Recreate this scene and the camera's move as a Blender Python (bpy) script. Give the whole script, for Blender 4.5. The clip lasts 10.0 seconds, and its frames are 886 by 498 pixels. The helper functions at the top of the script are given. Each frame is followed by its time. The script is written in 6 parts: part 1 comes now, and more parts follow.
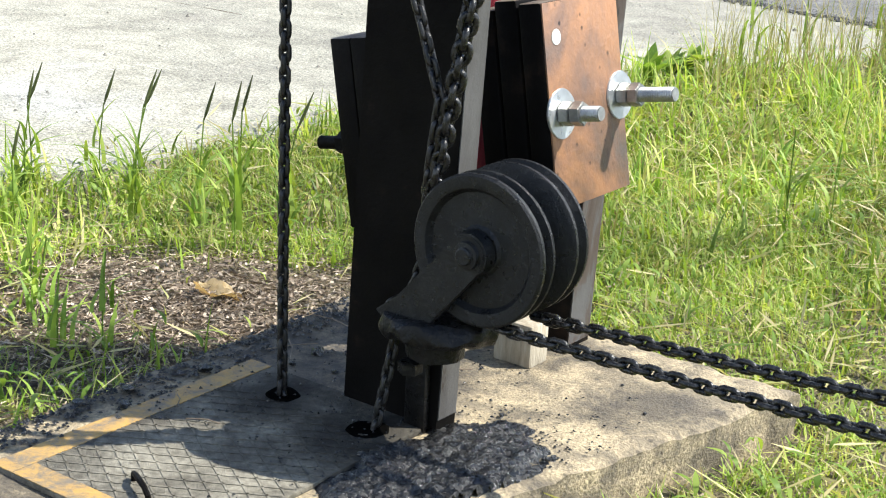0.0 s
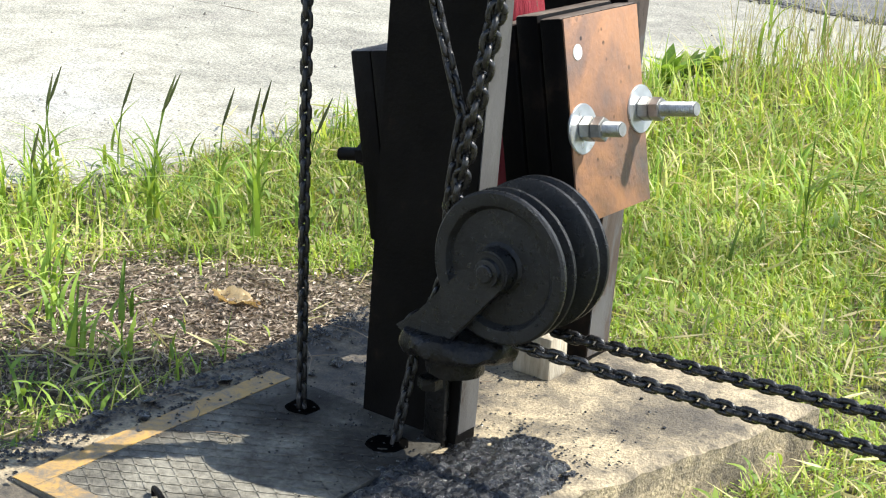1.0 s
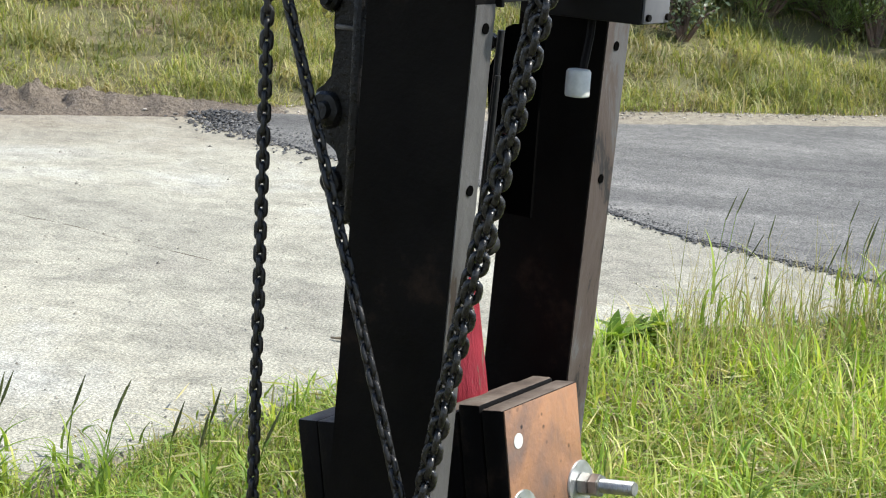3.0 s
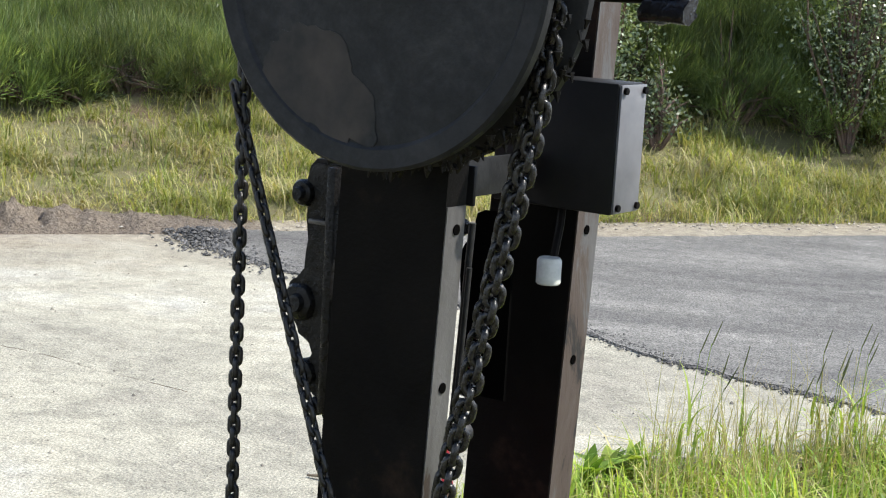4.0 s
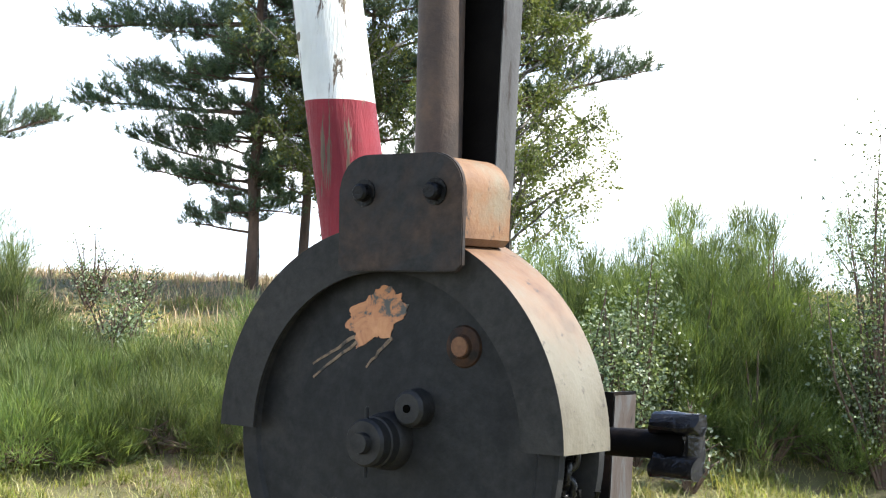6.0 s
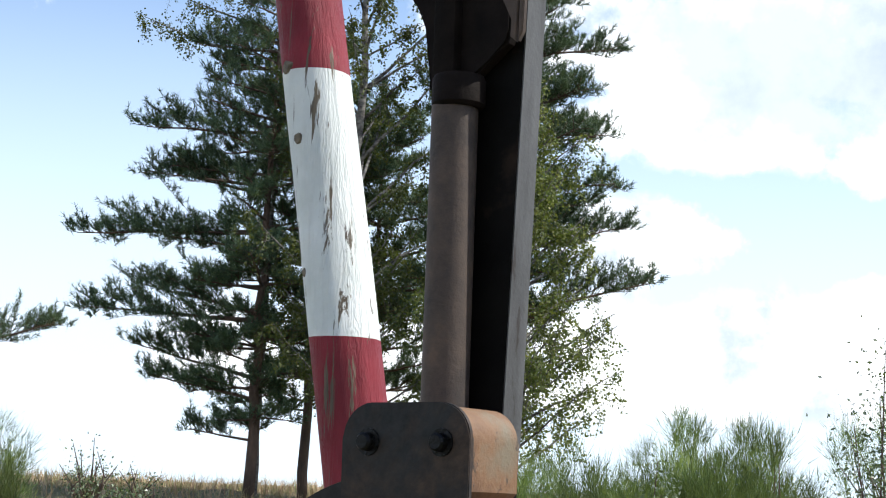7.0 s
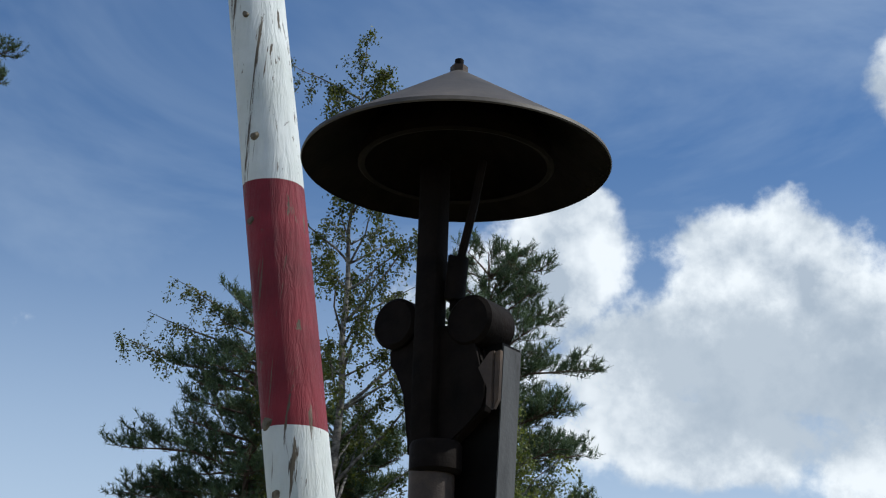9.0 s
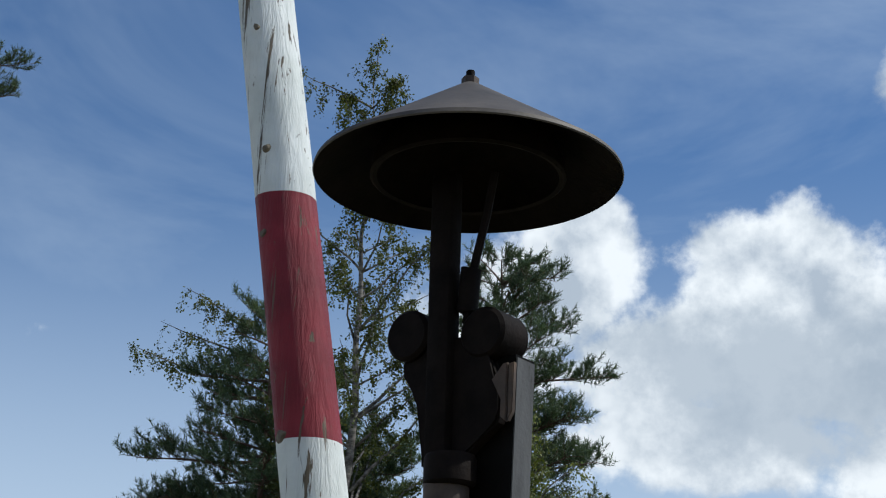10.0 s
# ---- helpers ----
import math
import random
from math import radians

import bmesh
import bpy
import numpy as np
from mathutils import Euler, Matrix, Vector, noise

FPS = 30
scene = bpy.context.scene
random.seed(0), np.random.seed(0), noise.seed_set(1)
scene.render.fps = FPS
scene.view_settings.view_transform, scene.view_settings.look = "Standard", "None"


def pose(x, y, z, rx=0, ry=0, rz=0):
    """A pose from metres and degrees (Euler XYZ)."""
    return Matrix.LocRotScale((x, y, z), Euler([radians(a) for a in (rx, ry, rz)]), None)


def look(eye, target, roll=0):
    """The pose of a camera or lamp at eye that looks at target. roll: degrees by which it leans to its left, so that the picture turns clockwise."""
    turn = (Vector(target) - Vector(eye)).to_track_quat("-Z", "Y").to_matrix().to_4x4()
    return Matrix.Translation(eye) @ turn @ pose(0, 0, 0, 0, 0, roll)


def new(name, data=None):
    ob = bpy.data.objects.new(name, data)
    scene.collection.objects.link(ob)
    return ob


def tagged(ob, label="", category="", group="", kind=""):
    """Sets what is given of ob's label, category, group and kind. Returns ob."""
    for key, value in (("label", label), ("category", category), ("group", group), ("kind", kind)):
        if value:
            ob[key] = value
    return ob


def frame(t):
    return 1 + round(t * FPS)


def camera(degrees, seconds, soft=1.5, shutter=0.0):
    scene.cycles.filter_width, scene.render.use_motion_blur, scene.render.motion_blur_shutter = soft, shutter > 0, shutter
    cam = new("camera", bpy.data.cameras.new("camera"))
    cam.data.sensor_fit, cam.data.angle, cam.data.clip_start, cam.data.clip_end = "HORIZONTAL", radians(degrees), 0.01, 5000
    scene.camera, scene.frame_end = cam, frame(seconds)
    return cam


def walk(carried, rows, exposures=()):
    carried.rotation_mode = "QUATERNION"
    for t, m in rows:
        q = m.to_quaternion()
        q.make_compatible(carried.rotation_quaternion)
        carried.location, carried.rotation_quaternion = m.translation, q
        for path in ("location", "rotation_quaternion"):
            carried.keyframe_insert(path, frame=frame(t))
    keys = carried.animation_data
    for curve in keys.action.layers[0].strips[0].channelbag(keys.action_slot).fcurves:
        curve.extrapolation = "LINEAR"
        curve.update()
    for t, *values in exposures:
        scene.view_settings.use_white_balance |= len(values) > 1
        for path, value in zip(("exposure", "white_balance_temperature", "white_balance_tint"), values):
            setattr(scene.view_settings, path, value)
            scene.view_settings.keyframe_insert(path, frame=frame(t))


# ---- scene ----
cam = camera(30.5, 10.0, soft=1.15)
PATH = [
    (0, (0.035, -0.009, 1.105), (-0.296, 1.862, 0.481), 2.8),
    (0.5, (0.032, -0.002, 1.107), (-0.309, 1.863, 0.47), 2.7),
    (1, (0.022, 0.001, 1.138), (-0.324, 1.865, 0.5), 2.9),
    (1.5, (0.013, 0.002, 1.203), (-0.335, 1.873, 0.587), 3.3),
    (2, (0.011, 0.006, 1.285), (-0.319, 1.896, 0.723), 3.7),
    (2.5, (0.012, 0.017, 1.375), (-0.299, 1.926, 0.867), 4.0),
    (2.7, (0.013, 0.021, 1.41), (-0.298, 1.937, 0.927), 3.9),
    (3.8, (0.005, 0.045, 1.57), (-0.294, 1.989, 1.206), 3.1),
    (4, (0.008, 0.042, 1.596), (-0.284, 1.991, 1.258), 3.3),
    (4.5, (0.014, 0.03, 1.663), (-0.284, 1.993, 1.419), 3.0),
    (5, (0.025, 0.019, 1.717), (-0.329, 1.981, 1.553), 2.1),
    (5.5, (0.037, -0.007, 1.756), (-0.311, 1.962, 1.721), 1.4),
    (5.7, (0.035, -0.013, 1.765), (-0.313, 1.957, 1.767), 1.1),
    (6.8, (0.021, 0.016, 1.811), (-0.348, 1.965, 2.063), 2.3),
    (7, (0.018, 0.025, 1.828), (-0.34, 1.968, 2.138), 2.1),
    (7.5, (0.02, 0.006, 1.847), (-0.317, 1.921, 2.314), 2.4),
    (8, (0.025, -0.028, 1.866), (-0.305, 1.864, 2.424), 2.2),
    (8.5, (0.024, -0.022, 1.874), (-0.306, 1.853, 2.487), 2.0),
    (9, (0.025, -0.031, 1.881), (-0.301, 1.82, 2.566), 2.0),
    (9.5, (0.029, -0.037, 1.882), (-0.305, 1.815, 2.557), 1.8),
    (10, (0.025, -0.032, 1.887), (-0.316, 1.813, 2.58), 1.7),
]
walk(cam, [(t, look(eye, target, roll)) for t, eye, target, roll in PATH],
     exposures=[(0, 1.16, 6300, 8), (1.5, 1.2, 6300, 8), (2.5, 0.82, 6280, 8), (3.8, 0.94, 6330, 9), (4.5, 1.04, 6400, 10), (5.5, 1.50, 6450, 9), (6.8, 0.66, 6250, 8), (7.1, 0.38, 6200, 8), (7.6, 0.08, 6100, 7), (8.2, -0.25, 6000, 6), (9, -0.4, 6000, 6), (10, -0.4, 6000, 6)])

# ---- world, sun, exposure ----
TURN = radians(-26)                       # the machine's own axes: x = u (towards the sun), y = v (away)
MF = Matrix.Rotation(TURN, 4, "Z")
SUN_TO = Vector((0.262, 0.05, 0.31)).normalized()
SUN_EL = math.asin(SUN_TO.z)
SUN_AZ = math.atan2(SUN_TO.x, SUN_TO.y)

world = bpy.data.worlds.new("sky")
scene.world = world
world.use_nodes = True
wn, wl = world.node_tree.nodes, world.node_tree.links
wn.clear()


def wnode(kind, **props):
    n = wn.new(kind)
    for k, v in props.items():
        n.inputs[k].default_value = v
    return n


sky = wn.new("ShaderNodeTexSky")
sky.sky_type = "NISHITA"
sky.sun_disc = False
sky.sun_elevation, sky.sun_rotation = SUN_EL, SUN_AZ
sky.dust_density, sky.ozone_density = 0.4, 3.5
co = wn.new("ShaderNodeTexCoord")


def cloud_lobe(az, el, width, height):
    """A soft lobe of cloud about a direction: azimuth from +y to +x and elevation in degrees, half sizes in degrees."""
    a, e = radians(az), radians(el)
    c = Vector((math.sin(a) * math.cos(e), math.cos(a) * math.cos(e), math.sin(e)))
    right = Vector((math.cos(a), -math.sin(a), 0))
    up = right.cross(c)
    total = None
    for axis, size in ((right, width), (up, height)):
        d = wn.new("ShaderNodeVectorMath"); d.operation = "DOT_PRODUCT"
        d.inputs[1].default_value = axis / math.tan(radians(size))
        wl.new(co.outputs["Generated"], d.inputs[0])
        s = wn.new("ShaderNodeMath"); s.operation = "POWER"; s.inputs[1].default_value = 2
        ab = wn.new("ShaderNodeMath"); ab.operation = "ABSOLUTE"
        wl.new(d.outputs["Value"], ab.inputs[0]); wl.new(ab.outputs[0], s.inputs[0])
        if total is None:
            total = s
        else:
            t = wn.new("ShaderNodeMath"); t.operation = "ADD"
            wl.new(total.outputs[0], t.inputs[0]); wl.new(s.outputs[0], t.inputs[1])
            total = t
    f = wn.new("ShaderNodeVectorMath"); f.operation = "DOT_PRODUCT"; f.inputs[1].default_value = c
    wl.new(co.outputs["Generated"], f.inputs[0])
    g = wn.new("ShaderNodeMath"); g.operation = "GREATER_THAN"; g.inputs[1].default_value = 0
    wl.new(f.outputs["Value"], g.inputs[0])
    m = wn.new("ShaderNodeMath"); m.operation = "SUBTRACT"; m.inputs[0].default_value = 1
    wl.new(total.outputs[0], m.inputs[1])
    k = wn.new("ShaderNodeMath"); k.operation = "MAXIMUM"; k.inputs[1].default_value = -1.0
    wl.new(m.outputs[0], k.inputs[0])
    lift = wn.new("ShaderNodeMath"); lift.operation = "ADD"; lift.inputs[1].default_value = 1.0
    wl.new(k.outputs[0], lift.inputs[0])
    r = wn.new("ShaderNodeMath"); r.operation = "MULTIPLY_ADD"; r.inputs[2].default_value = -1.0
    wl.new(lift.outputs[0], r.inputs[0]); wl.new(g.outputs[0], r.inputs[1])
    return r


CLOUDS = [(-6.2, 18.9, 3.9, 3.3), (-4.7, 20.4, 1.7, 2.1), (-8.5, 17.5, 3.6, 3.6), (1.4, 18.7, 3.9, 3.4), (4.6, 17.9, 3.6, 3.1), (8.5, 17, 4.5, 4), (-2.0, 16.6, 5.0, 2.6), (-3.5, 9.3, 4, 1.9), (6.5, 12.6, 4.2, 1.9), (0, 5.5, 24, 2.8), (1.0, 30.7, 3.4, 1.8), (8.4, 25.4, 2.4, 3.2), (3, 15.6, 6.5, 2.8), (0.5, 13.6, 7, 2.0), (40, 20, 20, 9), (-60, 18, 26, 6), (110, 22, 25, 8), (180, 25, 30, 9), (-130, 20, 28, 8)]
shape = None
for lobe in CLOUDS:
    r = cloud_lobe(*lobe)
    if shape is None:
        shape = r
    else:
        t = wn.new("ShaderNodeMath"); t.operation = "MAXIMUM"
        wl.new(shape.outputs[0], t.inputs[0]); wl.new(r.outputs[0], t.inputs[1])
        shape = t
puff = wnode("ShaderNodeTexNoise", Scale=15.0, Detail=10.0, Roughness=0.60)
wl.new(co.outputs["Generated"], puff.inputs["Vector"])
dens = wn.new("ShaderNodeMath"); dens.operation = "MULTIPLY_ADD"; dens.inputs[1].default_value = 3.8
wl.new(puff.outputs["Fac"], dens.inputs[0])
sh2 = wn.new("ShaderNodeMath"); sh2.operation = "MULTIPLY_ADD"; sh2.inputs[1].default_value = 1.35; sh2.inputs[2].default_value = -2.0
wl.new(shape.outputs[0], sh2.inputs[0]); wl.new(sh2.outputs[0], dens.inputs[2])
cover = wn.new("ShaderNodeMapRange"); cover.interpolation_type = "SMOOTHSTEP"
cover.inputs["From Min"].default_value, cover.inputs["From Max"].default_value = 0.0, 0.75
wl.new(dens.outputs[0], cover.inputs["Value"])
wisp = wnode("ShaderNodeTexNoise", Scale=2.6, Detail=6.0, Roughness=0.6, Distortion=0.6)
stretch = wn.new("ShaderNodeMapping"); stretch.inputs["Scale"].default_value = (1, 1, 3.2); stretch.inputs["Location"].default_value = (3.1, 0.4, 0.2)
wl.new(co.outputs["Generated"], stretch.inputs["Vector"]); wl.new(stretch.outputs[0], wisp.inputs["Vector"])
haze = wn.new("ShaderNodeMapRange"); haze.inputs["From Min"].default_value, haze.inputs["From Max"].default_value, haze.inputs["To Max"].default_value = 0.40, 0.80, 0.36
wl.new(wisp.outputs["Fac"], haze.inputs["Value"])
body = wn.new("ShaderNodeValToRGB")
body.color_ramp.elements[0].position, body.color_ramp.elements[0].color = 0.36, (0.50, 0.55, 0.62, 1)
body.color_ramp.elements[1].position, body.color_ramp.elements[1].color = 0.56, (1, 1, 1, 1)
shade = wnode("ShaderNodeTexNoise", Scale=16.0, Detail=8.0, Roughness=0.58)
shade_at = wn.new("ShaderNodeMapping"); shade_at.inputs["Location"].default_value = (0.3, 1.7, 0.9)
wl.new(co.outputs["Generated"], shade_at.inputs["Vector"]); wl.new(shade_at.outputs[0], shade.inputs["Vector"]); wl.new(shade.outputs["Fac"], body.inputs[0])
bright = wn.new("ShaderNodeVectorMath"); bright.operation = "SCALE"; bright.inputs["Scale"].default_value = 12.5
wl.new(body.outputs[0], bright.inputs[0])
base_lobe = cloud_lobe(1.2, 15.4, 8.5, 3.4)
base_map = wn.new("ShaderNodeMapRange"); base_map.interpolation_type = "SMOOTHSTEP"
for key, val in (("From Min", -0.35), ("From Max", 0.7), ("To Min", 0.0), ("To Max", 0.78)):
    base_map.inputs[key].default_value = val
base_sum = wn.new("ShaderNodeMath"); base_sum.operation = "MULTIPLY_ADD"; base_sum.inputs[1].default_value = -3.4
wl.new(puff.outputs["Fac"], base_sum.inputs[0])
base_in = wn.new("ShaderNodeMath"); base_in.operation = "ADD"; base_in.inputs[1].default_value = 1.6
wl.new(base_lobe.outputs[0], base_in.inputs[0]); wl.new(base_in.outputs[0], base_sum.inputs[2])
wl.new(base_sum.outputs[0], base_map.inputs["Value"])
grey_base = wn.new("ShaderNodeMix"); grey_base.data_type = "RGBA"
grey_base.inputs["B"].default_value = (5.5, 6.2, 7.1, 1)
wl.new(base_map.outputs[0], grey_base.inputs["Factor"]); wl.new(bright.outputs[0], grey_base.inputs["A"])
low = wn.new("ShaderNodeSeparateXYZ"); wl.new(co.outputs["Generated"], low.inputs[0])
lowf = wn.new("ShaderNodeMapRange"); lowf.interpolation_type = "SMOOTHSTEP"
for key, val in (("From Min", 0.06), ("From Max", 0.42), ("To Min", 0.9), ("To Max", 0.0)):
    lowf.inputs[key].default_value = val
wl.new(low.outputs["Z"], lowf.inputs["Value"])
soft = wn.new("ShaderNodeMath"); soft.operation = "MAXIMUM"
wl.new(haze.outputs[0], soft.inputs[0]); wl.new(lowf.outputs[0], soft.inputs[1])
tintn = wn.new("ShaderNodeMix"); tintn.data_type, tintn.blend_type = "RGBA", "MULTIPLY"
tintn.inputs["Factor"].default_value, tintn.inputs["B"].default_value = 1.0, (0.98, 1.12, 1.27, 1)
wl.new(sky.outputs[0], tintn.inputs["A"])
hazed = wn.new("ShaderNodeMix"); hazed.data_type = "RGBA"
hazed.inputs["B"].default_value = (8.0, 9.1, 10.4, 1)
wl.new(soft.outputs[0], hazed.inputs["Factor"]); wl.new(tintn.outputs["Result"], hazed.inputs["A"])
mixc = wn.new("ShaderNodeMix"); mixc.data_type = "RGBA"
wl.new(cover.outputs[0], mixc.inputs["Factor"]); wl.new(hazed.outputs["Result"], mixc.inputs["A"]); wl.new(grey_base.outputs["Result"], mixc.inputs["B"])
back = wnode("ShaderNodeBackground", Strength=0.10)
wl.new(mixc.outputs["Result"], back.inputs["Color"])
wl.new(back.outputs[0], wn.new("ShaderNodeOutputWorld").inputs["Surface"])

sun = new("sun", bpy.data.lights.new("sun", "SUN"))
sun.data.energy, sun.data.angle, sun.data.color = 5.0, radians(0.55), (1.0, 0.95, 0.87)
sun.matrix_world = look(SUN_TO * 50, (0, 0, 0))


# ---- materials ----
class Mat:
    """A small builder of node materials in object or world coordinates."""

    def __init__(self, name, rough=0.6, metal=0.0, spec=0.5):
        self.m = bpy.data.materials.new(name)
        self.m.use_nodes = True
        self.n, self.l = self.m.node_tree.nodes, self.m.node_tree.links
        self.b = self.n["Principled BSDF"]
        self.b.inputs["Roughness"].default_value, self.b.inputs["Metallic"].default_value = rough, metal
        self.b.inputs["Specular IOR Level"].default_value = spec
        self.co = self.n.new("ShaderNodeNewGeometry").outputs["Position"]

    def noise(self, scale, detail=5, rough=0.6, distort=0.0, squash=None):
        t = self.n.new("ShaderNodeTexNoise")
        t.inputs["Scale"].default_value, t.inputs["Detail"].default_value = scale, detail
        t.inputs["Roughness"].default_value, t.inputs["Distortion"].default_value = rough, distort
        src = self.co
        if squash:
            mp = self.n.new("ShaderNodeMapping"); mp.inputs["Scale"].default_value = squash
            self.l.new(src, mp.inputs["Vector"]); src = mp.outputs[0]
        self.l.new(src, t.inputs["Vector"])
        return t.outputs["Fac"]

    def cells(self, scale, feature="F1", squash=None):
        t = self.n.new("ShaderNodeTexVoronoi"); t.feature = feature
        t.inputs["Scale"].default_value = scale
        src = self.co
        if squash:
            mp = self.n.new("ShaderNodeMapping"); mp.inputs["Scale"].default_value = squash
            self.l.new(src, mp.inputs["Vector"]); src = mp.outputs[0]
        self.l.new(src, t.inputs["Vector"])
        return t

    def ramp(self, fac, *stops):
        r = self.n.new("ShaderNodeValToRGB")
        while len(r.color_ramp.elements) < len(stops):
            r.color_ramp.elements.new(0.5)
        for e, (p, c) in zip(r.color_ramp.elements, stops):
            e.position = p
            e.color = (*c, 1) if isinstance(c, tuple) else (c, c, c, 1)
        self.l.new(fac, r.inputs[0])
        return r.outputs[0]

    def mix(self, fac, a, b, blend="MIX"):
        m = self.n.new("ShaderNodeMix"); m.data_type, m.blend_type = "RGBA", blend
        for s, v in (("Factor", fac), ("A", a), ("B", b)):
            if isinstance(v, (int, float)) and s == "Factor":
                m.inputs[s].default_value = v
            elif isinstance(v, tuple):
                m.inputs[s].default_value = (*v, 1)
            elif isinstance(v, (int, float)):
                m.inputs[s].default_value = (v, v, v, 1)
            else:
                self.l.new(v, m.inputs[s])
        return m.outputs["Result"]

    def scalar(self, op, a, b):
        m = self.n.new("ShaderNodeMath"); m.operation = op
        for i, v in enumerate((a, b)):
            if isinstance(v, (int, float)):
                m.inputs[i].default_value = v
            else:
                self.l.new(v, m.inputs[i])
        return m.outputs[0]

    def axis(self, which):
        s = self.n.new("ShaderNodeSeparateXYZ")
        self.l.new(self.co, s.inputs[0])
        return s.outputs[which]

    def color(self, socket):
        if isinstance(socket, tuple):
            self.b.inputs["Base Color"].default_value = (*socket, 1)
        else:
            self.l.new(socket, self.b.inputs["Base Color"])
        return self

    def rough(self, socket):
        self.l.new(socket, self.b.inputs["Roughness"])
        return self

    def metal(self, socket):
        self.l.new(socket, self.b.inputs["Metallic"])
        return self

    def bump(self, height, distance=0.002, strength=1.0):
        k = self.n.new("ShaderNodeBump")
        k.inputs["Distance"].default_value, k.inputs["Strength"].default_value = distance, strength
        self.l.new(height, k.inputs["Height"])
        self.l.new(k.outputs[0], self.b.inputs["Normal"])
        return self

    def reach(self, centre, near, far, ragged=0.4):
        """One at a spot, falling to nothing at a distance, with a ragged edge: for spills."""
        v = self.n.new("ShaderNodeVectorMath"); v.operation = "DISTANCE"
        v.inputs[1].default_value = centre
        self.l.new(self.co, v.inputs[0])
        d = self.scalar("ADD", v.outputs["Value"], self.scalar("MULTIPLY", self.scalar("SUBTRACT", self.noise(11, 6, 0.7), 0.5), ragged))
        m = self.n.new("ShaderNodeMapRange"); m.interpolation_type = "SMOOTHSTEP"
        for key, val in (("From Min", near), ("From Max", far), ("To Min", 1.0), ("To Max", 0.0)):
            m.inputs[key].default_value = val
        self.l.new(d, m.inputs["Value"])
        return m.outputs[0]

    def random(self):
        return self.n.new("ShaderNodeObjectInfo").outputs["Random"]

    def island(self):
        g = self.n.new("ShaderNodeNewGeometry")
        return g.outputs["Random Per Island"]


def make_materials():
    M = {}
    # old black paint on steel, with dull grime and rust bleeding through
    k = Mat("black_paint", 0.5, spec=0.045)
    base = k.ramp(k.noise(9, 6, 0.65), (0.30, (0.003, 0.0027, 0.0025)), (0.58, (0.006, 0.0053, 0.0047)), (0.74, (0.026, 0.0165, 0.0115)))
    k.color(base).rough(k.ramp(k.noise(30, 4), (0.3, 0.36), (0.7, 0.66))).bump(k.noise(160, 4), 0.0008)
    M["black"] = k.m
    k = Mat("drum_paint", 0.6, spec=0.16)
    big = k.ramp(k.noise(8, 8, 0.72, 0.8), (0.34, (0.0105, 0.0108, 0.0112)), (0.52, (0.0168, 0.0172, 0.0176)), (0.68, (0.027, 0.0262, 0.0252)), (0.77, (0.046, 0.036, 0.028)))
    big = k.mix(0.6, big, k.ramp(k.noise(60, 5, 0.7), (0.35, 0.6), (0.65, 1.4)), "MULTIPLY")
    k.color(big).rough(k.ramp(k.noise(14, 5), (0.3, 0.42), (0.7, 0.62))).bump(k.noise(120, 4), 0.0006)
    M["drum"] = k.m
    k = Mat("grease", 0.4, spec=0.16)
    k.color(k.ramp(k.noise(60, 4), (0.3, (0.003, 0.003, 0.003)), (0.7, (0.012, 0.011, 0.010)))).rough(k.ramp(k.noise(90, 3), (0.35, 0.2), (0.7, 0.55))).bump(k.noise(140, 4), 0.002)
    M["grease"] = k.m
    k = Mat("chain_steel", 0.3, 0.6)
    k.color(k.ramp(k.noise(140, 3), (0.35, (0.010, 0.0098, 0.0095)), (0.7, (0.05, 0.048, 0.045)))).rough(k.ramp(k.noise(200, 3), (0.3, 0.18), (0.7, 0.45))).bump(k.noise(400, 2), 0.0006)
    M["chain"] = k.m
    # chipped grey for the flange sides, lightened because the sun strikes them
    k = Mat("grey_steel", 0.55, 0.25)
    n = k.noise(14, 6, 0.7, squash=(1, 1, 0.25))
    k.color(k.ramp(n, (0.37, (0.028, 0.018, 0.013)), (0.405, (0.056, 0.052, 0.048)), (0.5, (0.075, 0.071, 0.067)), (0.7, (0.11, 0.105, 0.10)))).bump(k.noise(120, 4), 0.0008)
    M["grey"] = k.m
    # rust and peeling paint, with the sunlit side's lightness in the colour
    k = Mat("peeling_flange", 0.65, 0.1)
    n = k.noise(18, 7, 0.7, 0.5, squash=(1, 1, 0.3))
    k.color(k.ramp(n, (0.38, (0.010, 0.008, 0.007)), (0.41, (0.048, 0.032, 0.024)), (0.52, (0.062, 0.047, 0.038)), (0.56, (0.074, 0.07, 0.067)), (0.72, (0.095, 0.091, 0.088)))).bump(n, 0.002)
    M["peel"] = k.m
    # rusted plate with mill scale
    k = Mat("rusty_plate", 0.55, 0.35)
    n = k.noise(7, 6, 0.62, 0.4, squash=(1, 1, 0.7))
    col = k.ramp(n, (0.34, (0.105, 0.085, 0.074)), (0.47, (0.18, 0.102, 0.064)), (0.60, (0.30, 0.15, 0.072)), (0.74, (0.165, 0.122, 0.094)))
    pits = k.ramp(k.cells(60).outputs["Distance"], (0.13, 0.08), (0.24, 1.0))
    k.color(k.mix(k.ramp(k.noise(20, 3), (0.5, 0.0), (0.62, 1.0)), col, k.mix(1.0, col, pits, "MULTIPLY"))).rough(k.ramp(k.noise(25, 4), (0.3, 0.4), (0.7, 0.7))).bump(k.noise(90, 5), 0.0012)
    M["rust"] = k.m
    k = Mat("worn_guard_paint", 0.6)
    n = k.noise(12, 6, 0.65, squash=(1, 1, 0.6))
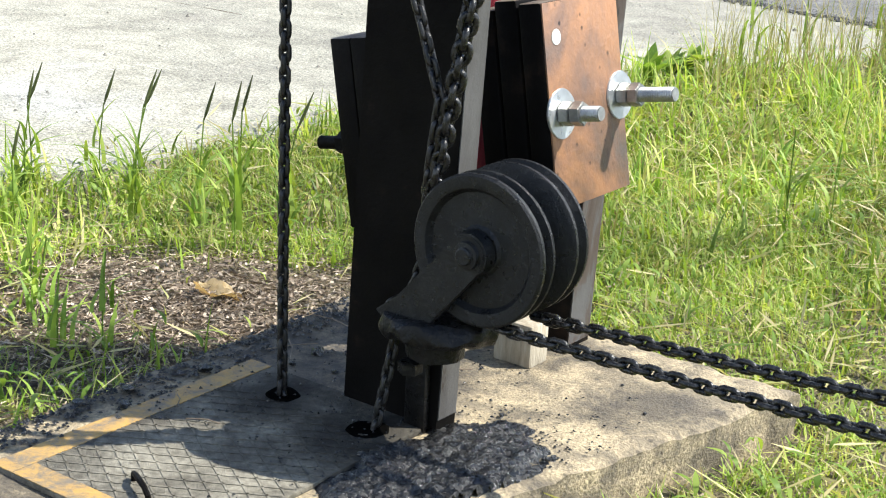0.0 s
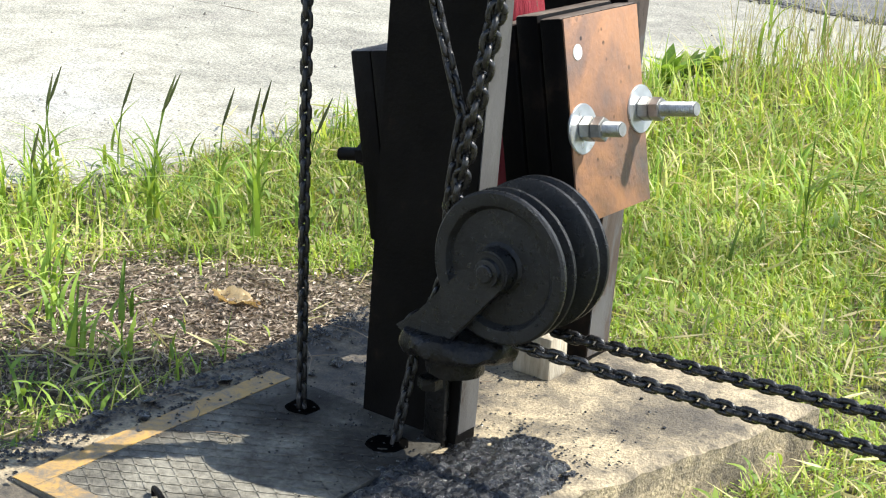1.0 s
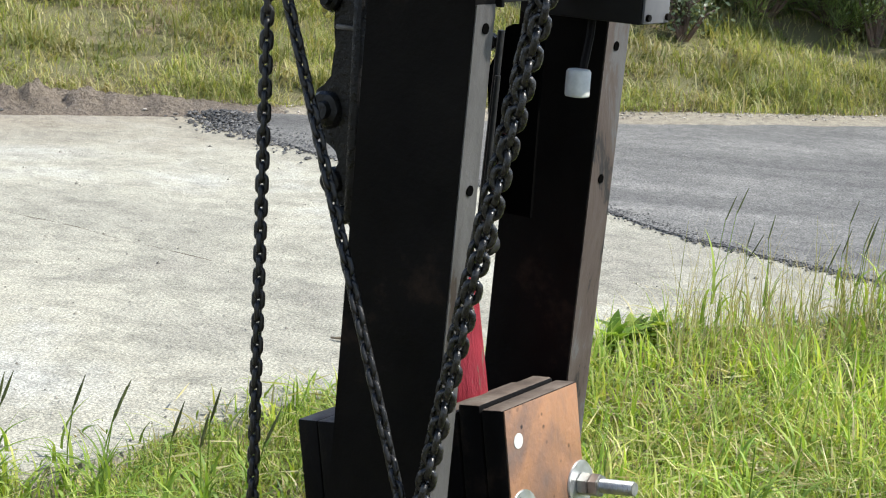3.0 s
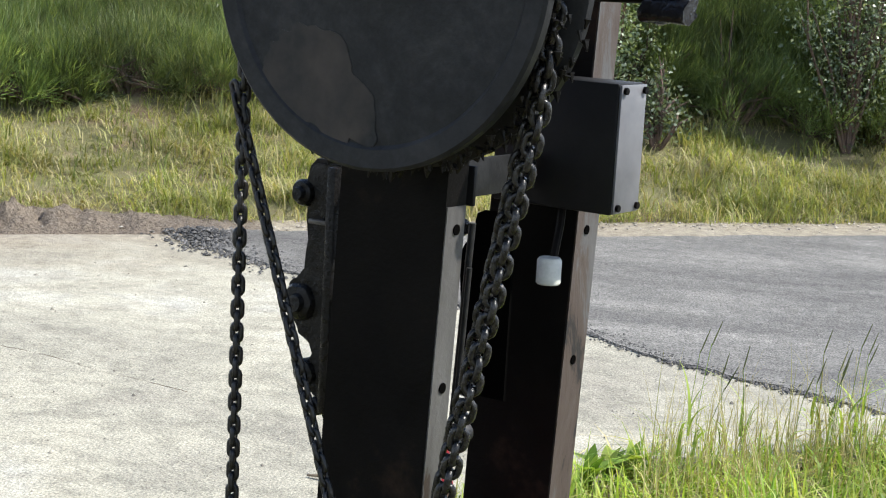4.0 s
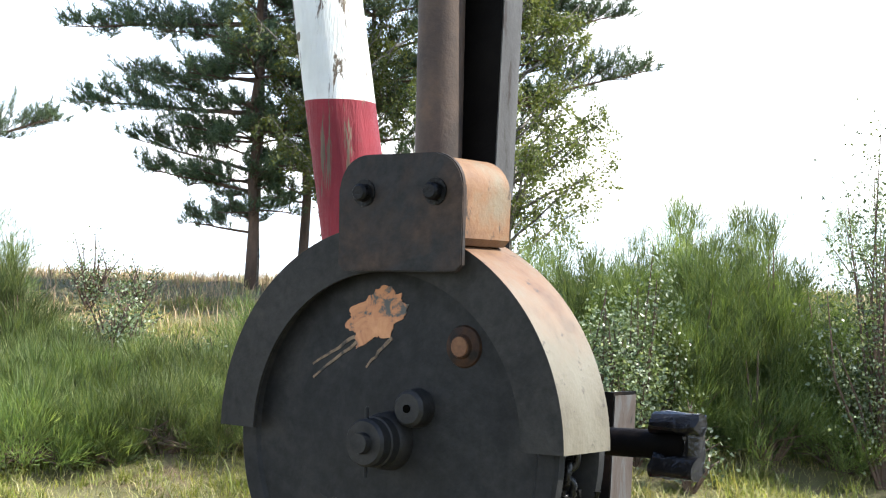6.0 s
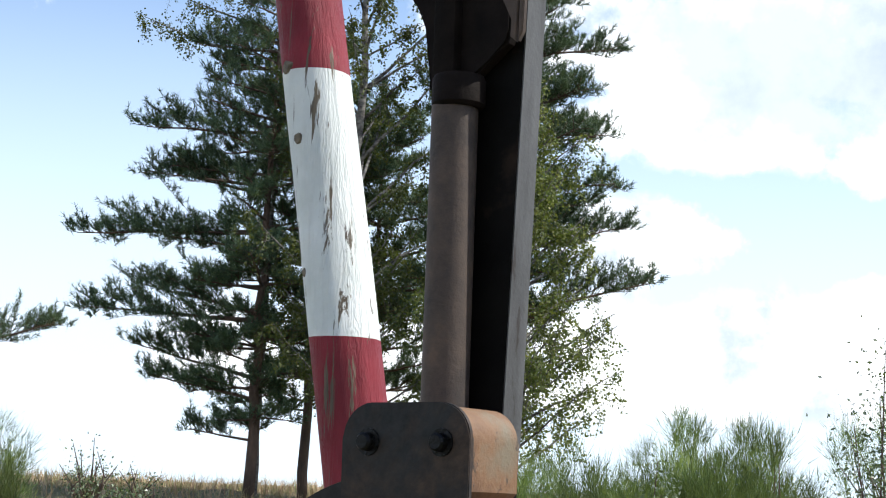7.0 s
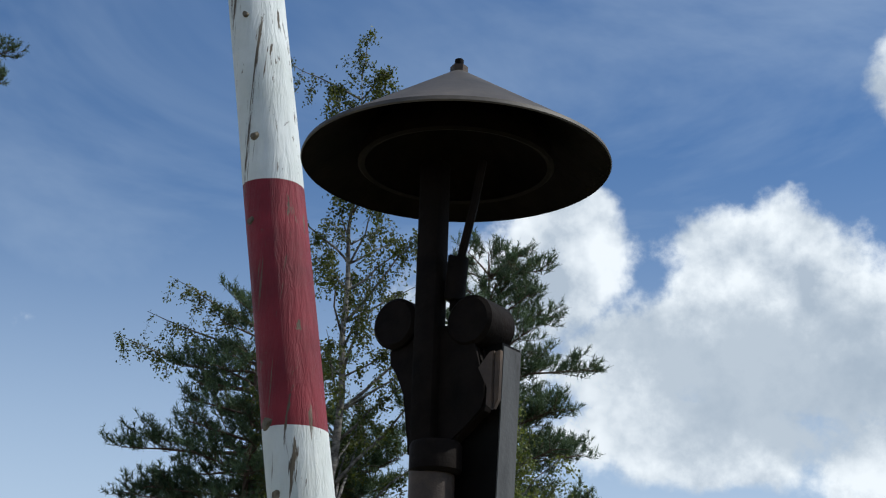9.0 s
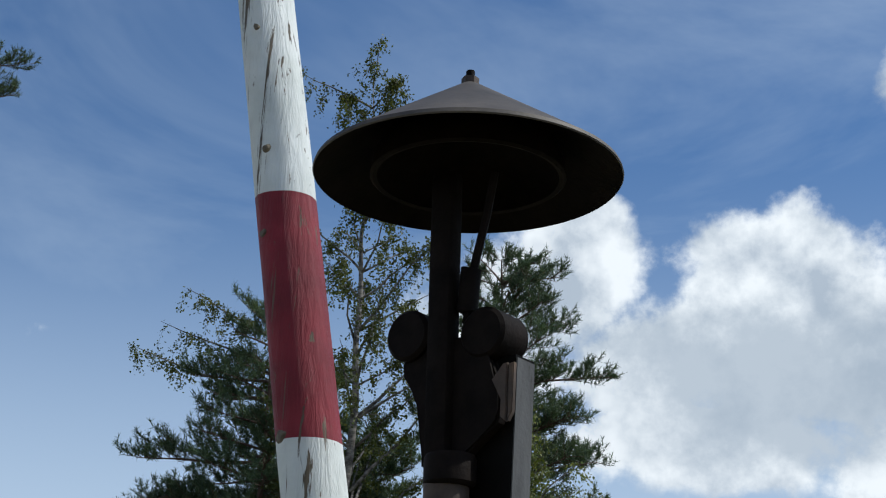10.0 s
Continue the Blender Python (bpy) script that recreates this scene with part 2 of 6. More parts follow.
    cream = k.ramp(n, (0.32, (0.075, 0.062, 0.04)), (0.46, (0.115, 0.10, 0.068)), (0.66, (0.135, 0.122, 0.088)))
    rusty = k.ramp(n, (0.34, (0.085, 0.038, 0.016)), (0.5, (0.15, 0.078, 0.036)), (0.66, (0.145, 0.105, 0.066)))
    upper = k.n.new("ShaderNodeMapRange")
    upper.inputs["From Min"].default_value, upper.inputs["From Max"].default_value = 1.70, 1.82
    k.l.new(k.scalar("ADD", k.axis("Z"), k.scalar("MULTIPLY", k.scalar("SUBTRACT", k.noise(7, 5, 0.7), 0.5), 0.25)), upper.inputs["Value"])
    chips = k.ramp(k.noise(55, 6, 0.75), (0.60, 0.0), (0.66, 0.8))
    k.color(k.mix(chips, k.mix(upper.outputs[0], cream, rusty), (0.03, 0.02, 0.013))).bump(k.noise(110, 5), 0.001)
    M["guard"] = k.m
    k = Mat("zinc", 0.32, 0.85)
    k.color(k.ramp(k.noise(40, 4), (0.3, (0.42, 0.43, 0.43)), (0.7, (0.62, 0.63, 0.62)))).rough(k.ramp(k.noise(80, 3), (0.3, 0.25), (0.7, 0.45)))
    M["zinc"] = k.m
    k = Mat("rust_brown", 0.7, 0.2)
    k.color(k.ramp(k.noise(12, 6, 0.7), (0.3, (0.03, 0.022, 0.018)), (0.55, (0.075, 0.05, 0.036)), (0.75, (0.14, 0.085, 0.05)))).bump(k.noise(150, 4), 0.0008)
    M["pipe"] = k.m
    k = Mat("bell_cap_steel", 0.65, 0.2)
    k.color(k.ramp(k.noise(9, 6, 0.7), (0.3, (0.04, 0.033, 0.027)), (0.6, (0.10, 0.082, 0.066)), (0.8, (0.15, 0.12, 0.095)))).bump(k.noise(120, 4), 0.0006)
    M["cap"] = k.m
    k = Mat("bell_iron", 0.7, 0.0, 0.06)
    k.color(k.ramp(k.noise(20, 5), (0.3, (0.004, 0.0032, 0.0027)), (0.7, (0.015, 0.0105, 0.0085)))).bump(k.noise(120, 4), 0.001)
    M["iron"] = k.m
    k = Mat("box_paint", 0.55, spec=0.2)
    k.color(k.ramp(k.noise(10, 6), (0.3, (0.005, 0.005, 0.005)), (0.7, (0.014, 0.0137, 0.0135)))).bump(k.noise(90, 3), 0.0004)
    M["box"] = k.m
    k = Mat("white_plastic", 0.5)
    k.color(k.ramp(k.noise(60, 4), (0.3, (0.36, 0.36, 0.32)), (0.7, (0.54, 0.54, 0.49))))
    M["white_plastic"] = k.m
    k = Mat("black_film", 0.22)
    k.color(k.ramp(k.noise(30, 4), (0.3, (0.004, 0.004, 0.0045)), (0.7, (0.009, 0.009, 0.010)))).bump(k.noise(55, 4, 0.6, 0.5), 0.004)
    M["film"] = k.m
    # flaking painted timber of the boom
    for name, c1, c2 in (("white_timber", (0.60, 0.62, 0.58), (0.78, 0.79, 0.76)), ("red_timber", (0.15, 0.009, 0.016), (0.25, 0.019, 0.030))):
        k = Mat(name, 0.58, spec=0.28)
        paint = k.ramp(k.noise(10, 5), (0.3, c1), (0.7, c2))
        crack = k.scalar("MAXIMUM", k.ramp(k.noise(16, 7, 0.72, 0.5, squash=(2.6, 2.6, 0.14)), (0.375, 1.0), (0.405, 0.0)), k.ramp(k.noise(9, 5, 0.6, 0.9, squash=(3.2, 3.2, 0.07)), (0.345, 1.0), (0.36, 0.0)))
        flake = k.ramp(k.noise(24, 6, 0.7, 0.3, squash=(1, 1, 0.6)), (0.66, 0.0), (0.69, 1.0))
        wood = k.ramp(k.noise(40, 4, squash=(2, 2, 0.2)), (0.3, (0.06, 0.045, 0.03)), (0.7, (0.17, 0.13, 0.085)))
        k.color(k.mix(k.scalar("MAXIMUM", crack, k.scalar("MULTIPLY", flake, 0.85)), paint, wood))
        k.bump(k.noise(26, 7, 0.7, 0.5, squash=(2.6, 2.6, 0.12)), 0.006)
        M[name] = k.m
    k = Mat("concrete", 0.85)
    grain = k.noise(220, 3)
    n = k.mix(0.5, k.ramp(k.noise(6, 7, 0.65), (0.3, (0.20, 0.155, 0.092)), (0.7, (0.42, 0.335, 0.195))), k.ramp(grain, (0.34, (0.13, 0.102, 0.066)), (0.64, (0.62, 0.50, 0.31))))
    oil = k.ramp(k.noise(6.5, 7, 0.66, 0.4), (0.46, 0.0), (0.60, 0.75))
    pit = k.ramp(k.cells(48).outputs["Distance"], (0.10, 0.25), (0.26, 1.0))
    n = k.mix(k.ramp(k.noise(14, 6, 0.7, 0.6), (0.44, 0.0), (0.60, 0.7)), n, (0.10, 0.082, 0.058))
    seep = k.reach((MF @ Vector((-1.50, 1.85, 0.15))), 0.10, 0.42, 0.5)
    drip = k.scalar("MULTIPLY", k.reach((MF @ Vector((-1.01, 1.97, 0.15))), 0.03, 0.13, 0.22), 0.8)
    oil = k.scalar("MAXIMUM", k.scalar("MAXIMUM", oil, drip), k.scalar("MULTIPLY", seep, k.ramp(k.noise(38, 7, 0.75), (0.38, 0.62), (0.6, 0.97))))
    k.color(k.mix(oil, k.mix(0.7, n, pit, "MULTIPLY"), (0.030, 0.026, 0.022))).bump(k.mix(0.6, grain, k.noise(45, 6, 0.7)), 0.007)
    M["concrete"] = k.m
    k = Mat("oily_dirt", 0.5)
    k.color(k.ramp(k.noise(120, 4), (0.35, (0.003, 0.003, 0.003)), (0.70, (0.011, 0.0105, 0.010)))).rough(k.ramp(k.noise(120, 3), (0.42, 0.12), (0.62, 0.55))).bump(k.noise(150, 4), 0.006)
    M["oil"] = k.m
    k = Mat("tread_plate", 0.75, 0.0, 0.12)
    n = k.ramp(k.noise(9, 7, 0.7, 0.4), (0.3, (0.055, 0.048, 0.038)), (0.5, (0.13, 0.118, 0.092)), (0.68, (0.24, 0.22, 0.17)))
    spill = k.scalar("MAXIMUM", k.reach((MF @ Vector((-1.42, 1.63, 0.16))), 0.02, 0.17, 0.25), k.reach((MF @ Vector((-1.25, 1.60, 0.16))), 0.03, 0.19, 0.25))
    n = k.mix(0.5, n, k.ramp(k.noise(90, 5, 0.7), (0.36, 0.45), (0.62, 1.5)), "MULTIPLY")
    k.color(k.mix(k.scalar("MULTIPLY", spill, 0.85), n, (0.016, 0.014, 0.012))).rough(k.ramp(k.noise(30, 4), (0.3, 0.6), (0.7, 0.9))).bump(k.noise(120, 5, 0.7), 0.003)
    M["tread"] = k.m
    k = Mat("yellow_paint", 0.6)
    wear = k.ramp(k.noise(30, 8, 0.78, 0.4), (0.44, 0.08), (0.62, 0.92))
    k.color(k.mix(wear, (0.40, 0.235, 0.055), (0.11, 0.10, 0.082))).bump(k.noise(140, 4), 0.001)
    M["yellow"] = k.m
    k = Mat("brick", 0.85)
    k.color(k.ramp(k.noise(40, 5), (0.3, (0.20, 0.06, 0.03)), (0.7, (0.38, 0.14, 0.08)))).bump(k.noise(120, 4), 0.004)
    M["brick"] = k.m
    # ground
    k = Mat("soil", 0.95)
    litter = k.ramp(k.noise(90, 5, 0.7, 0.6), (0.3, (0.035, 0.026, 0.018)), (0.55, (0.11, 0.085, 0.055)), (0.75, (0.27, 0.22, 0.15)))
    patch = k.ramp(k.noise(2.2, 5, 0.6), (0.42, (0.23, 0.17, 0.10)), (0.6, (0.17, 0.15, 0.07)))
    far = k.n.new("ShaderNodeMapRange")
    far.inputs["From Min"].default_value, far.inputs["From Max"].default_value = 6.0, 8.0
    k.l.new(k.axis("Y"), far.inputs["Value"])
    thatch = k.ramp(k.noise(1.7, 6, 0.65, 0.4), (0.36, (0.24, 0.165, 0.10)), (0.48, (0.17, 0.17, 0.06)), (0.62, (0.24, 0.22, 0.09)), (0.75, (0.36, 0.25, 0.17)))
    near = k.mix(0.55, litter, patch)
    near = k.mix(k.scalar("MULTIPLY", k.reach((-0.98, 2.36, 0.07), 0.18, 0.55, 0.35), 0.8), near, k.ramp(k.noise(60, 5, 0.7), (0.35, (0.028, 0.021, 0.015)), (0.68, (0.085, 0.065, 0.045))))
    k.color(k.mix(far.outputs[0], near, k.mix(0.35, thatch, litter))).bump(k.noise(70, 5, 0.7), 0.02)
    M["soil"] = k.m
    k = Mat("gravel_sand", 0.9)
    big = k.ramp(k.noise(0.9, 6, 0.62, 0.3), (0.32, (0.27, 0.25, 0.20)), (0.45, (0.345, 0.325, 0.255)), (0.54, (0.405, 0.38, 0.295)), (0.66, (0.45, 0.435, 0.37)))
    st = k.cells(70)
    stones = k.ramp(st.outputs["Distance"], (0.1, 1.0), (0.5, 0.72))
    tint = k.ramp(k.noise(130, 3, 0.7), (0.36, 0.36), (0.64, 1.3))
    rut = k.ramp(k.noise(2.2, 7, 0.68, 0.9, squash=(0.35, 1.3, 1)), (0.38, 0.84), (0.5, 1.0))
    vein = k.ramp(k.scalar("ABSOLUTE", k.scalar("SUBTRACT", k.noise(1.3, 5, 0.6, 1.2), 0.5), 0), (0.0, 0.62), (0.035, 1.0))
    grit = k.ramp(k.noise(9, 8, 0.75, 0.4), (0.36, 0.70), (0.55, 1.06))
    big = k.mix(0.9, k.mix(0.5, k.mix(0.35, big, vein, "MULTIPLY"), rut, "MULTIPLY"), grit, "MULTIPLY")
    foot = k.n.new("ShaderNodeVectorMath"); foot.operation = "DOT_PRODUCT"
    foot.inputs[1].default_value = (-0.471, 0.882, 0)
    k.l.new(k.co, foot.inputs[0])
    soiled = k.n.new("ShaderNodeMapRange"); soiled.interpolation_type = "SMOOTHSTEP"
    soiled.inputs["From Min"].default_value, soiled.inputs["From Max"].default_value, soiled.inputs["To Max"].default_value = 7.3, 9.15, 0.75
    k.l.new(k.scalar("ADD", foot.outputs["Value"], k.scalar("MULTIPLY", k.scalar("SUBTRACT", k.noise(1.6, 6, 0.7), 0.5), 2.2)), soiled.inputs["Value"])
    big = k.mix(soiled.outputs[0], big, k.ramp(k.noise(16, 6, 0.7), (0.36, (0.15, 0.115, 0.075)), (0.64, (0.33, 0.28, 0.20))))
    k.color(k.mix(0.75, k.mix(0.6, big, stones, "MULTIPLY"), k.mix(1.0, big, tint, "MULTIPLY"))).bump(k.noise(60, 5), 0.010)
    M["gravel"] = k.m
    k = Mat("asphalt", 0.8, spec=0.3)
    lane = k.ramp(k.noise(0.9, 6, 0.62, 0.5, squash=(0.35, 1.5, 1)), (0.34, (0.075, 0.071, 0.066)), (0.52, (0.125, 0.12, 0.11)), (0.66, (0.19, 0.182, 0.165)))
    agg = k.ramp(k.noise(95, 3, 0.7), (0.36, 0.40), (0.64, 1.6))
    crumb = k.ramp(k.noise(14, 7, 0.75), (0.36, 0.75), (0.62, 1.2))
    k.color(k.mix(1.0, k.mix(1.0, lane, crumb, "MULTIPLY"), agg, "MULTIPLY")).bump(k.noise(95, 3, 0.7), 0.006)
    M["asphalt"] = k.m
    k = Mat("stone", 0.85)
    k.color(k.ramp(k.island(), (0.0, (0.10, 0.09, 0.08)), (0.5, (0.30, 0.27, 0.22)), (1.0, (0.42, 0.38, 0.32)))).bump(k.noise(60, 4), 0.006)
    M["stone"] = k.m

    def leafy(name, c1, c2, c3, rough=0.55, trans=0.35, clump=0.0):
        k = Mat(name, rough, spec=0.35)
        col = k.ramp(k.island(), (0.0, c1), (0.55, c2), (1.0, c3))
        col = k.mix(1.0, col, k.ramp(k.random(), (0.0, 0.68), (1.0, 1.18)), "MULTIPLY")
        col = k.mix(1.0, col, k.ramp(k.noise(1.3, 4, 0.6), (0.36, 0.72), (0.64, 1.15)), "MULTIPLY")
        if clump:
            col = k.mix(clump, col, k.ramp(k.noise(4.5, 4, 0.6, 0.3), (0.36, (0.42, 0.40, 0.42)), (0.52, (0.95, 0.95, 0.9)), (0.66, (1.55, 1.42, 1.5))), "MULTIPLY")
        k.color(col)
        tr = k.n.new("ShaderNodeBsdfTranslucent")
        k.l.new(k.mix(1.0, col, (1.0, 1.0, 0.45), "MULTIPLY"), tr.inputs["Color"])
        mx = k.n.new("ShaderNodeMixShader"); mx.inputs[0].default_value = trans
        k.l.new(k.b.outputs[0], mx.inputs[1]); k.l.new(tr.outputs[0], mx.inputs[2])
        k.l.new(mx.outputs[0], k.n["Material Output"].inputs["Surface"])
        return k.m

    M["blade"] = leafy("grass_blade", (0.21, 0.345, 0.045), (0.38, 0.50, 0.085), (0.60, 0.60, 0.20), trans=0.5, clump=0.4)
    k = Mat("rubble_soil", 0.95)
    k.color(k.mix(0.55, k.ramp(k.noise(3, 6, 0.65), (0.35, (0.11, 0.078, 0.052)), (0.65, (0.21, 0.16, 0.11))), k.ramp(k.noise(45, 4, 0.7), (0.35, (0.06, 0.046, 0.033)), (0.68, (0.31, 0.26, 0.20))))).bump(k.noise(30, 6, 0.7), 0.05)
    M["rubble"] = k.m
    M["litter"] = leafy("brown_litter", (0.08, 0.058, 0.037), (0.19, 0.14, 0.095), (0.46, 0.38, 0.28), trans=0.05)
    M["dry"] = leafy("dry_grass", (0.42, 0.35, 0.16), (0.55, 0.48, 0.26), (0.36, 0.37, 0.11))
    M["weed"] = leafy("weed_leaf", (0.14, 0.23, 0.035), (0.23, 0.34, 0.055), (0.36, 0.44, 0.09), trans=0.48)
    M["seed"] = leafy("grass_seed_head", (0.09, 0.12, 0.04), (0.15, 0.16, 0.06), (0.22, 0.19, 0.09))
    M["pine"] = leafy("pine_needles", (0.055, 0.09, 0.056), (0.10, 0.155, 0.09), (0.18, 0.235, 0.125), trans=0.25)
    M["birch"] = leafy("birch_leaf", (0.085, 0.11, 0.03), (0.13, 0.16, 0.045), (0.22, 0.23, 0.085), trans=0.4)
    M["bankgreen"] = leafy("bank_grass_blade", (0.185, 0.235, 0.055), (0.30, 0.335, 0.095), (0.45, 0.42, 0.19), trans=0.45, clump=0.6)
    M["broom"] = leafy("broom_shoot", (0.11, 0.165, 0.058), (0.18, 0.26, 0.088), (0.30, 0.365, 0.15), trans=0.48, clump=0.85)
    M["broomdark"] = leafy("dark_broom_shoot", (0.085, 0.12, 0.045), (0.145, 0.195, 0.07), (0.26, 0.29, 0.13), trans=0.42, clump=0.95)
    M["shrub"] = leafy("shrub_leaf", (0.08, 0.115, 0.05), (0.17, 0.22, 0.12), (0.40, 0.44, 0.32), rough=0.33)
    M["deadleaf"] = leafy("dead_leaf", (0.52, 0.37, 0.17), (0.60, 0.45, 0.23), (0.68, 0.54, 0.32), trans=0.06)
    k = Mat("pine_bark", 0.9)
    k.color(k.ramp(k.noise(8, 6, 0.7, squash=(1, 1, 0.3)), (0.3, (0.055, 0.04, 0.032)), (0.7, (0.16, 0.10, 0.07)))).bump(k.noise(18, 5, squash=(1, 1, 0.3)), 0.03)
    M["bark"] = k.m
    k = Mat("birch_bark", 0.8)
    k.color(k.ramp(k.noise(6, 6, 0.7, squash=(1, 1, 2.5)), (0.40, (0.05, 0.042, 0.038)), (0.6, (0.22, 0.20, 0.175)))).bump(k.noise(20, 4), 0.01)
    M["birchbark"] = k.m
    return M


M = make_materials()
# near black: unlit depth of holes drawn as flat discs, and the pivot cheek
M["void"] = (lambda k: k.color((0.0025, 0.0024, 0.0022)).m)(Mat("dark_hole", 1.0, 0.0, 0.0))
M["nutzinc"] = (lambda k: k.color(k.ramp(k.noise(60, 4), (0.3, (0.20, 0.20, 0.19)), (0.7, (0.38, 0.38, 0.36)))).m)(Mat("dull_zinc", 0.42, 0.8))


# ---- mesh helpers ----
def thing(name, base, label, category, group="", turned=True):
    """An Empty at the thing's base; base in the machine's axes when turned, else in the world's."""
    e = new(name)
    e.empty_display_size = 0.05
    e.matrix_world = (MF if turned else Matrix()) @ Matrix.Translation(base)
    e["base"] = list(base)
    return tagged(e, label, category, group)


def base_of(ob):
    while ob.parent is not None:
        ob = ob.parent
    return Vector(ob["base"]) if "base" in ob else Vector()


def smooth_mesh(me, angle=35):
    me.shade_smooth()
    me.set_sharp_from_angle(angle=radians(angle))


def part(name, bm, material, parent=None, label="", smooth=True):
    """Links a bmesh, in the axes of the thing's base, as one mesh object under a thing or a part."""
    me = bpy.data.meshes.new(name)
    bmesh.ops.recalc_face_normals(bm, faces=bm.faces)
    if parent is not None:
        bm.transform(Matrix.Translation(-base_of(parent)))
    bm.to_mesh(me)
    bm.free()
    me.materials.append(M[material])
    if smooth:
        smooth_mesh(me)
    ob = new(name, me)
    if parent is not None:
        ob.parent = parent
    if label:
        ob["label"] = label
    return ob


def raw(name, verts, faces, material, parent=None, mats=None):
    me = bpy.data.meshes.new(name)
    me.from_pydata(verts, [], faces)
    me.materials.append(M[material])
    for extra in mats or ():
        me.materials.append(M[extra])
    ob = new(name, me)
    if parent is not None:
        ob.parent = parent
    return ob


def box(c, size, bevel=0.0, turn=None, bm=None):
    bm = bm or bmesh.new()
    m = Matrix.Translation(c) @ (turn or Matrix()) @ Matrix.Diagonal((*size, 1))
    r = bmesh.ops.create_cube(bm, size=1, matrix=m)
    if bevel:
        edges = list({e for v in r["verts"] for e in v.link_edges})
        bmesh.ops.bevel(bm, geom=edges, offset=bevel, segments=2, affect="EDGES", profile=0.5)
    return bm


def rod(p0, p1, r0, r1=None, seg=20, bm=None, bevel=0.0):
    bm = bm or bmesh.new()
    p0, p1 = Vector(p0), Vector(p1)
    m = Matrix.Translation((p0 + p1) / 2) @ (p1 - p0).to_track_quat("Z", "Y").to_matrix().to_4x4()
    r = bmesh.ops.create_cone(bm, cap_ends=True, segments=seg, radius1=r0, radius2=r0 if r1 is None else r1, depth=(p1 - p0).length, matrix=m)
    if bevel:
        edges = [e for e in {e for v in r["verts"] for e in v.link_edges} if len(e.link_faces) == 2 and max(len(f.verts) for f in e.link_faces) > 4]
        bmesh.ops.bevel(bm, geom=edges, offset=bevel, segments=2, affect="EDGES")
    return bm


def lathe(profile, origin, axis="v", seg=64, bm=None, capped=True):
    """A turned body: profile of (radius, along) about an axis of the machine."""
    bm = bm or bmesh.new()
    rings = []
    for r, a in profile:
        ring = []
        for i in range(seg):
            t = 2 * math.pi * i / seg
            c, s = r * math.cos(t), r * math.sin(t)
            p = {"v": (c, a, s), "z": (c, s, a), "u": (a, c, s)}[axis]
            ring.append(bm.verts.new(Vector(origin) + Vector(p)))
        rings.append(ring)
    for a, b in zip(rings, rings[1:]):
        for i in range(seg):
            j = (i + 1) % seg
            bm.faces.new((a[i], a[j], b[j], b[i]))
    for ring, (r, _) in ((rings[0], profile[0]), (rings[-1], profile[-1])):
        if capped and r > 1e-5:
            bm.faces.new(ring)
    bmesh.ops.remove_doubles(bm, verts=bm.verts, dist=1e-5)
    return bm


def prism(outline, v0, v1, bevel=0.0, bm=None):
    """An outline in (u, z), given thickness from v0 to v1."""
    bm = bm or bmesh.new()
    a = [bm.verts.new((x, v0, z)) for x, z in outline]
    b = [bm.verts.new((x, v1, z)) for x, z in outline]
    n = len(a)
    fa, fb = bm.faces.new(a), bm.faces.new(b[::-1])
    for i in range(n):
        bm.faces.new((a[i], b[i], b[(i + 1) % n], a[(i + 1) % n]))
    if bevel:
        bmesh.ops.bevel(bm, geom=list(fa.edges) + list(fb.edges), offset=bevel, segments=2, affect="EDGES")
    return bm


def tube(points, radius, seg=8, bm=None, radii=None):
    bm = bm or bmesh.new()
    pts = [Vector(p) for p in points]
    rings, side = [], None
    for i, p in enumerate(pts):
        d = (pts[min(i + 1, len(pts) - 1)] - pts[max(i - 1, 0)]).normalized()
        if side is None:
            side = d.orthogonal().normalized()
        side = (side - d * side.dot(d)).normalized()
        up = d.cross(side)
        r = radii[i] if radii else radius
        rings.append([bm.verts.new(p + r * (math.cos(2 * math.pi * k / seg) * side + math.sin(2 * math.pi * k / seg) * up)) for k in range(seg)])
    for a, b in zip(rings, rings[1:]):
        for k in range(seg):
            bm.faces.new((a[k], a[(k + 1) % seg], b[(k + 1) % seg], b[k]))
    bm.faces.new(rings[0][::-1]); bm.faces.new(rings[-1])
    return bm


def hexnut(p, axis, flat, height, bm=None):
    p, axis = Vector(p), Vector(axis).normalized()
    return rod(p, p + axis * height, flat / 1.732, seg=6, bm=bm, bevel=flat * 0.04)


def rough_up(bm, amount, scale, seed=0.0):
    for vtx in bm.verts:
        vtx.co += Vector(noise.noise_vector(vtx.co * scale + Vector((seed, 0, 0)))) * amount
    return bm


# ---- ground ----
F0, FE = Vector((-2.7, 8.9)), Vector((0.88, 0.47)).normalized()
FM = Vector((-FE.y, FE.x))
FLAT = 0.07


def bank_s(x, y):
    return (x - F0.x) * FM.x + (y - F0.y) * FM.y


def ground_z(x, y):
    s = bank_s(x, y)
    z = FLAT + 0.02 * math.sin(x * 1.3 + y * 0.7)*min(1, max(0, (y - 3) / 2)) * (1 if s < 0 else 0)
    if s > 0.25:
        a = s - 0.25
        z += 0.24 * min(a, 3) + 0.12 * max(0, min(a - 3, 9)) + 0.008 * max(0, min(a - 12, 300))
        z += 0.14 * noise.noise((x * 0.45, y * 0.45, 3)) * min(1, a / 2) + 0.06 * noise.noise((x * 1.7, y * 1.7, 9)) * min(1, a)
    return z


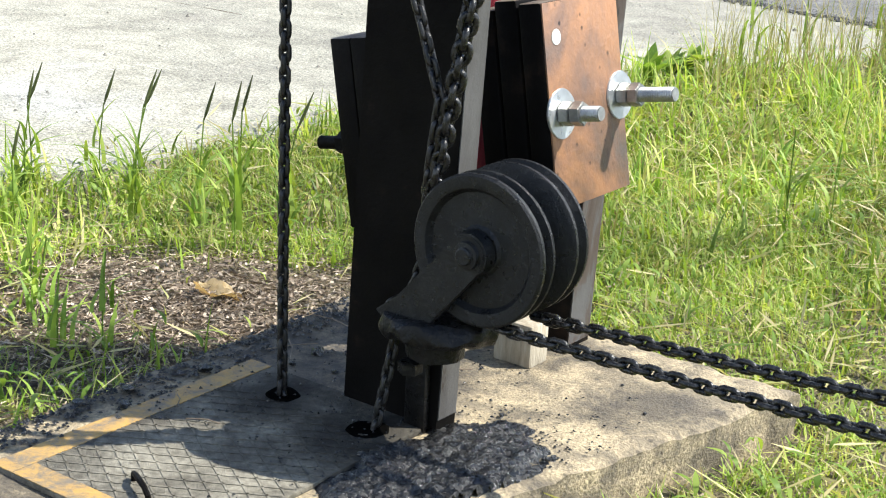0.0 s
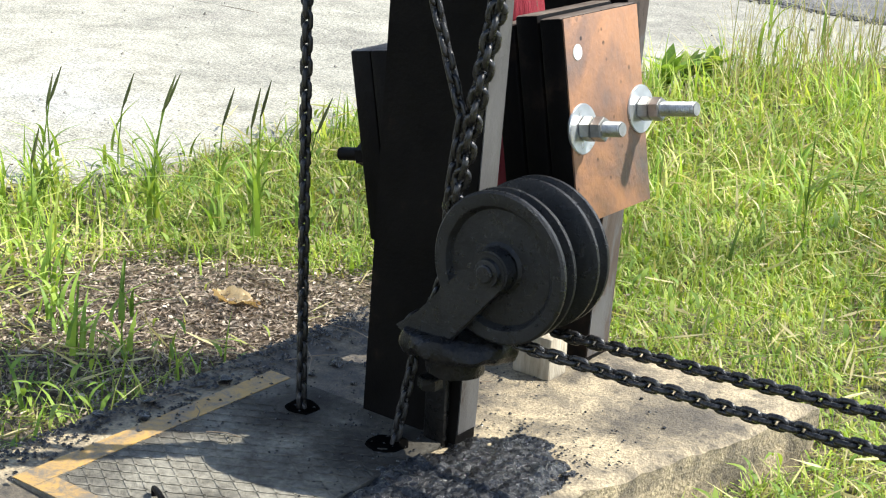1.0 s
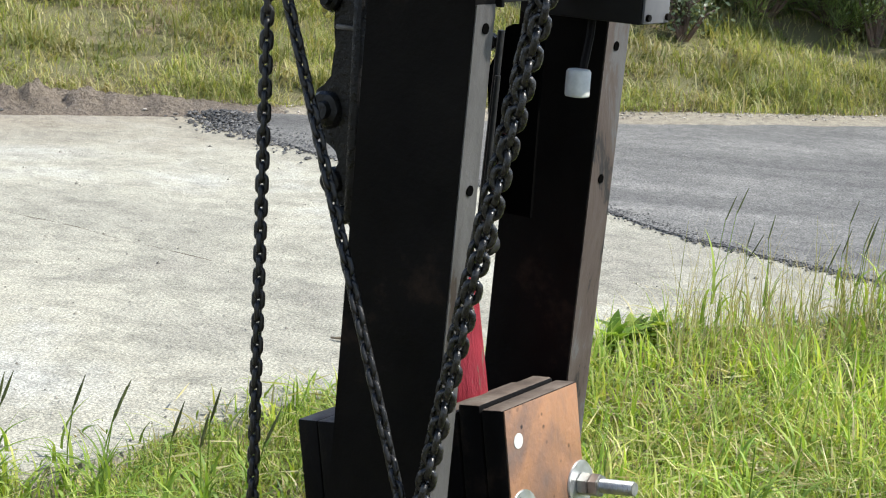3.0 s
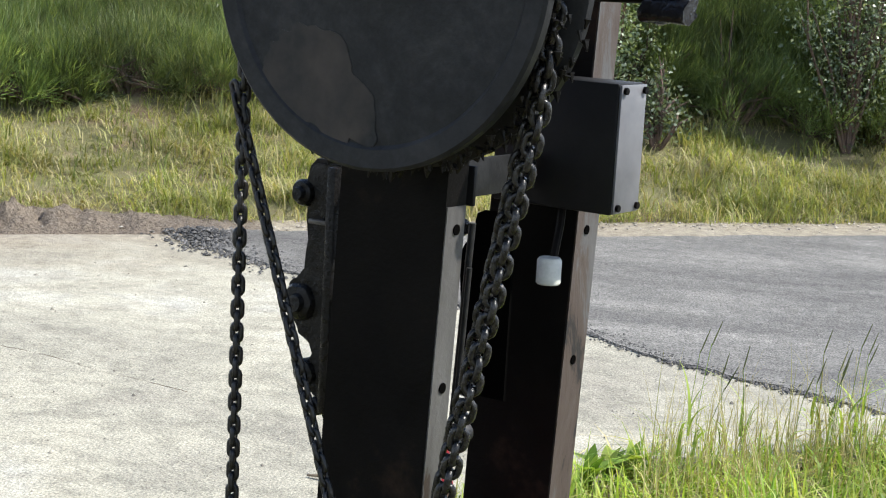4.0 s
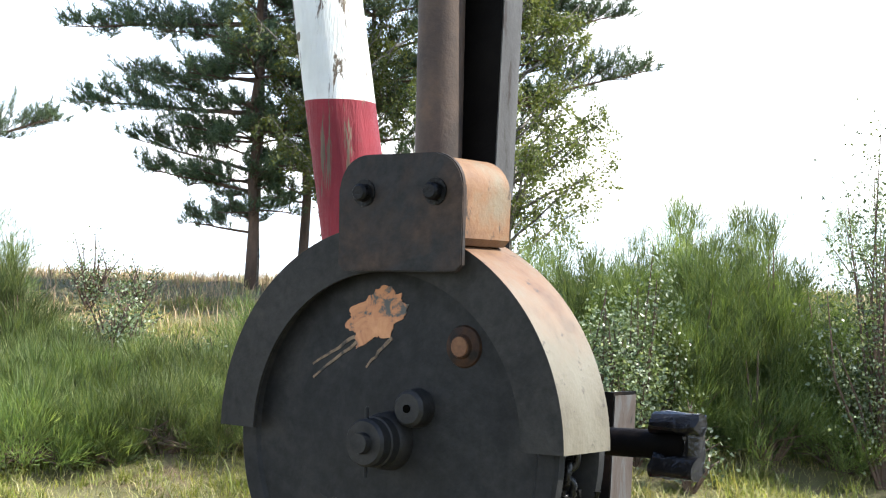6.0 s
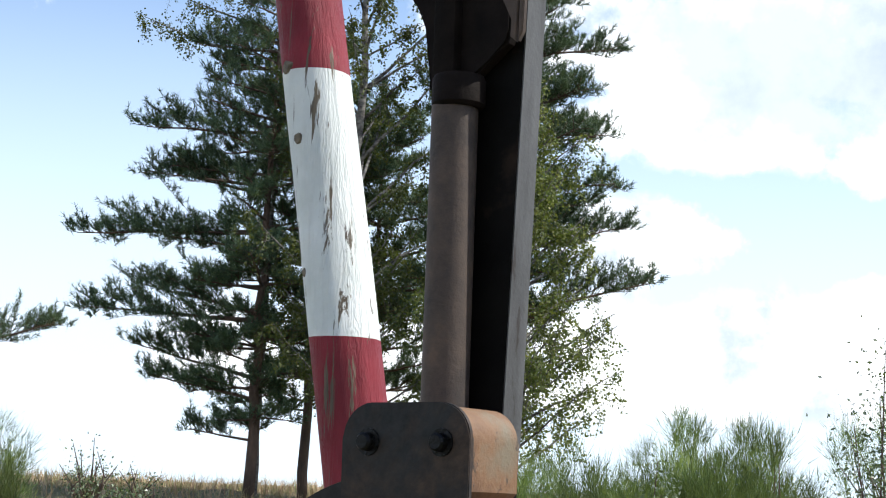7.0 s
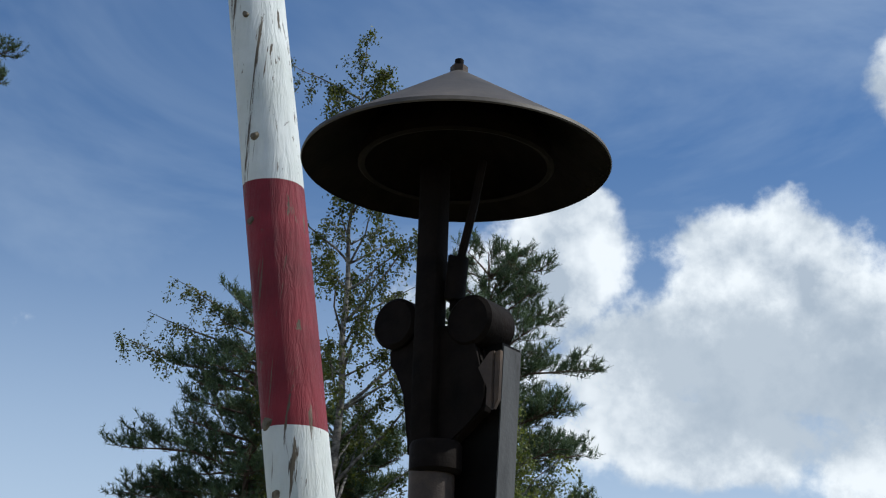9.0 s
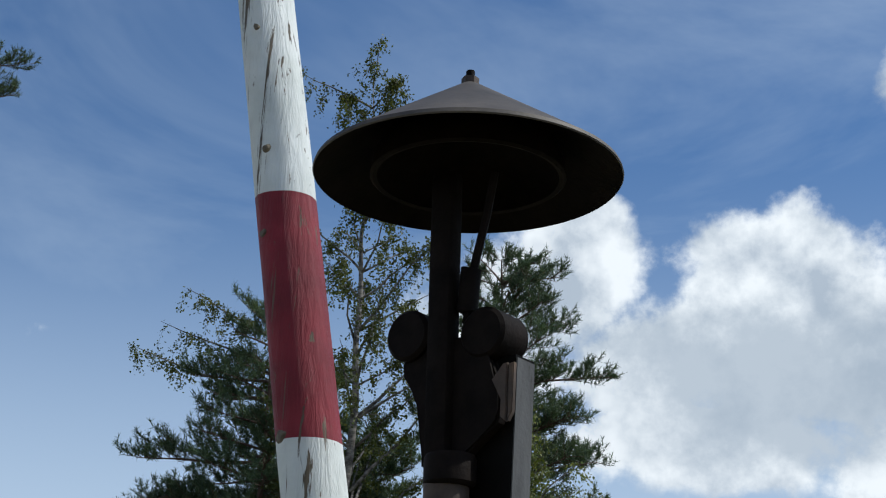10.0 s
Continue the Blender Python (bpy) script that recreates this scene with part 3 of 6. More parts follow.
def axis_steps(lo, hi, fine_lo, fine_hi, fine, coarse_growth=1.25):
    out = [fine_lo]
    while out[-1] < fine_hi:
        out.append(out[-1] + fine)
    step = fine
    while out[-1] < hi:
        step *= coarse_growth
        out.append(out[-1] + step)
    step = fine
    while out[0] > lo:
        step *= coarse_growth
        out.insert(0, out[0] - step)
    return out


def build_ground():
    xs, ys = axis_steps(-900, 900, -8, 7, 0.16), axis_steps(-900, 900, 0.5, 19, 0.16)
    verts = [(x, y, ground_z(x, y) - (0.05 if (-9 < x < 9 and y > 3 and bank_s(x, y) < 0.1) else 0)) for y in ys for x in xs]
    w = len(xs)
    faces = [(j * w + i, j * w + i + 1, (j + 1) * w + i + 1, (j + 1) * w + i) for j in range(len(ys) - 1) for i in range(w - 1)]
    ob = raw("ground", verts, faces, "soil")
    ob.data.shade_smooth()
    tagged(ob, "soil with dry litter and moss under the grass", "ground", kind="structure")


LOT = [(-30, -6), (-6.5, 0.2), (-2.6, 2.15), (-1.62, 3.12), (-1.3, 3.5), (-1.02, 4.0), (-0.26, 5.0), (0.53, 5.5), (2.6, 6.2), (6, 7.2), (14, 14.8), (8.9, 15.25), (1.18, 11.18), (-0.72, 10.2), (-2.82, 9.08), (-3.88, 8.45), (-9.1, 5.6), (-30, -6)]
ROAD = [(-2.78, 8.75), (-2.62, 8.45), (-2.45, 8.25), (-1.83, 7.70), (-1.1, 7.36), (-0.4, 7.0), (0.0, 6.55), (0.68, 6.1), (1.8, 5.4), (3.6, 4.1), (7, 1.5), (16, -4), (60, -10), (60, 41.5), (9, 14.55), (1.3, 10.62), (-0.58, 9.62), (-1.8, 9.05)]


def wavy(outline, step, amount, seed):
    """The outline with its sides broken up and made uneven."""
    pts = []
    n = len(outline)
    for i in range(n):
        a, b = Vector(outline[i]), Vector(outline[(i + 1) % n])
        k = max(1, min(120, int((b - a).length / step)))
        for j in range(k):
            p = a.lerp(b, j / k)
            o = noise.noise_vector((p.x * 3.1, p.y * 3.1, seed)) * amount + noise.noise_vector((p.x * 14, p.y * 14, seed)) * amount * 0.5
            pts.append((p.x + o.x, p.y + o.y))
    return pts


def sheet(name, outline, z0, thick, material, label, category, step, amount, seed):
    bm = bmesh.new()
    pts = wavy(outline, step, amount, seed)
    top = [bm.verts.new((x, y, z0 + thick)) for x, y in pts]
    low = [bm.verts.new((x + 0.02 * noise.noise((x * 9, y * 9, 1)), y + 0.02 * noise.noise((x * 9, y * 9, 2)), z0 - 0.05)) for x, y in pts]
    for i in range(len(pts)):
        j = (i + 1) % len(pts)
        bm.faces.new((low[i], low[j], top[j], top[i]))
    es = [bm.edges.get((top[i], top[(i + 1) % len(pts)])) for i in range(len(pts))]
    bmesh.ops.triangle_fill(bm, use_beauty=True, edges=es)
    ob = part(name, bm, material, smooth=False)
    tagged(ob, label, category, kind="structure")
    return ob


def build_verge():
    """A low ridge of scraped-up soil and rubble between the gravel and the bank."""
    bm = bmesh.new()
    rows = []
    for i in range(361):
        a = -6 + 6.4 * i / 360
        row = []
        for j in range(27):
            s = -0.30 + 0.75 * j / 26
            x, y = F0.x + FE.x * a + FM.x * s, F0.y + FE.y * a + FM.y * s
            hump = max(0.0, 1 - ((s - 0.02) / (0.30 if s < 0.02 else 0.42)) ** 2) * min(1, max(0, (0.4 - a) / 1.2))
            z = FLAT + 0.002 + hump * (0.085 + 0.055 * noise.noise((a * 1.6, s * 3, 2)) + 0.07 * noise.noise((a * 7, s * 9, 5)) + 0.045 * noise.noise((a * 21, s * 25, 7))) - (0.03 if hump < 0.02 else 0)
            row.append(bm.verts.new((x, y, z)))
        rows.append(row)
    for A, B in zip(rows, rows[1:]):
        for j in range(26):
            bm.faces.new((A[j], A[j + 1], B[j + 1], B[j]))
    tagged(part("verge", bm, "rubble"), "low ridge of scraped brown soil and rubble", "verge", kind="structure")


build_ground()
build_verge()
sheet("pavement", LOT[:-1], FLAT, 0.006, "gravel", "pale compacted gravel and old broken paving of the forecourt", "gravel lot", 0.05, 0.05, 1)
sheet("road", ROAD, FLAT, 0.016, "asphalt", "grey asphalt road with a ragged lip against the gravel", "road", 0.03, 0.05, 5)


def build_joint():
    """A narrow broken joint running across the old paving."""
    ends = [Vector((-2.856, 5.960)), Vector((-1.840, 5.496)), Vector((-1.581, 5.365))]
    pts = wavy(ends, 0.04, 0.02, 8)
    pts = pts[:int(len(pts) * 0.47)]
    bm = tube([(x, y, FLAT + 0.004) for x, y in pts], 0.006, 6, None, [0.0022 + 0.004 * abs(noise.noise((x * 5, y * 5, 3))) for x, y in pts])
    tagged(part("paving_joint", bm, "rubble"), "narrow dirt-filled joint across the old paving", "paving joint", kind="structure")


build_joint()


# ---- slab, hatch plate ----
TOP = 0.15


def slab_edge(v):
    """Where the slab's skewed broken edge runs."""
    return -0.874 - 0.236 * (2.15 - v)


def build_slab():
    bm = bmesh.new()
    xs = [-1.64 + 0.77 * i / 40 for i in range(41)]
    ys = [0.95 + 1.24 * i / 62 for i in range(63)]
    nx, ny = len(xs), len(ys)
    grid = {}
    for j, y in enumerate(ys):
        for i, x in enumerate(xs):
            x = -1.64 + (slab_edge(y) + 1.64) * i / 40
            edge = min(i, nx - 1 - i, j, ny - 1 - j)
            z = TOP + 0.003 * noise.noise((x * 12, y * 12, 0)) - (0.012 * (0.6 + noise.noise((x * 25, y * 25, 4))) if edge == 0 else 0)
            grid[i, j] = bm.verts.new((x + (0.006 * noise.noise((x * 20, y * 20, 7)) if edge == 0 else 0), y + (0.006 * noise.noise((x * 20, y * 20, 8)) if edge == 0 else 0), z))
    for j in range(ny - 1):
        for i in range(nx - 1):
            bm.faces.new((grid[i, j], grid[i + 1, j], grid[i + 1, j + 1], grid[i, j + 1]))
    rim = [grid[i, 0] for i in range(nx)] + [grid[nx - 1, j] for j in range(1, ny)] + [grid[i, ny - 1] for i in range(nx - 2, -1, -1)] + [grid[0, j] for j in range(ny - 2, 0, -1)]
    for depth in (0.03, 0.06, 0.105):
        low = [bm.verts.new((v.co.x + 0.005 * noise.noise(v.co * 30), v.co.y + 0.005 * noise.noise(v.co * 33), TOP - depth)) for v in rim]
        for i in range(len(rim)):
            j = (i + 1) % len(rim)
            bm.faces.new((rim[i], rim[j], low[j], low[i]))
        rim = low
    bm.faces.new(rim)
    s = thing("concrete_slab", (-1.25, 1.57, 0.045), "cracked oil-stained concrete foundation slab in the grass", "slab")
    part("slab_body", bm, "concrete", s)
    for y0, ln in ((2.05, 0.17), (1.86, 0.16), (1.68, 0.15)):
        b = box((slab_edge(y0) - 0.028, y0, 0.02), (0.09, ln, 0.065), 0.006, Matrix.Rotation(radians(-13), 4, "Z"))
        part("brick", rough_up(b, 0.006, 40, y0), "brick", s)
    return s


slab = build_slab()


def build_hatch():
    h = thing("hatch_plate", (-1.3, 1.45, TOP), "steel tread plate with worn yellow borders lying on the slab", "hatch plate")
    u0, u1, v0, v1, z = -1.545, -1.20, 1.21, 1.70, TOP + 0.004
    pl = part("plate", box(((u0 + u1) / 2, (v0 + v1) / 2, z), (u1 - u0, v1 - v0, 0.008), 0.0015), "tread", h)
    zt = z + 0.0045
    part("border", box((u0 + 0.02, (v0 + v1) / 2, zt), (0.04, v1 - v0 - 0.002, 0.0012)), "yellow", pl, "worn yellow paint stripe")
    part("border", box(((u0 + u1) / 2 + 0.02, v0 + 0.02, zt), (u1 - u0 - 0.042, 0.038, 0.0012)), "yellow", pl, "worn yellow paint stripe")
    # raised diamond ribs
    bm = bmesh.new()
    for sgn in (1, -1):
        for k in range(-10, 22):
            c = k * 0.0265
            x0, x1 = u0 + 0.004, u1 - 0.004
            ya = v0 + c
            yb = ya + sgn * (x1 - x0) * 0.62
            lo, hi = v0 + 0.004, v0 + 0.40
            ta, tb = 0.0, 1.0
            if abs(yb - ya) > 1e-6:
                t1, t2 = sorted(((lo - ya) / (yb - ya), (hi - ya) / (yb - ya)))
                ta, tb = max(0, t1), min(1, t2)
            if tb - ta < 0.03:
                continue
            a = Vector((x0 + (x1 - x0) * ta, ya + (yb - ya) * ta, zt + 0.0002))
            b = Vector((x0 + (x1 - x0) * tb, ya + (yb - ya) * tb, zt + 0.0002))
            d = (b - a)
            ang = math.atan2(d.y, d.x)
            box((a + b) / 2, (d.length, 0.0032, 0.0007), 0, Matrix.Rotation(ang, 4, "Z"), bm)
    part("tread_ribs", bm, "tread", pl)
    part("handle", tube([(-1.375, 1.30, z), (-1.375, 1.30, z + 0.014), (-1.36, 1.29, z + 0.02), (-1.33, 1.275, z + 0.02), (-1.315, 1.268, z + 0.014), (-1.315, 1.268, z)], 0.004), "black", h, "bent steel lifting handle")


build_hatch()


def ring_hole(c, r):
    """A flat near-black disc for the unlit hole where a chain enters the slab."""
    bm = rough_up(lathe([(0, 0.001), (r * 0.8, 0.0012), (r, 0.002), (r * 1.12, 0.0)], c, "z", 28), 0.004, 45)
    return bm


# ---- posts ----
def lean(z):
    """How far the posts have moved along u at a height."""
    return 0.036 * (z - 0.6)


def channel(u0, u1, v0, depth, z0, z1, web=0.009, fl=0.011):
    """A steel channel: the web towards the drum, flanges running back, leaning a little."""
    prof = [(u0, v0), (u1, v0), (u1, v0 + depth), (u1 - fl * 0.8, v0 + depth), (u1 - fl, v0 + web), (u0 + fl, v0 + web), (u0 + fl * 0.8, v0 + depth), (u0, v0 + depth)]
    bm = bmesh.new()
    n = 24
    rings = []
    for k in range(n + 1):
        z = z0 + (z1 - z0) * k / n
        rings.append([bm.verts.new((u + lean(z), v, z)) for u, v in prof])
    for a, b in zip(rings, rings[1:]):
        for i in range(len(prof)):
            j = (i + 1) % len(prof)
            bm.faces.new((a[i], a[j], b[j], b[i]))
    bm.faces.new(rings[0][::-1]); bm.faces.new(rings[-1])
    return bm


def build_posts():
    p = thing("barrier_post", (-1.25, 1.72, TOP), "tall black steel channel post standing on the slab", "post", "channel posts")
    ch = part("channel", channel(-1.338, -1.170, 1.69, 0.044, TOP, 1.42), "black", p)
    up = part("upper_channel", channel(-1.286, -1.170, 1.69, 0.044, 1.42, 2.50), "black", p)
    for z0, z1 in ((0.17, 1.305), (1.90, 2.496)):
        # thin lighter skin on the sunny flange side; the shaded web stays near black
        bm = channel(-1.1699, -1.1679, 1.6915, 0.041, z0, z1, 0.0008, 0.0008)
        part("flange_face", bm, "grey", ch if z1 < 1.5 else up, "sunlit flange side, coloured lighter grey, with chipped paint")
    for z in (1.068, 1.275, 0.86):
        part("bolt_hole", rod((-1.168 + lean(z), 1.714, z), (-1.1675 + lean(z) + 0.0012, 1.714, z), 0.007, seg=16), "void", ch)
    q = thing("short_post", (-1.27, 2.11, TOP), "shorter black steel channel post behind the counterweight", "post", "channel posts")
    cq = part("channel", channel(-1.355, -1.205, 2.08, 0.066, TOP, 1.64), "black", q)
    # same lighter sun-side skin, here also rusty
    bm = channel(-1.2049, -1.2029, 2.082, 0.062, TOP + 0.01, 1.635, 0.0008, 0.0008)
    part("flange_face", bm, "peel", cq, "sunlit flange side, coloured lighter rusty grey, with peeling paint")
    for z in (1.033, 1.231):
        part("bolt_hole", rod((-1.203 + lean(z), 2.11, z), (-1.2025 + lean(z) + 0.0012, 2.11, z), 0.007, seg=16), "void", cq)
    cheek = part("pivot_cheek", prism([(-1.300, 1.250), (-1.288, 1.256), (-1.235, 1.258), (-1.235, 0.98), (-1.305, 0.98), (-1.318, 1.093), (-1.327, 1.185), (-1.318, 1.203), (-1.307, 1.215)], 1.998, 2.003), "void", q, "thick black pivot plate with a rounded shoulder")
    part("pivot_bolt", hexnut((-1.317, 1.992, 1.228), (0, -1, 0), 0.024, 0.014), "grease", cheek)
    # hinge lugs and bolt heads on the far side flange of the tall post
    lug = thing("pulley_bracket", (-1.36, 1.74, 1.15), "lumpy greased iron bracket bolted to the tall post", "bracket")
    cast = [(-1.338, 1.338), (-1.392, 1.336), (-1.402, 1.325), (-1.404, 1.300), (-1.397, 1.225), (-1.396, 1.180), (-1.412, 1.172), (-1.430, 1.160), (-1.438, 1.138), (-1.432, 1.116), (-1.412, 1.100), (-1.385, 1.084), (-1.373, 1.064), (-1.392, 1.058), (-1.403, 1.044), (-1.402, 1.026), (-1.384, 1.016), (-1.368, 1.010), (-1.366, 0.984), (-1.356, 0.974), (-1.336, 0.974)]
    bm = prism(cast, 1.732, 1.768, 0.006)
    bmesh.ops.triangulate(bm, faces=bm.faces[:])
    bmesh.ops.subdivide_edges(bm, edges=[e for e in bm.edges if e.calc_length() > 0.02], cuts=2)
    cst = part("casting", rough_up(bm, 0.004, 55, 2.0), "grease", lug, "lumpy iron casting caked with grease")
    for u, z, r, v0 in ((-1.408, 1.288, 0.018, 1.722), (-1.406, 1.137, 0.027, 1.720), (-1.392, 1.040, 0.019, 1.722), (-1.372, 0.996, 0.014, 1.724)):
        b = lathe([(0, -0.006), (r * 0.45, -0.005), (r * 0.52, 0.002), (r * 0.85, 0.004), (r, 0.010), (r, 0.050), (r * 0.8, 0.056), (0, 0.058)], (u, v0, z), "v", 22)
        part("knuckle", rough_up(b, 0.0025, 60, z), "grease", cst)
    # pale sliver added where a bit of the casting catches the light
    part("paint_fleck", rough_up(box((-1.378, 1.727, 1.252), (0.030, 0.006, 0.007), 0.002), 0.002, 70), "grey", cst, "pale sliver for a lit spot on the casting")
    part("rib", box((-1.352, 1.728, 1.16), (0.016, 0.02, 0.34), 0.005), "grease", cst)
    return p, q


build_posts()


# ---- drum with guard ----
DC = Vector((-1.184, 1.57, 1.598))
DR = 0.243


def arc_outline(r0, r1, a0, a1, n=48):
    out = [(DC.x + r1 * math.cos(a0 + (a1 - a0) * i / n), DC.z + r1 * math.sin(a0 + (a1 - a0) * i / n)) for i in range(n + 1)]
    return out + [(DC.x + r0 * math.cos(a1 + (a0 - a1) * i / n), DC.z + r0 * math.sin(a1 + (a0 - a1) * i / n)) for i in range(n + 1)]


def build_drum():
    d = thing("chain_drum", DC, "large dark grey steel chain drum with paint scraped off", "chain drum")
    prof = [(0, 0.0), (0.19, 0.0), (0.212, 0.001), (0.217, -0.003), (DR - 0.004, -0.004), (DR, 0.0), (DR, 0.012), (DR - 0.006, 0.016), (0.205, 0.022), (0.20, 0.05), (0.205, 0.078), (DR - 0.006, 0.084), (DR, 0.088), (DR, 0.10), (DR - 0.004, 0.104), (0, 0.104)]
    db = part("drum_body", lathe(prof, DC, "v", 96), "drum", d)
    hub = lathe([(0, -0.062), (0.012, -0.062), (0.013, -0.058), (0.013, -0.052), (0.026, -0.052), (0.029, -0.048), (0.029, -0.034), (0.031, -0.033), (0.031, -0.02), (0.034, -0.016), (0.036, 0.001)], (DC.x, DC.y, DC.z + 0.0), "v", 28)
    hb = part("hub", hub, "hub", d, "greasy axle end with a castle nut")
    part("split_pin", tube([(DC.x - 0.005, DC.y - 0.04, DC.z + 0.042), (DC.x - 0.005, DC.y - 0.04, DC.z - 0.042)], 0.0025), "drum", hb)
    bo = part("boss", lathe([(0, -0.024), (0.018, -0.024), (0.022, -0.02), (0.024, 0.001)], (DC.x + 0.043, DC.y, DC.z + 0.042), "v", 24), "hub", d)
    part("boss_hole", lathe([(0, -0.0255), (0.005, -0.0255), (0.005, -0.022)], (DC.x + 0.043, DC.y, DC.z + 0.042), "v", 16), "void", bo)
    pg = part("plug", lathe([(0, -0.010), (0.013, -0.010), (0.015, -0.006), (0.024, -0.003), (0.026, 0.001)], (DC.x + 0.108, DC.y, DC.z + 0.118), "v", 28), "plugrust", d, "rust-brown plug")
    part("plug_centre", lathe([(0, -0.0115), (0.0115, -0.0115), (0.0125, -0.009)], (DC.x + 0.108, DC.y, DC.z + 0.118), "v", 20), "plugcore", pg, "orange rusted plug centre")
    # scraped patch with runs
    pts = []
    for i in range(90):
        a = 2 * math.pi * i / 90
        r = 1 + 0.10 * noise.noise((math.cos(a) * 14, math.sin(a) * 14, 7)) + 0.28 * noise.noise((math.cos(a) * 2.3, math.sin(a) * 2.3, 1.5)) + 0.12 * noise.noise((math.cos(a) * 6, math.sin(a) * 6, 4))
        x, y = 0.047 * r * math.cos(a), 0.027 * r * math.sin(a)
        pts.append((DC.x - 0.022 + x * 0.9 - y * 0.45, DC.z + 0.152 + x * 0.5 + y * 0.95))
    part("scraped_patch", prism(pts, DC.y - 0.0012, DC.y + 0.002), "scrape", db, "patch scraped to orange primer")
    for (x0, z0, x1, z1) in ((-0.030, 0.135, -0.125, 0.072), (-0.045, 0.132, -0.125, 0.088), (0.0, 0.125, -0.04, 0.088)):
        a, b = Vector((DC.x + x0, 0, DC.z + z0)), Vector((DC.x + x1, 0, DC.z + z1))
        side = Vector((-(b - a).z, 0, (b - a).x)).normalized()
        left, right = [], []
        for i in range(9):
            p = a.lerp(b, i / 8) + side * 0.004 * noise.noise((i * 0.7, x0 * 50, 2))
            wd = 0.0024 * (1 - 0.5 * i / 8)
            left.append((p.x + side.x * wd, p.z + side.z * wd)); right.append((p.x - side.x * wd, p.z - side.z * wd))
        part("paint_run", prism(left + right[::-1], DC.y - 0.0011, DC.y + 0.002), "streak", db, "thin scraped streak")
    pts = []
    for i in range(90):
        a = 2 * math.pi * i / 90
        r = 1 + 0.34 * noise.noise((math.cos(a) * 1.6, math.sin(a) * 1.6, 8.5)) + 0.16 * noise.noise((math.cos(a) * 5, math.sin(a) * 5, 2.5))
        x, y = 0.098 * r * math.cos(a), 0.070 * r * math.sin(a)
        pts.append((DC.x - 0.080 + x * 0.8 + y * 0.5, DC.z - 0.145 - x * 0.5 + y * 0.62))
    part("worn_patch", prism(pts, DC.y - 0.0008, DC.y + 0.002), "worn", db, "rubbed brown-grey patch")

    fr = random.Random(4)
    bm = bmesh.new()
    for i in range(150):
        a = radians(fr.uniform(205, 350))
        r = DR + fr.uniform(-0.004, 0.004)
        c = Vector((DC.x + r * math.cos(a), DC.y + fr.uniform(0.02, 0.10), DC.z + r * math.sin(a)))
        rod(c, c - Vector((fr.uniform(-0.004, 0.004), 0, fr.uniform(0.003, 0.014))), fr.uniform(0.003, 0.007), 0.001, 6, bm)
    tagged(part("grease_fringe", bm, "grease", d, "clotted grease hanging from the rim"), kind="stuff")

    g = thing("drum_guard", (DC.x, DC.y, DC.z), "curved sheet steel guard over the drum with faded paint", "guard")
    a0, a1 = radians(0.5), radians(179)
    part("front_flange", prism(arc_outline(0.205, 0.262, a0, a1), DC.y - 0.022, DC.y - 0.017), "guardface", g, "weathered grey front flange")
    bm = bmesh.new()
    n = 64
    ring = []
    for i in range(n + 1):
        a = a0 + (a1 - a0) * i / n
        c, s = math.cos(a), math.sin(a)
        ring.append([bm.verts.new((DC.x + r * c, v, DC.z + r * s)) for r, v in ((0.2622, DC.y - 0.022), (0.2622, DC.y + 0.080), (0.2575, DC.y + 0.080), (0.2575, DC.y - 0.0165))])
    for A, B in zip(ring, ring[1:]):
        for k in range(4):
            bm.faces.new((A[k], A[(k + 1) % 4], B[(k + 1) % 4], B[k]))
    bm.faces.new(ring[0]); bm.faces.new(ring[-1][::-1])
    part("rim", bm, "guard", g, "rim with flaking cream and rust paint")

    c = thing("guard_clamp", (-1.14, 1.53, 1.80), "rounded black steel clamp block bolted above the drum", "clamp")
    def rounded(u0, u1, z0, z1, r):
        out = [(u0, z0 + 0.008), (u0 + 0.008, z0), (u1 - 0.008, z0), (u1, z0 + 0.008)]
        out += [(u1 - r + r * math.cos(t), z1 - r + r * math.sin(t)) for t in [math.pi / 2 * i / 8 for i in range(9)]]
        out += [(u0 + r - r * math.sin(t), z1 - r + r * math.cos(t)) for t in [math.pi / 2 * i / 8 for i in range(9)]]
        return out
    fp = part("face_plate", prism(rounded(-1.237, -1.052, 1.803, 1.943, 0.042), 1.526, 1.534, 0.0015), "clampface", c)
    part("block", prism(rounded(-1.232, -1.056, 1.835, 1.940, 0.042), 1.535, 1.632, 0.002), "block", c, "rusty flaking top of the block")
    for u in (-1.197, -1.091):
        part("bolt", lathe([(0, -0.012), (0.008, -0.012), (0.0105, -0.009), (0.011, 0.0), (0.016, 0.0), (0.0165, 0.003)], (u, 1.524, 1.897), "v", 20), "grease", fp)


M["hub"] = (lambda k: k.color(k.ramp(k.noise(45, 6, 0.7), (0.32, (0.010, 0.010, 0.0102)), (0.62, (0.029, 0.028, 0.027)))).bump(k.noise(120, 4), 0.0008).m)(Mat("worn_axle_steel", 0.5, 0.3, 0.3))
M["streak"] = (lambda k: k.color(k.ramp(k.noise(70, 5, 0.7), (0.40, (0.03, 0.028, 0.025)), (0.52, (0.17, 0.115, 0.07)), (0.7, (0.24, 0.17, 0.11)))).m)(Mat("scratched_primer", 0.7))
M["plugrust"] = (lambda k: k.color(k.ramp(k.noise(60, 5, 0.6), (0.35, (0.012, 0.010, 0.009)), (0.65, (0.05, 0.024, 0.012)))).bump(k.noise(150, 4), 0.001).m)(Mat("plug_rust", 0.7, spec=0.2))
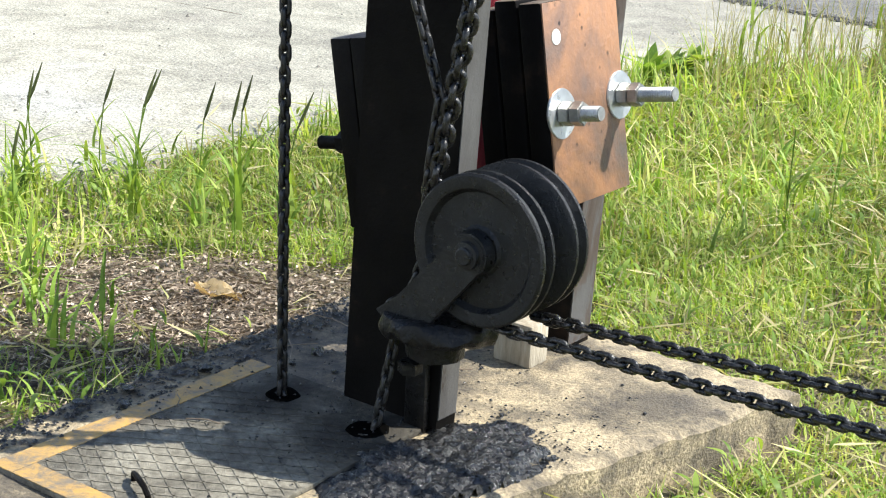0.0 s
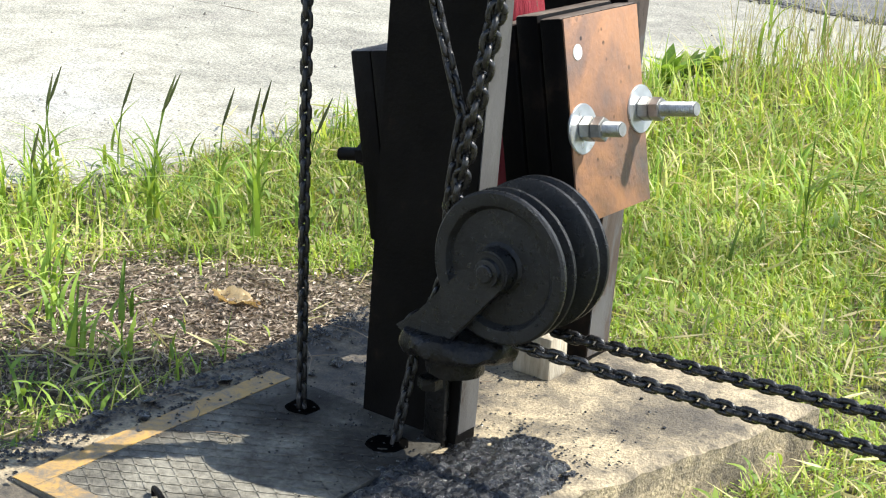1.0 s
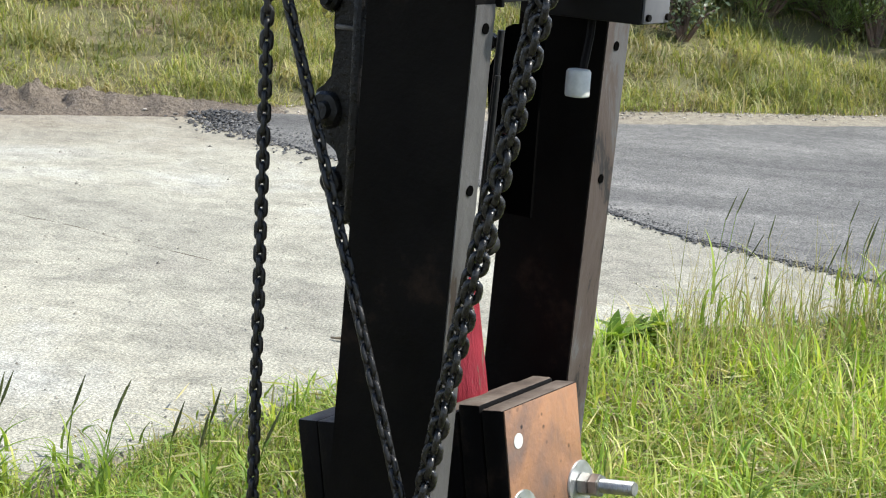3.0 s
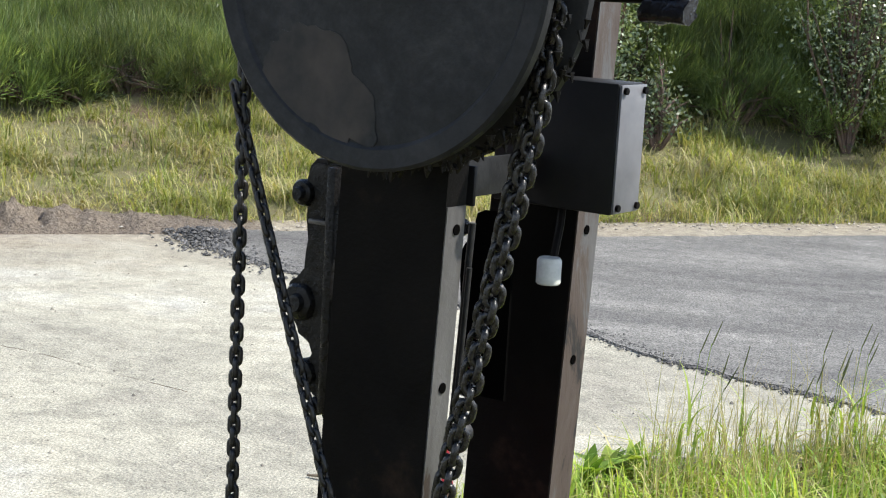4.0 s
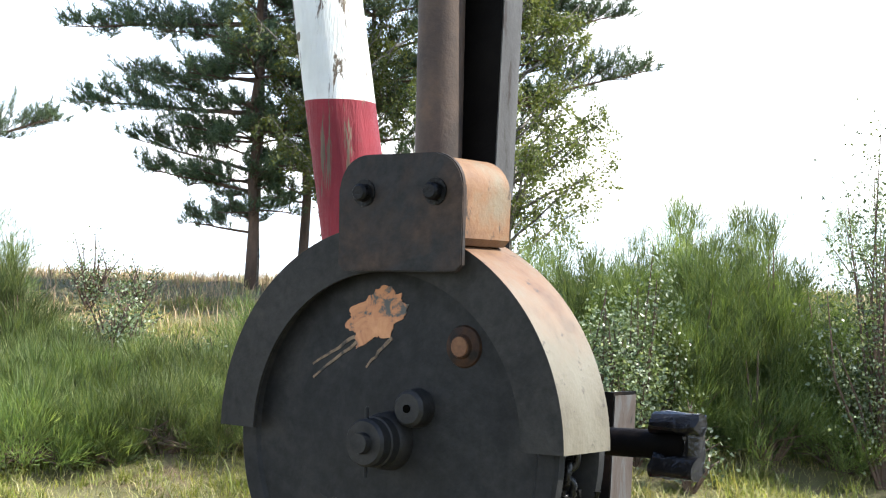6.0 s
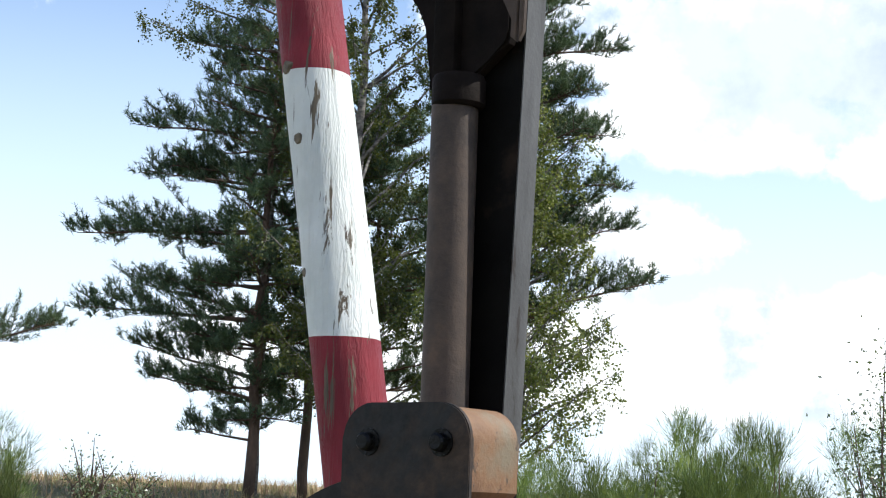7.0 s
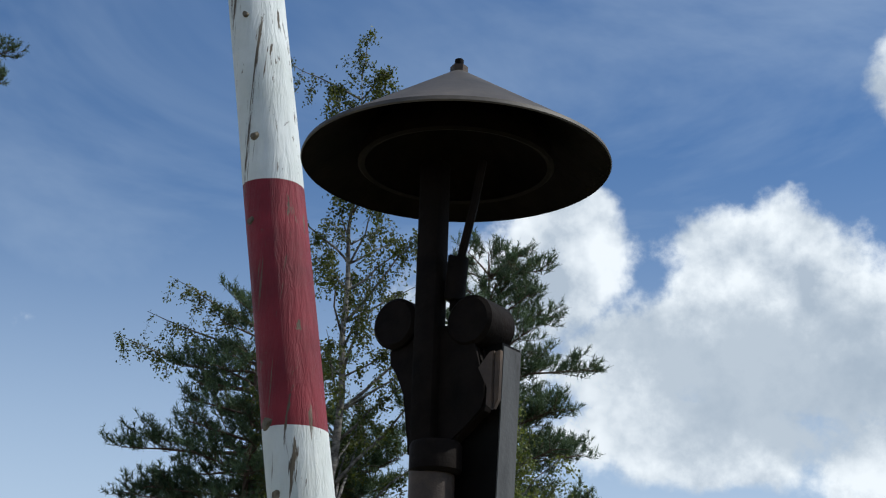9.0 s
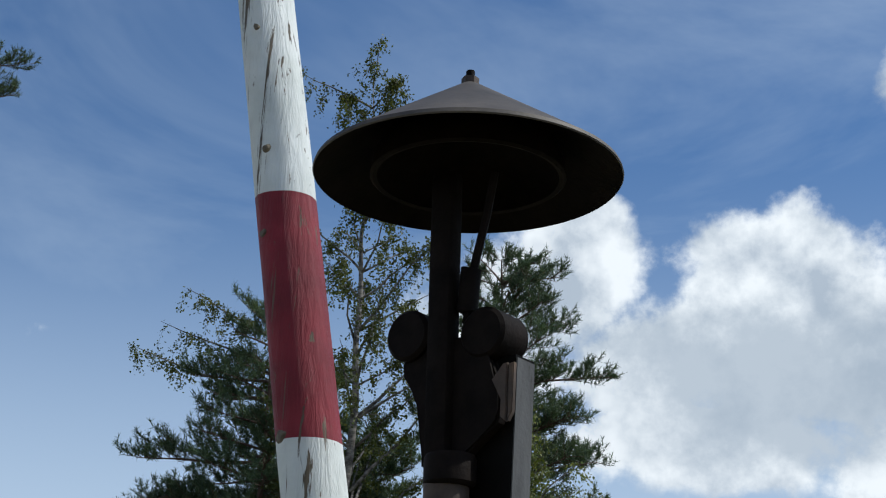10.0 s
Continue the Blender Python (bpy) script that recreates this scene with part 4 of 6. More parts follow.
M["plugcore"] = (lambda k: k.color(k.ramp(k.noise(70, 4), (0.3, (0.09, 0.035, 0.014)), (0.7, (0.20, 0.10, 0.045)))).m)(Mat("plug_core_rust", 0.8))
M["clampface"] = (lambda k: k.color(k.mix(k.ramp(k.noise(9, 6, 0.65, 0.5), (0.42, 0.0), (0.60, 1.0)), k.ramp(k.noise(50, 5, 0.7), (0.35, (0.012, 0.0118, 0.0115)), (0.65, (0.026, 0.025, 0.024))), k.ramp(k.noise(70, 5), (0.35, (0.026, 0.018, 0.013)), (0.65, (0.058, 0.036, 0.024))))).bump(k.noise(120, 4), 0.0008).m)(Mat("clamp_face_paint", 0.55, spec=0.2))
M["block"] = (lambda k: k.color(k.mix(k.ramp(k.noise(34, 6, 0.75, 0.3, squash=(1, 1, 0.4)), (0.60, 0.0), (0.66, 0.9)), k.ramp(k.noise(13, 6, 0.65), (0.34, (0.10, 0.045, 0.017)), (0.52, (0.17, 0.085, 0.035)), (0.68, (0.15, 0.115, 0.07))), (0.016, 0.011, 0.008))).bump(k.noise(90, 5, 0.7), 0.0015).m)(Mat("rusty_block_paint", 0.7))
M["guardface"] = (lambda k: k.color(k.mix(0.5, k.ramp(k.noise(7, 7, 0.7, 0.4), (0.34, (0.017, 0.0165, 0.0155)), (0.55, (0.030, 0.0285, 0.0255)), (0.7, (0.050, 0.041, 0.032))), k.ramp(k.noise(70, 5, 0.7), (0.35, 0.5), (0.65, 1.5)), "MULTIPLY")).bump(k.noise(120, 4), 0.0008).m)(Mat("guard_front_paint", 0.6, spec=0.2))
M["scrape"] = (lambda k: k.color(k.ramp(k.noise(38, 6, 0.65, 0.6), (0.40, (0.075, 0.08, 0.076)), (0.47, (0.42, 0.185, 0.085)), (0.7, (0.56, 0.28, 0.135)))).m)(Mat("scraped_primer", 0.7))
M["worn"] = (lambda k: k.color(k.mix(k.reach(MF @ (DC + Vector((-0.085, 0, -0.165))), 0.075, 0.105, 0.05), k.mix(0.6, k.ramp(k.noise(8, 8, 0.72, 0.8), (0.34, (0.0105, 0.0108, 0.0112)), (0.52, (0.0168, 0.0172, 0.0176)), (0.68, (0.027, 0.0262, 0.0252)), (0.77, (0.046, 0.036, 0.028))), k.ramp(k.noise(60, 5, 0.7), (0.35, 0.6), (0.65, 1.4)), "MULTIPLY"), k.ramp(k.noise(16, 6, 0.6), (0.36, (0.021, 0.0198, 0.0185)), (0.66, (0.046, 0.039, 0.033))))).m)(Mat("rubbed_paint", 0.55, spec=0.16))
build_drum()


# ---- boom with counterweight ----
BA = radians(11.3)
BV = 1.93


def boom_u(z):
    return -1.312 - 0.196 * (z - 0.72)


def build_boom():
    b = thing("barrier_boom", (boom_u(0.45), BV, 0.45), "raised red and white wooden barrier boom with cracked paint", "barrier boom")
    bands = [(0.46, 2.07, "red_timber"), (2.07, 2.494, "white_timber"), (2.494, 2.936, "red_timber"), (2.936, 3.42, "white_timber"), (3.42, 3.88, "red_timber"), (3.88, 4.34, "white_timber")]
    bands_made = []
    for z0, z1, mat in bands:
        n = max(4, int((z1 - z0) / 0.03))
        bm = bmesh.new()
        rings = []
        for k in range(n + 1):
            z = z0 + (z1 - z0) * k / n
            c = Vector((boom_u(z), BV, z))
            r = 0.0550 - 0.002 * (z - 2)
            ring = []
            for i in range(36):
                a = 2 * math.pi * i / 36
                q = Vector((math.cos(a), math.sin(a), 0))
                w = 0.0025 * noise.noise((q.x * 1.5, q.y * 1.5, z * 3)) + 0.0012 * noise.noise((q.x * 9, q.y * 9, z * 1.2))
                ring.append(bm.verts.new(c + q * (r + w)))
            rings.append(ring)
        for A, B in zip(rings, rings[1:]):
            for i in range(36):
                bm.faces.new((A[i], A[(i + 1) % 36], B[(i + 1) % 36], B[i]))
        bm.faces.new(rings[0][::-1]); bm.faces.new(rings[-1])
        bands_made.append((z0, z1, part("painted_band", bm, mat, b, ("red" if mat[0] == "r" else "white") + " painted timber with long cracks")))
    for z, az, s in ((2.50, 250, 1.3), (2.38, 262, 1.0), (2.17, 240, 1.0), (3.02, 280, 0.8), (3.27, 285, 0.7), (2.86, 255, 0.9)):
        a = radians(az)
        q = Vector((math.cos(a), math.sin(a), 0))
        c = Vector((boom_u(z), BV, z)) + q * 0.0545
        bm = rod(c - q * 0.006, c + q * 0.0022, 0.012 * s, 0.007 * s, 14)
        part("knot", rough_up(bm, 0.003, 90, z), "knot", [o for a0, a1, o in bands_made if a0 <= z <= a1][0], "dark weathered branch knot")

    w = thing("counterweight", (-1.34, BV, 0.36), "stack of rusty steel counterweight plates clamped by threaded rods", "counterweight")
    tilt = Matrix.Rotation(-BA * 0.9, 4, "Y")
    O = Vector((-1.307, 1.9275, 0.547))
    n, dd = tilt @ Vector((1, 0, 0)), tilt @ Vector((0, 0, 1))
    half = 0.072
    th = 0.0385
    for side in (1, -1):
        for k in range(3):
            off = side * (half + th * (k + 0.5) + (0.001 * k if side > 0 else 0.004))
            c = O + n * off + dd * (0.006 + 0.020 * side + (0.003 * math.sin(k * 2.1) if side > 0 else 0))
            ln = 0.288 if (side, k) != (1, 0) else 0.27
            bm = box(c, (th - (0.002 if side > 0 else 0.0003), 0.195, ln), 0.004, tilt)
            pl = part("plate", rough_up(bm, 0.0012, 25, k + side), "black", w)
            # upward faces get a lighter rusty brown: rust plus the sunlight on them
            pl.data.materials.append(M["platetop"])
            for face in pl.data.polygons:
                face.material_index = 1 if face.normal.z > 0.7 else 0
            if (side, k) == (1, 2):
                c2 = c + n * (th / 2 - 0.0005)
                outer = part("rusted_face", rough_up(box(c2, (0.003, 0.192, ln - 0.003), 0.001, tilt), 0.0008, 25, 1.0), "rust", pl, "brown rusted sunlit plate face")
    face = O + n * (half + 3 * th + 0.002)
    for vo, zo, ln in ((-0.070, 0.013, 0.066), (0.084, 0.016, 0.094)):
        p = face + Vector((0, vo, 0)) + dd * zo
        steps = int(ln / 0.0014)
        bm = tube([p + n * (ln * t / steps) for t in range(steps + 1)], 0.01, 18, None, [0.0109 if t % 2 and t < steps - 1 else 0.0096 for t in range(steps + 1)])
        rodp = part("threaded_rod", bm, "nutzinc", w, "bright zinc threaded rod")
        part("washer", rod(p, p + n * 0.004, 0.035, seg=36, bevel=0.001), "zinc", rodp, "large zinc washer")
        part("nut", hexnut(p + n * 0.0045, n, 0.030, 0.017), "nutzinc", rodp)
        part("nut", hexnut(p + n * 0.0225, n, 0.030, 0.016), "nutzinc", rodp)
        back = O - n * (half + 3 * th + 0.005) + Vector((0, vo, 0)) + dd * (zo - 0.045)
        re = part("rod_end", rod(back, back - n * (0.062 if vo < 0 else 0.03), 0.0105, seg=16), "black", w)
        part("nut", hexnut(back - n * 0.002, -n, 0.032, 0.02), "black", re)
    spot = face + Vector((0, -0.068, 0)) + dd * 0.118
    part("paint_spot", rod(spot - n * 0.002, spot + n * 0.0022, 0.011, seg=20), "white_plastic", outer, "round white paint spot")


# rusty brown, brightened as the sunlit top of the stack
M["platetop"] = (lambda k: k.color(k.ramp(k.noise(18, 6, 0.65), (0.32, (0.06, 0.043, 0.03)), (0.55, (0.13, 0.10, 0.075)), (0.72, (0.19, 0.165, 0.13)))).bump(k.noise(90, 5), 0.0015).m)(Mat("lit_rusty_plate_top", 0.75, 0.1))
M["knot"] = (lambda k: k.color(k.ramp(k.noise(60, 4), (0.3, (0.05, 0.035, 0.022)), (0.7, (0.22, 0.18, 0.12)))).bump(k.noise(80, 3), 0.003).m)(Mat("knot_wood", 0.8))
build_boom()


# ---- swivel sheave at the foot ----
SC = Vector((-1.079, 1.61, 0.462))


def build_sheave():
    s = thing("swivel_sheave", (-1.2, 1.66, TOP), "greased double chain sheave on a swivel bracket", "sheave")
    R = 0.101
    part("wheel", lathe([(0, 0.005), (0.03, 0.004), (0.034, 0.008), (0.076, 0.009), (0.082, 0.001), (0.086, 0.0), (R - 0.003, 0.0), (R, 0.003), (R, 0.008), (0.086, 0.014), (0.083, 0.018), (0.086, 0.022), (R - 0.001, 0.026), (R, 0.029), (R - 0.003, 0.034), (0.07, 0.037), (0.058, 0.045), (0, 0.046)], SC, "v", 80), "wheel", s)
    part("wheel", lathe([(0, 0.046), (0.050, 0.050), (0.060, 0.070), (R - 0.004, 0.076), (R, 0.079), (R, 0.084), (0.090, 0.089), (0.087, 0.093), (0.090, 0.097), (R, 0.102), (R, 0.107), (R - 0.004, 0.111), (0, 0.110)], SC, "v", 80), "wheel", s)
    # arm from the swivel plate up to the axle
    o = Vector((SC.x, 0, SC.z))
    foot = Vector((-1.180, 0, 0.372))
    ax = (Vector((o.x, 0, o.z)) - foot).normalized()
    pe = Vector((-ax.z, 0, ax.x))
    ol = [(foot.x - 0.045, foot.z - 0.02), (foot.x - 0.03, foot.z - 0.032), (foot.x + 0.036, foot.z - 0.032)]
    ol += [tuple((o - pe * 0.027)[i] for i in (0, 2))]
    for i in range(1, 12):
        t = math.pi * i / 12
        q = o + (-pe * math.cos(t) + ax * math.sin(t)) * 0.028
        ol.append((q.x, q.z))
    ol += [tuple((o + pe * 0.027)[i] for i in (0, 2)), tuple((foot + pe * 0.012)[i] for i in (0, 2))]
    part("arm", prism(ol, 1.592, 1.605, 0.003), "wheel", s)
    part("arm", prism(ol, 1.728, 1.740, 0.003), "wheel", s)
    part("axle", lathe([(0, -0.030), (0.010, -0.030), (0.012, -0.028), (0.012, -0.025), (0.018, -0.024), (0.019, -0.017), (0.028, -0.0165), (0.029, -0.010), (0.030, 0.0), (0.012, 0.002), (0.012, 0.13), (0, 0.13)], SC, "v", 28), "wheel", s, "axle bolt with nut and split pin")
    part("swivel_disc", rough_up(lathe([(0, 0.0), (0.068, 0.0), (0.078, 0.005), (0.083, 0.013), (0.082, 0.023), (0.078, 0.031), (0.070, 0.035), (0, 0.035)], (-1.156, 1.648, 0.322), "z", 72), 0.006, 42), "grease", s, "thick greasy swivel ring")
    part("hub_cap", rough_up(lathe([(0, 0), (0.04, 0.0), (0.042, 0.03), (0, 0.032)], (-1.165, 1.65, 0.288), "z", 24), 0.004, 40), "grease", s)
    part("pedestal", box((-1.215, 1.682, 0.222), (0.036, 0.014, 0.15), 0.004), "grease", s)
    part("pedestal_bolt", hexnut((-1.19, 1.63, 0.276), (0, 0, -1), 0.03, 0.016), "grease", s)


M["wheel"] = (lambda k: k.color(k.ramp(k.noise(40, 5, 0.65), (0.3, (0.0035, 0.0036, 0.0036)), (0.7, (0.0105, 0.0105, 0.0102)))).rough(k.ramp(k.noise(90, 4), (0.35, 0.22), (0.7, 0.55))).bump(k.noise(130, 6, 0.75), 0.0022).m)(Mat("greasy_iron", 0.4, 0.0, 0.30))
build_sheave()


# ---- chains ----
M["oilchain"] = (lambda k: k.color(k.ramp(k.noise(140, 3), (0.35, (0.006, 0.006, 0.006)), (0.7, (0.022, 0.02, 0.019)))).bump(k.noise(400, 2), 0.001).m)(Mat("oily_chain", 0.36, 0.3))
def link_mesh(pitch, wire, width, material):
    """One oval link along x, centred."""
    bm = bmesh.new()
    inner = pitch + wire
    half, r = (inner + wire) / 2 - width / 2 + 0.0, width / 2 - wire / 2
    path = []
    straight = max(0.0002, (pitch + wire * 1.9) / 2 - r - wire / 2)
    for k in range(7):
        t = -math.pi / 2 + math.pi * k / 6
        path.append(Vector((straight + r * math.cos(t), r * math.sin(t), 0)))
    for k in range(7):
        t = math.pi / 2 + math.pi * k / 6
        path.append(Vector((-straight + r * math.cos(t), r * math.sin(t), 0)))
    n, seg = len(path), 6
    rings = []
    for i, p in enumerate(path):
        d = (path[(i + 1) % n] - path[i - 1]).normalized()
        side = Vector((d.y, -d.x, 0))
        rings.append([bm.verts.new(p + wire / 2 * (math.cos(2 * math.pi * k / seg) * side + math.sin(2 * math.pi * k / seg) * Vector((0, 0, 1)))) for k in range(seg)])
    for i in range(n):
        A, B = rings[i], rings[(i + 1) % n]
        for k in range(seg):
            bm.faces.new((A[k], A[(k + 1) % seg], B[(k + 1) % seg], B[k]))
    me = bpy.data.meshes.new("link")
    bmesh.ops.recalc_face_normals(bm, faces=bm.faces)
    bm.to_mesh(me)
    bm.free()
    me.materials.append(M[material])
    me.shade_smooth()
    return me


def chain(points, pitch, wire, width, label, roll=0.0, jitter=5.0, seed=1, material="chain", twist=0.0):
    """A chain of single links along a line of points in the machine's axes."""
    rng = random.Random(seed)
    pts = [Vector(p) for p in points]
    c = thing("chain", pts[0], label, "chain", "drive chains")
    me = link_mesh(pitch, wire, width, material)
    lens = [0.0]
    for a, b in zip(pts, pts[1:]):
        lens.append(lens[-1] + (b - a).length)
    count = int(lens[-1] / pitch)
    for k in range(count):
        s = (k + 0.5) * pitch
        i = max(j for j in range(len(lens) - 1) if lens[j] <= s)
        a, b = pts[i], pts[i + 1]
        p = a.lerp(b, (s - lens[i]) / (lens[i + 1] - lens[i]))
        d = (b - a).normalized()
        ref = Vector((0, 1, 0)) if abs(d.y) < 0.9 else Vector((0, 0, 1))
        y = (ref - d * ref.dot(d)).normalized()
        rot = Matrix((d, y, d.cross(y))).transposed().to_4x4()
        spin = radians(roll + twist * k / count + (90 if k % 2 else 0) + rng.uniform(-jitter, jitter))
        ob = new("link", me)
        ob.parent = c
        ob.matrix_local = Matrix.Translation(p - pts[0]) @ rot @ Matrix.Rotation(spin, 4, "X")
    return c


def sag(a, b, drop, n=14):
    a, b = Vector(a), Vector(b)
    return [a.lerp(b, i / n) - Vector((0, 0, 4 * drop * (i / n) * (1 - i / n))) for i in range(n + 1)]


chain([(-1.428, 1.625, 1.56), (-1.424, 1.625, 1.0), (-1.420, 1.63, 0.10)], 0.0159, 0.0080, 0.0190, "black greasy chain hanging from the drum into the slab", 45, 6, 1, "oilchain", 45)
chain([(-1.440, 1.62, 1.435), (-1.153, 1.62, 0.644), (-1.165, 1.62, 0.55), (-1.195, 1.655, 0.414), (-1.235, 1.655, 0.30), (-1.253, 1.622, 0.10)], 0.0165, 0.0074, 0.0190, "black chain slanting down across the post to the slab", 92, 8, 2, "oilchain")
chain([(-0.958, 1.62, 1.60), (-0.975, 1.62, 1.44), (-1.075, 1.62, 0.96), (-1.125, 1.62, 0.70), (-1.165, 1.625, 0.50)], 0.0187, 0.0094, 0.0275, "thick shiny chain running from the drum to the sheave", 55, 14, 3)
chain([(-0.982, 1.630, 1.50), (-1.091, 1.636, 0.97), (-1.153, 1.64, 0.62), (-1.185, 1.64, 0.50)], 0.0187, 0.0084, 0.025, "second shiny chain close behind the first", 20, 14, 4)
chain(sag((-1.05, 1.628, 0.362), (-0.30, 1.60, 0.398), 0.005), 0.0172, 0.0078, 0.0205, "black chain leading away over the grass", 0, 5, 5)
chain(sag((-1.04, 1.697, 0.362), (-0.30, 1.72, 0.398), 0.004), 0.0172, 0.0078, 0.0205, "black chain leading away over the grass", 0, 5, 6)
for cc, rr in (((-1.42, 1.632, TOP + 0.008), 0.023), ((-1.254, 1.622, TOP + 0.008), 0.027)):
    tagged(part("chain_hole", (lambda b: (b.transform(MF), b)[1])(ring_hole(cc, rr)), "void"), "flat dark disc for the greasy hole where a chain enters the slab", "hole")


# ---- switch box and tube ----
def build_box():
    b = thing("switch_box", (-1.14, 2.02, 1.29), "grey sheet steel switch box fixed between the posts", "switch box")
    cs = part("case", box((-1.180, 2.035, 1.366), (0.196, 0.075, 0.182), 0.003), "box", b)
    # sunny side lightened by colour, against a case darkened like its shaded front
    part("side_cover", box((-1.0795, 2.035, 1.366), (0.004, 0.071, 0.178), 0.001), "boxlid", cs, "screwed side cover, lighter grey as the sunlit side")
    for v in (2.008, 2.063):
        for z in (1.285, 1.447):
            part("screw", rod((-1.0775, v, z), (-1.073, v, z), 0.005, seg=10), "black", cs)
    # dark case paint here too, since the bracket hangs in shade
    part("bracket", box((-1.180, 1.765, 1.325), (0.055, 0.006, 0.052), 0.001), "box", b)
    part("bracket_arm", box((-1.206, 1.88, 1.325), (0.006, 0.225, 0.052), 0.001), "drum", b)
    cb = part("cable", tube([(-1.175, 2.03, 1.30), (-1.172, 2.02, 1.25), (-1.168, 2.0, 1.20)], 0.006), "black", b)
    part("cable_plug", lathe([(0, 0), (0.016, 0), (0.0175, 0.002), (0.0175, 0.034), (0.015, 0.038), (0, 0.038)], (-1.165, 1.985, 1.168), "z", 24), "white_plastic", cb, "white plastic cable plug")
    t = thing("crank_tube", (-1.1, 1.90, 1.585), "dark steel cross tube with its end wrapped in black film", "tube")
    tb = part("tube", rod((-1.25, 1.90, 1.583), (-0.95, 1.90, 1.588), 0.019, seg=28, bevel=0.002), "black", t)
    bm = rod((-0.948, 1.90, 1.552), (-0.948, 1.90, 1.628), 0.017, seg=16)
    rod((-0.996, 1.888, 1.616), (-0.926, 1.888, 1.619), 0.0145, seg=14, bm=bm)
    rod((-0.994, 1.888, 1.562), (-0.930, 1.888, 1.559), 0.0155, seg=14, bm=bm)
    bmesh.ops.subdivide_edges(bm, edges=bm.edges, cuts=2, use_grid_fill=True)
    part("wrapped_end", rough_up(bm, 0.007, 62), "film", tb, "crumpled glossy black plastic film")


def build_link_rod():
    r = thing("link_rod", (-1.215, 1.86, 0.95), "thin dull steel rod with an eye between the posts", "rod")
    part("rod", rod((-1.230, 1.86, 0.98), (-1.216, 1.86, 1.26), 0.005, seg=12), "hub", r)
    part("rod", rod((-1.220, 1.85, 0.99), (-1.210, 1.85, 1.20), 0.004, seg=12), "hub", r)
    part("eye", lathe([(0.012, -0.012), (0.015, -0.010), (0.017, 0.0), (0.015, 0.010), (0.012, 0.010), (0.012, -0.012)], (-1.215, 1.86, 0.965), "v", 24, None, False), "hub", r)


build_link_rod()
# lighter grey that carries the sunlight on the box's side
M["boxlid"] = (lambda k: k.color(k.ramp(k.noise(14, 6), (0.3, (0.085, 0.085, 0.09)), (0.7, (0.14, 0.14, 0.145)))).m)(Mat("lit_box_side_paint", 0.5))
build_box()


# ---- warning bell on its pipe ----
M["rim"] = (lambda k: k.color(k.ramp(k.noise(40, 5), (0.3, (0.007, 0.0055, 0.005)), (0.7, (0.020, 0.015, 0.012)))).m)(Mat("gong_lip", 0.75, 0.0, 0.08))


def build_bell():
    b = thing("warning_bell", (-1.19, 1.66, 1.92), "rusty warning bell under a wide conical steel cap", "warning bell")
    pp = part("pipe", lathe([(0.030, 1.80), (0.030, 2.33)], (-1.187, 1.66, 0), "z", 32), "pipe", b, "brown weathered pipe")
    part("socket", lathe([(0.030, 2.325), (0.0345, 2.33), (0.0345, 2.362), (0.032, 2.367), (0.0, 2.369)], (-1.182, 1.66, 0), "z", 32), "iron", pp)
    part("stem", box((-1.203, 1.665, 2.56), (0.036, 0.03, 0.42), 0.006), "iron", b)
    body = [(-1.236, 2.360), (-1.240, 2.444), (-1.252, 2.470), (-1.270, 2.486), (-1.272, 2.505), (-1.250, 2.530), (-1.138, 2.530), (-1.132, 2.490), (-1.116, 2.464), (-1.109, 2.442), (-1.109, 2.422), (-1.114, 2.405), (-1.142, 2.386), (-1.164, 2.366)]
    fm = part("frame", prism(body, 1.666, 1.688, 0.004), "iron", b, "cast iron bell frame with a bulging side")
    part("frame_rib", box((-1.205, 1.664, 2.40), (0.006, 0.02, 0.075), 0.002), "pipe", fm)
    for u, v0 in ((-1.258, 1.655), (-1.140, 1.663)):
        part("magnet_coil", lathe([(0, 0), (0.031, 0.0), (0.036, 0.005), (0.036, 0.06), (0.031, 0.065), (0, 0.065)], (u, v0, 2.542 if u < -1.2 else 2.530), "v", 32), "iron", fm, "round dark magnet housing")
    part("wall_bracket", prism([(-1.118, 2.460), (-1.101, 2.479), (-1.094, 2.480), (-1.096, 2.402), (-1.105, 2.410), (-1.102, 2.431)], 1.658, 1.665, 0.001), "pipe", b, "brown steel bracket plate")
    part("wall_bracket", prism([(-1.093, 2.479), (-1.085, 2.480), (-1.087, 2.415), (-1.094, 2.403)], 1.660, 1.668, 0.001), "pipe", b, "brown steel bracket plate")
    sk = part("striker", tube([(-1.172, 1.675, 2.55), (-1.166, 1.675, 2.61), (-1.142, 1.675, 2.70), (-1.13, 1.675, 2.76)], 0.006), "iron", b)
    part("striker_spring", rough_up(rod((-1.172, 1.675, 2.565), (-1.166, 1.675, 2.625), 0.014, seg=14), 0.003, 90), "iron", sk)
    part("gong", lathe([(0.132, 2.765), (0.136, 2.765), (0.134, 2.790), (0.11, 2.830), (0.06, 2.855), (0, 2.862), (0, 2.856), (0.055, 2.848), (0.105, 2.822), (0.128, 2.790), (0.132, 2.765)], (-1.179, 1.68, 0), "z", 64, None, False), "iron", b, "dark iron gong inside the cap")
    part("gong_rim", lathe([(0.127, 2.763), (0.133, 2.761), (0.137, 2.764), (0.133, 2.767), (0.127, 2.763)], (-1.179, 1.68, 0), "z", 64, None, False), "rim", b, "slightly lighter lip of the gong")
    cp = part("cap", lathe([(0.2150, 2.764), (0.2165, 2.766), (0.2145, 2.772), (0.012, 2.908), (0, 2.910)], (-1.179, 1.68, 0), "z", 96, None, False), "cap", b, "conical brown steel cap")
